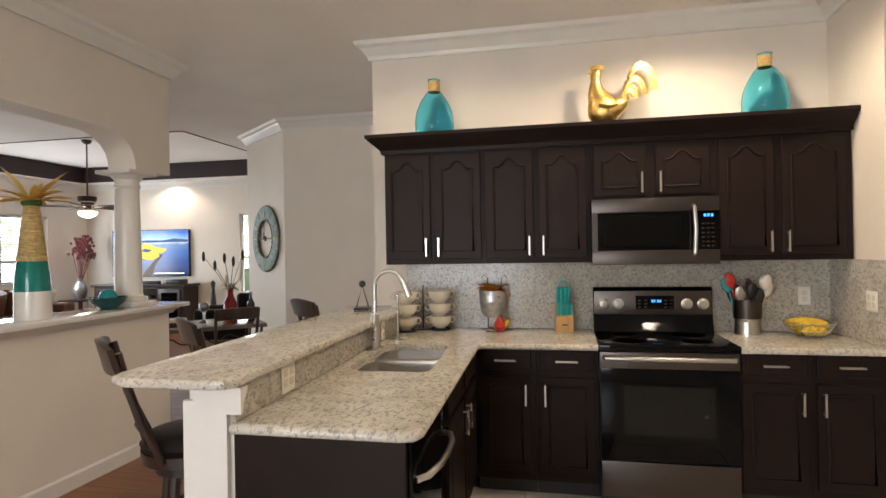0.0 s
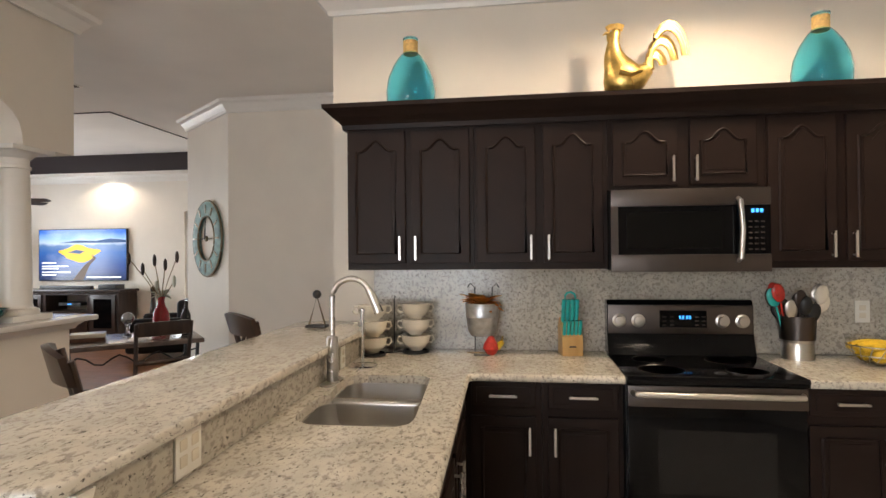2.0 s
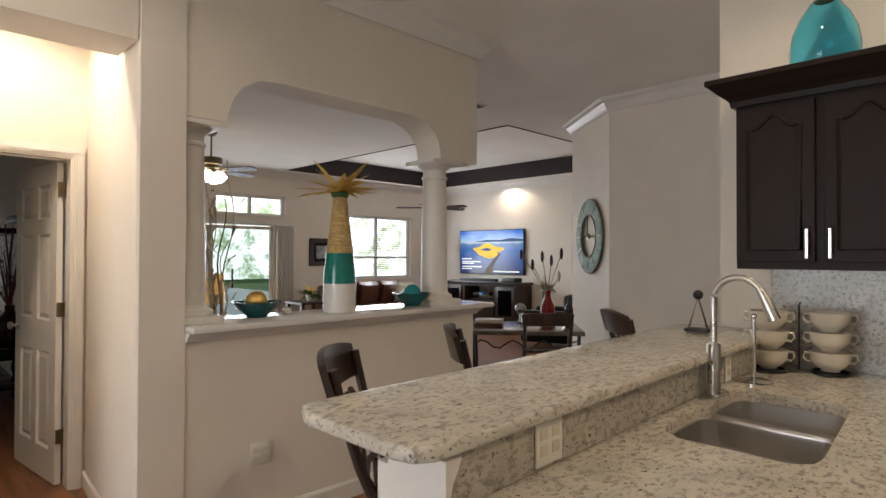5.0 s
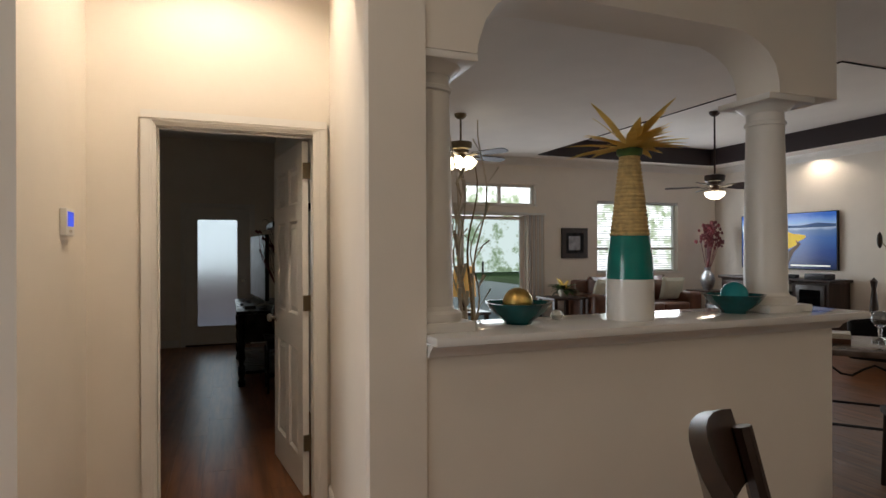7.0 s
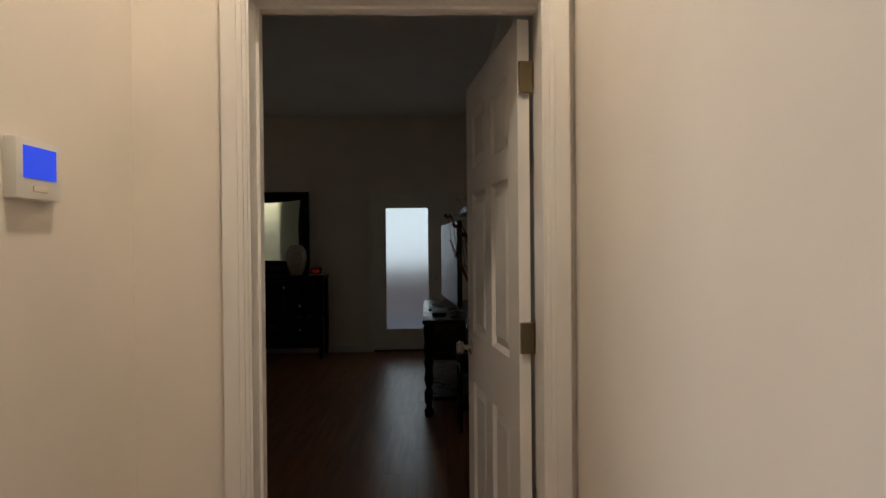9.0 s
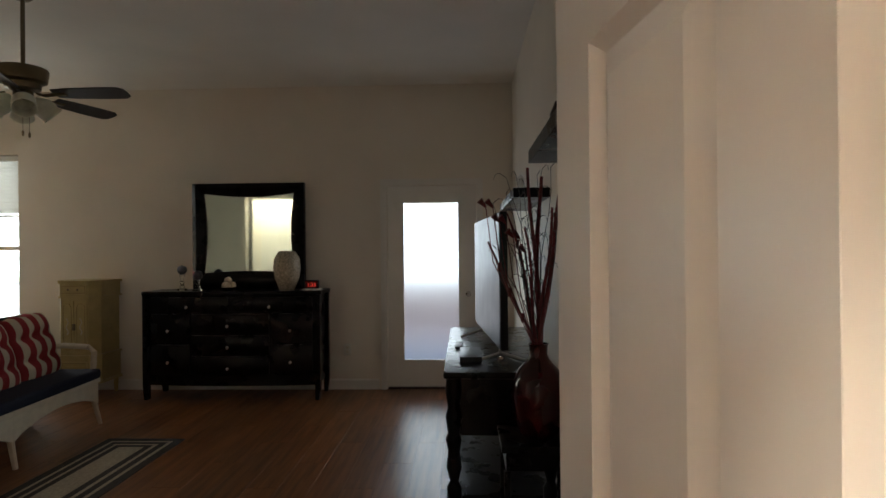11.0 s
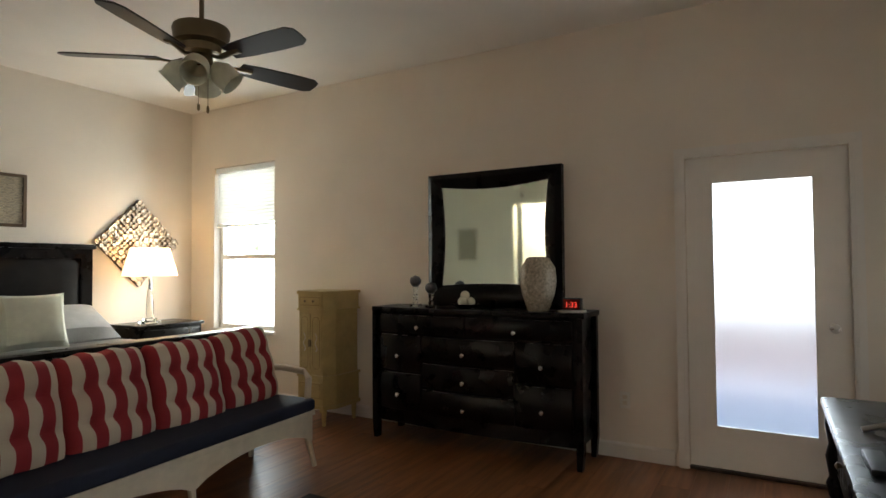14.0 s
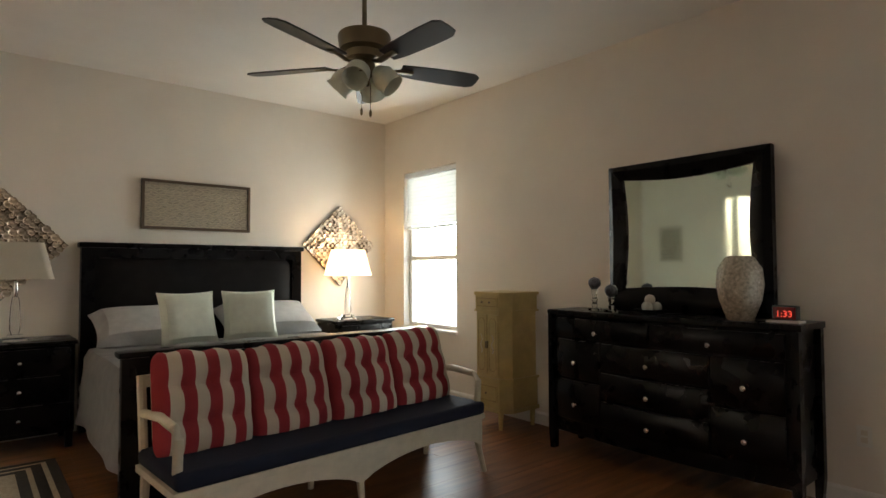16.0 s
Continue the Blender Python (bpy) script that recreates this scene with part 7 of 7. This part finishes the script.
for x0, x1 in ((-1.0, -0.5), (0.5, 1.0)):
    d = part("door", box(x0, -0.275, 0.13, x1, -0.25, 0.80, bevel=0.006), DARKWOOD, ts)
    part("door_glass", box(x0 + 0.07, -0.278, 0.2, x1 - 0.07, -0.272, 0.73), BLACKGLASS, d, smooth=False)
part("drawer", box(-0.44, -0.275, 0.13, 0.44, -0.25, 0.46, bevel=0.006), DARKWOOD, ts)
single("cable_box", box(-7.75, 10.9, 0.60, -7.3, 11.2, 0.66), BLACKPLASTIC, "black cable box inside the console", "set-top box")
part("display", box(-0.02, -0.203, 0.62, 0.06, -0.2, 0.64), DIGIT, ts, smooth=False)
single("sound_bar", box(-8.2, 10.95, 0.90, -7.15, 11.05, 0.965, bevel=0.01), BLACKPLASTIC, "black sound bar on the console", "speaker")
single("game_box", box(-6.95, 10.9, 0.90, -6.6, 11.15, 0.99, bevel=0.01), BLACKPLASTIC, "black media box on the console", "electronics")

# sofa under the window
so = thing("sofa", "brown leather sofa under the window", "sofa", (-8.55, 8.75, 0))
part("base", box(-0.42, -1.10, 0.06, 0.45, 1.10, 0.30, bevel=0.03), LEATHER, so)
for i in range(3):
    y0 = -0.84 + 0.56 * i
    part("seat_cushion", box(-0.30, y0, 0.30, 0.48, y0 + 0.55, 0.47, bevel=0.05, seg=3), LEATHER, so)
    b = part("back_cushion", cushion(0.56, 0.30, 0.50, 10, 0.3), LEATHER, so)
    b.matrix_basis = pose(-0.24, y0 + 0.275, 0.68, 0, 0, 90) @ pose(0, 0, 0, 12, 0, 0)
part("back", box(-0.48, -1.05, 0.06, -0.28, 1.05, 0.86, bevel=0.06, seg=3), LEATHER, so)
for y in (-1.0, 1.0):
    part("arm", box(-0.42, y - 0.14, 0.06, 0.44, y + 0.14, 0.64, bevel=0.08, seg=4), LEATHER, so)
for y, r in ((7.98, 20), (9.5, -15)):
    single("sofa_pillow", cushion(0.44, 0.16, 0.44, 10, 0.4), PILLOWW, "cream pillow on the sofa", "pillow", group="sofa pillows").matrix_basis = pose(-8.45, y, 0.69, 0, 0, 90 + r) @ pose(0, 0, 0, 18, 0, 0)

pf = thing("picture_frame", "dark square framed picture with a pale mat", "picture", (EXT, 7.97, 1.52), 90)
part("frame", wall_y(-0.04, -0.004, -0.28, 0.28, 0.28, [(-0.19, 0.19, -0.19, 0.19)], -0.28), DARKWOOD, pf, smooth=False)
part("picture", box(-0.2, -0.02, -0.2, 0.2, -0.006, 0.2), mat("grey_print", (0.35, 0.36, 0.40), 0.3, vary=0.5, scale=9), pf, smooth=False)
part("inner_frame", wall_y(-0.03, -0.02, -0.19, 0.19, 0.19, [(-0.13, 0.13, -0.13, 0.13)], -0.19), BLACKWOOD, pf, smooth=False)

fl = ceiling_fan((-6.40, 8.40, H + 0.305), "dark ceiling fan with a lit glass bowl", 0.90, 10, BLADE, DARKWOOD, FROSTSHADE, True, True)
fl2 = ceiling_fan((-6.55, 4.56, H), "dark ceiling fan with lit glass shades", 0.34, 30, BLADE, BRONZE, BULB, True, False)
data = bpy.data.lights.new("fan_lamp", "POINT")
data.energy, data.color, data.shadow_soft_size = 14, WARM, 0.1
fan_lamp = new("fan_lamp", data)
fan_lamp.location = (-6.40, 8.40, 1.98)

# corner vase of red flowers on a side table
st = thing("side_table", "small dark side table in the corner", "side table", (-8.85, 10.75, 0))
part("top", box(-0.28, -0.28, 0.57, 0.28, 0.28, 0.60, bevel=0.006), DARKWOOD, st)
for x in (-0.24, 0.24):
    for y in (-0.24, 0.24):
        part("leg", box(x - 0.025, y - 0.025, 0, x + 0.025, y + 0.025, 0.57), DARKWOOD, st, smooth=False)
cv = thing("corner_vase", "silver vase of dark red dried flowers", "vase", (-8.85, 10.75, 0.60))
part("vase", lathe([(0.0001, 0), (0.07, 0), (0.10, 0.06), (0.14, 0.18), (0.11, 0.30), (0.05, 0.38), (0.065, 0.44), (0.06, 0.44)], 28), GALV, cv)
random.seed(8)
for k in range(16):
    a, s, t_ = random.uniform(0, 6.28), random.uniform(0.05, 0.30), random.uniform(0.95, 1.28)
    p = Vector((s * math.cos(a), s * math.sin(a), t_))
    br = part("stem", tube([(0, 0, 0.3), p * 0.5 + Vector((0, 0, 0.12)), p], 0.006, 5), REDST, cv)
    bm = bmesh.new()
    for j in range(9):
        q = p + Vector((random.uniform(-0.07, 0.07), random.uniform(-0.07, 0.07), random.uniform(-0.16, 0.06)))
        bmesh.ops.create_icosphere(bm, subdivisions=1, radius=random.uniform(0.018, 0.034), matrix=Matrix.Translation(q) @ Matrix.Diagonal((1, 1, 1.4, 1)))
    part("blossom", bm, REDST, br)

# table with a plant and a table with a lamp, by the slider
et = thing("end_table", "dark round-legged end table beside the sofa", "side table", (-8.6, 7.25, 0))
part("top", box(-0.30, -0.32, 0.56, 0.30, 0.32, 0.60, bevel=0.008), DARKWOOD, et)
part("shelf", box(-0.26, -0.28, 0.18, 0.26, 0.28, 0.21), DARKWOOD, et, smooth=False)
for x in (-0.25, 0.25):
    for y in (-0.27, 0.27):
        part("leg", box(x - 0.03, y - 0.03, 0, x + 0.03, y + 0.03, 0.56), DARKWOOD, et, smooth=False)
po = thing("potted_plant", "leafy green plant in a pale pot", "plant", (-8.6, 7.3, 0.60))
part("pot", lathe([(0.06, 0), (0.08, 0.02), (0.10, 0.12), (0.095, 0.12), (0.05, 0.03)], 24), CREAM, po)
petals(34, 0.28, 0.09, 0.22, 0.16, 0.10, GREEN, 31, po, "foliage")
petals(10, 0.14, 0.07, 0.22, 0.05, 0.12, PETAL, 32, po, "flowers")
lt = thing("lamp_table", "dark lamp table near the sliding door", "side table", (-7.5, 5.0, 0))
part("top", box(-0.28, -0.28, 0.52, 0.28, 0.28, 0.56, bevel=0.006), DARKWOOD, lt)
for x in (-0.23, 0.23):
    for y in (-0.23, 0.23):
        part("leg", box(x - 0.025, y - 0.025, 0, x + 0.025, y + 0.025, 0.52), DARKWOOD, lt, smooth=False)
sl = thing("shade_lamp", "small table lamp with a golden fabric shade", "table lamp", (-7.5, 5.0, 0.56))
part("base", lathe([(0.09, 0), (0.09, 0.02), (0.025, 0.05), (0.04, 0.14), (0.015, 0.24)], 24), BRONZE, sl)
part("shade", lathe([(0.16, 0.20), (0.163, 0.20), (0.148, 0.62), (0.145, 0.62)], 32), glow("golden_shade", (0.75, 0.46, 0.15), 0.45), sl, "golden fabric shade")
for y in (4.6, 5.9):
    c = thing("patio_chair", "dark patio armchair beyond the glass door", "chair", (-11.2, y, -0.03), -10, group="patio chairs")
    part("seat", box(-0.28, -0.28, 0.38, 0.28, 0.28, 0.46, bevel=0.03), BLACKPLASTIC, c)
    part("back", box(-0.30, -0.28, 0.46, -0.22, 0.28, 0.95, bevel=0.02), BLACKPLASTIC, c)
    for q in (-0.27, 0.27):
        part("arm", box(-0.28, q - 0.03, 0.62, 0.28, q + 0.03, 0.66, bevel=0.01), BLACKPLASTIC, c)
        for x in (-0.25, 0.25):
            part("leg", box(x - 0.02, q - 0.02, 0, x + 0.02, q + 0.02, 0.62), BLACKPLASTIC, c, smooth=False)

# twig arrangement behind the ledge
tw = thing("twig_vase", "floor vase of pale curly twigs behind the half wall", "vase", (-2.68, 3.0, 0))
part("vase", lathe([(0.0001, 0), (0.12, 0), (0.16, 0.25), (0.14, 0.55), (0.07, 0.75), (0.09, 0.82), (0.08, 0.82)], 28), CREAM, tw)
random.seed(17)
for k in range(8):
    a = random.uniform(0, 6.28)
    s = random.uniform(0.04, 0.13)
    pts = [(0, 0, 0.6)]
    for i in range(1, 19):
        u = i / 18
        pts.append((s * u * math.cos(a) + 0.03 * u * math.sin(13 * u + k), s * u * math.sin(a) + 0.03 * u * math.cos(12 * u + 2 * k), 0.6 + u * (0.95 + 0.5 * (k % 3) / 2)))
    stem = part("twig", tube(pts, 0.011 if k == 1 else 0.007, 5, r2=0.003), TWIG if k == 1 else PALETWIG, tw)
    if k != 1:
        for j in range(8, 18, 2):
            p = Vector(pts[j])
            d = Vector((random.uniform(-0.05, 0.05), random.uniform(-0.06, 0.06), random.uniform(0.05, 0.11)))
            part("leaf", tube([p, p + d * 0.35, p + d * 0.7, p + d], 0.004, 5, r2=0.012, flat=0.3), PALETWIG, stem)

# dining corner
ta = thing("dining_table", "dark wooden table on a black iron frame", "table", (-2.75, 6.15, 0), 40)
part("tabletop", box(-0.55, -0.40, 0.71, 0.55, 0.40, 0.75, bevel=0.008), mat("table_stone", (0.16, 0.12, 0.10), 0.2, vary=0.3, scale=12), ta)
for x in (-0.5, 0.5):
    for y in (-0.35, 0.35):
        part("leg", tube([(x, y, 0.71), (x * 0.96, y * 0.96, 0.35), (x, y, 0)], 0.016, 8), BLACKPLASTIC, ta)
part("stretcher", tube([(-0.48, -0.34, 0.25), (0.48, -0.34, 0.25)], 0.010, 6, tube([(-0.48, 0.34, 0.25), (0.48, 0.34, 0.25)], 0.010, 6)), BLACKPLASTIC, ta)
part("iron_scroll", tube([(-0.48 + 0.06 * k, -0.36, 0.62 + 0.04 * math.sin(k * 1.3)) for k in range(17)], 0.008, 6), BLACKPLASTIC, ta)
rd = thing("red_vase", "red glass vase of pussy willow on the table", "vase", (-2.62, 6.38, 0.75))
part("vase", lathe([(0.0001, 0), (0.075, 0), (0.085, 0.05), (0.07, 0.2), (0.035, 0.28), (0.03, 0.33), (0.04, 0.36), (0.03, 0.36)], 28), mat("red_glazed_glass", (0.30, 0.012, 0.02), 0.1), rd)
random.seed(2)
for k, (dx, dz) in enumerate(((-0.26, 0.72), (-0.14, 0.62), (-0.04, 0.70), (0.05, 0.66), (0.15, 0.73), (0.10, 0.5), (-0.1, 0.45))):
    st_ = part("stem", tube([(0, 0, 0.3), (dx * 0.4, 0.02 * k - 0.06, 0.3 + (dz - 0.3) * 0.5), (dx, 0.03 * k - 0.1, dz)], 0.004, 5), TWIG, rd)
    bm = bmesh.new()
    bmesh.ops.create_icosphere(bm, subdivisions=2, radius=1, matrix=Matrix.Translation((dx, 0.03 * k - 0.1, dz)) @ Matrix.Diagonal((0.018, 0.018, 0.06, 1)))
    part("catkin", bm, DARKWOOD if k < 5 else PILLOWW, st_)
petals(16, 0.12, 0.05, 0.12, 0.06, 0.36, PILLOWW, 41, rd, "white_blossom")
gb = thing("gazing_ball", "clear glass candle stand with a glass ball", "ornament", (-2.83, 6.2, 0.75))
part("stand", lathe([(0.05, 0), (0.05, 0.012), (0.012, 0.03), (0.012, 0.10), (0.035, 0.12)], 20), CLEAR, gb)
bmk = bmesh.new()
bmesh.ops.create_uvsphere(bmk, u_segments=20, v_segments=12, radius=0.055, matrix=Matrix.Translation((0, 0, 0.17)))
part("ball", bmk, mat("smoke_ball", (0.45, 0.47, 0.5), 0.06, 0.8), gb)
for i, m_ in enumerate((LEATHER, CREAM)):
    single("book", box(-0.14 + 0.01 * i, -0.1, 0.035 * i, 0.14, 0.1, 0.033 + 0.035 * i, bevel=0.003), m_, "closed book lying on the table", "book", (-3.02, 5.93, 0.75), 35)
single("bottle", lathe([(0.0001, 0), (0.04, 0), (0.042, 0.02), (0.042, 0.19), (0.015, 0.25), (0.015, 0.32), (0.0001, 0.32)], 22), mat("dark_bottle", (0.012, 0.01, 0.01), 0.08), "dark glass bottle on the table", "bottle", (-2.38, 6.40, 0.75))


def dining_chair(at, rz):
    c = thing("dining_chair", "dark dining chair with a curved slat back", "chair", at, rz, group="dining chairs")
    part("seat", box(-0.21, -0.21, 0.43, 0.21, 0.21, 0.48, bevel=0.015), DLEATHER, c)
    for x in (-0.18, 0.18):
        for y in (-0.18, 0.18):
            part("leg", tube([(x, y, 0.43), (x * 1.08, y * 1.08, 0)], 0.018, 8, r2=0.014), DARKWOOD, c)
    for y in (-0.19, 0.19):
        part("back_post", tube([(-0.19, y, 0.45), (-0.22, y, 0.7), (-0.27, y * 1.04, 0.98)], 0.016, 8), DARKWOOD, c)
    for z, h in ((0.88, 0.11), (0.68, 0.04)):
        part("slat", tube([(-0.20 - 0.1 * (z - 0.5) - 0.03 * (1 - (y / 0.2) ** 2), y, z) for y in (-0.2, -0.13, -0.06, 0, 0.06, 0.13, 0.2)], h / 2, 8, flat=1.0) if h < 0.05 else box(-0.275, -0.2, z, -0.25, 0.2, z + h, bevel=0.01), DARKWOOD, c)
    return c


dc = dining_chair((-2.15, 5.6, 0), 140)
copy_thing(dc, pose(-3.3, 5.55, 0, 0, 0, 60))
gs = thing("guitar_stand", "slender dark carved figure by the console", "statue", (-5.85, 10.9, 0))
part("body", lathe([(0.14, 0), (0.13, 0.03), (0.04, 0.08), (0.07, 0.35), (0.05, 0.6), (0.03, 0.8), (0.05, 0.92), (0.0001, 0.98)], 18), DARKWOOD, gs)
ac = thing("armchair", "dark leather armchair near the narrow window", "armchair", (-4.6, 9.4, 0), 200)
part("seat", box(-0.4, -0.4, 0.1, 0.4, 0.4, 0.45, bevel=0.06, seg=3), DLEATHER, ac)
part("back", box(-0.46, -0.42, 0.1, -0.24, 0.42, 0.85, bevel=0.08, seg=3), DLEATHER, ac)
for y in (-0.42, 0.42):
    part("arm", box(-0.4, y - 0.1, 0.1, 0.42, y + 0.1, 0.6, bevel=0.07, seg=3), DLEATHER, ac)
va_ = thing("ceiling_vent", "small white slotted ceiling vent", "vent", (-3.4, 6.0, H))
part("frame", wall_y(-0.1, 0.1, -0.2, 0.2, 0.0, (), -0.008), TRIM, va_, smooth=False)
for k in range(7):
    part("slat", box(-0.18, -0.08 + 0.025 * k, -0.014, 0.18, -0.07 + 0.025 * k, -0.008), DSTEEL, va_, smooth=False)

# ---- floors ----
setting("floor", box(EXT - 0.18, -3.92, -0.06, 4.72, 11.55, -0.014), GROUT, "floor slab under the boards", "floor")
wood_floor = setting("floor_bedroom", box(EXT, -3.74, -0.014, -3.40, 2.60, -0.010), DARKWOOD, "glossy reddish laminate bedroom floor", "floor")


def plank_mesh(length, width):
    bm = box(0.0004, 0.0004, -0.010, length - 0.0004, width - 0.0004, 0.0)
    top = [e for e in bm.edges if all(v.co.z > -0.001 for v in e.verts)]
    bmesh.ops.bevel(bm, geom=top, offset=0.0006, segments=1, affect="EDGES")
    return mesh_of("plank", bm, FLOOR)


full = plank_mesh(1.2, 0.19)
row = 0
y = -3.74
while y < 2.58:
    x = EXT + [0, -0.4, -0.8][row % 3]
    while x < -3.45:
        a, b = max(x, EXT), min(x + 1.2, -3.40)
        if b - a > 0.02:
            me = full if b - a > 1.199 else plank_mesh(b - a, 0.19)
            o = new("plank", me)
            o.parent = wood_floor
            o.location = (a, y, 0)
        x += 1.2
    y += 0.19
    row += 1
bm = bmesh.new()
row = 0
y = -2.5
while y < 11.4:
    x0 = -3.40 if y < 2.58 else EXT
    x1 = -0.12 if y < 4.6 else -0.30
    x = x0 + [0, -0.4, -0.8][row % 3]
    while x < x1:
        a, b = max(x, x0), min(x + 1.2, x1)
        if b - a > 0.02:
            bx(bm, a + 0.001, y + 0.001, -0.010, b - 0.001, y + 0.189, 0.0)
        x += 1.2
    y += 0.19
    row += 1
living_floor = setting("floor_living", box(EXT, 2.6, -0.014, -0.2, 11.4, -0.011), DARKWOOD, "glossy reddish laminate floor of hall and living room", "floor")
tagged(part("planks", bm, FLOOR, living_floor, smooth=False), kind="stuff")
tiles = setting("floor_kitchen", box(-0.12, -2.5, -0.014, 4.6, 4.71, -0.009), GROUT, "pale square-tiled kitchen floor", "floor")
me = mesh_of("tile", box(0.003, 0.003, -0.009, 0.447, 0.447, 0.0, bevel=0.002, seg=1), TILE)
for i in range(11):
    for j in range(16):
        x, y = -0.12 + 0.45 * i, -2.5 + 0.45 * j
        if x < 4.2 and y < 4.3:
            o = new("tile", me)
            o.parent = tiles
            o.location = (x, y, 0)
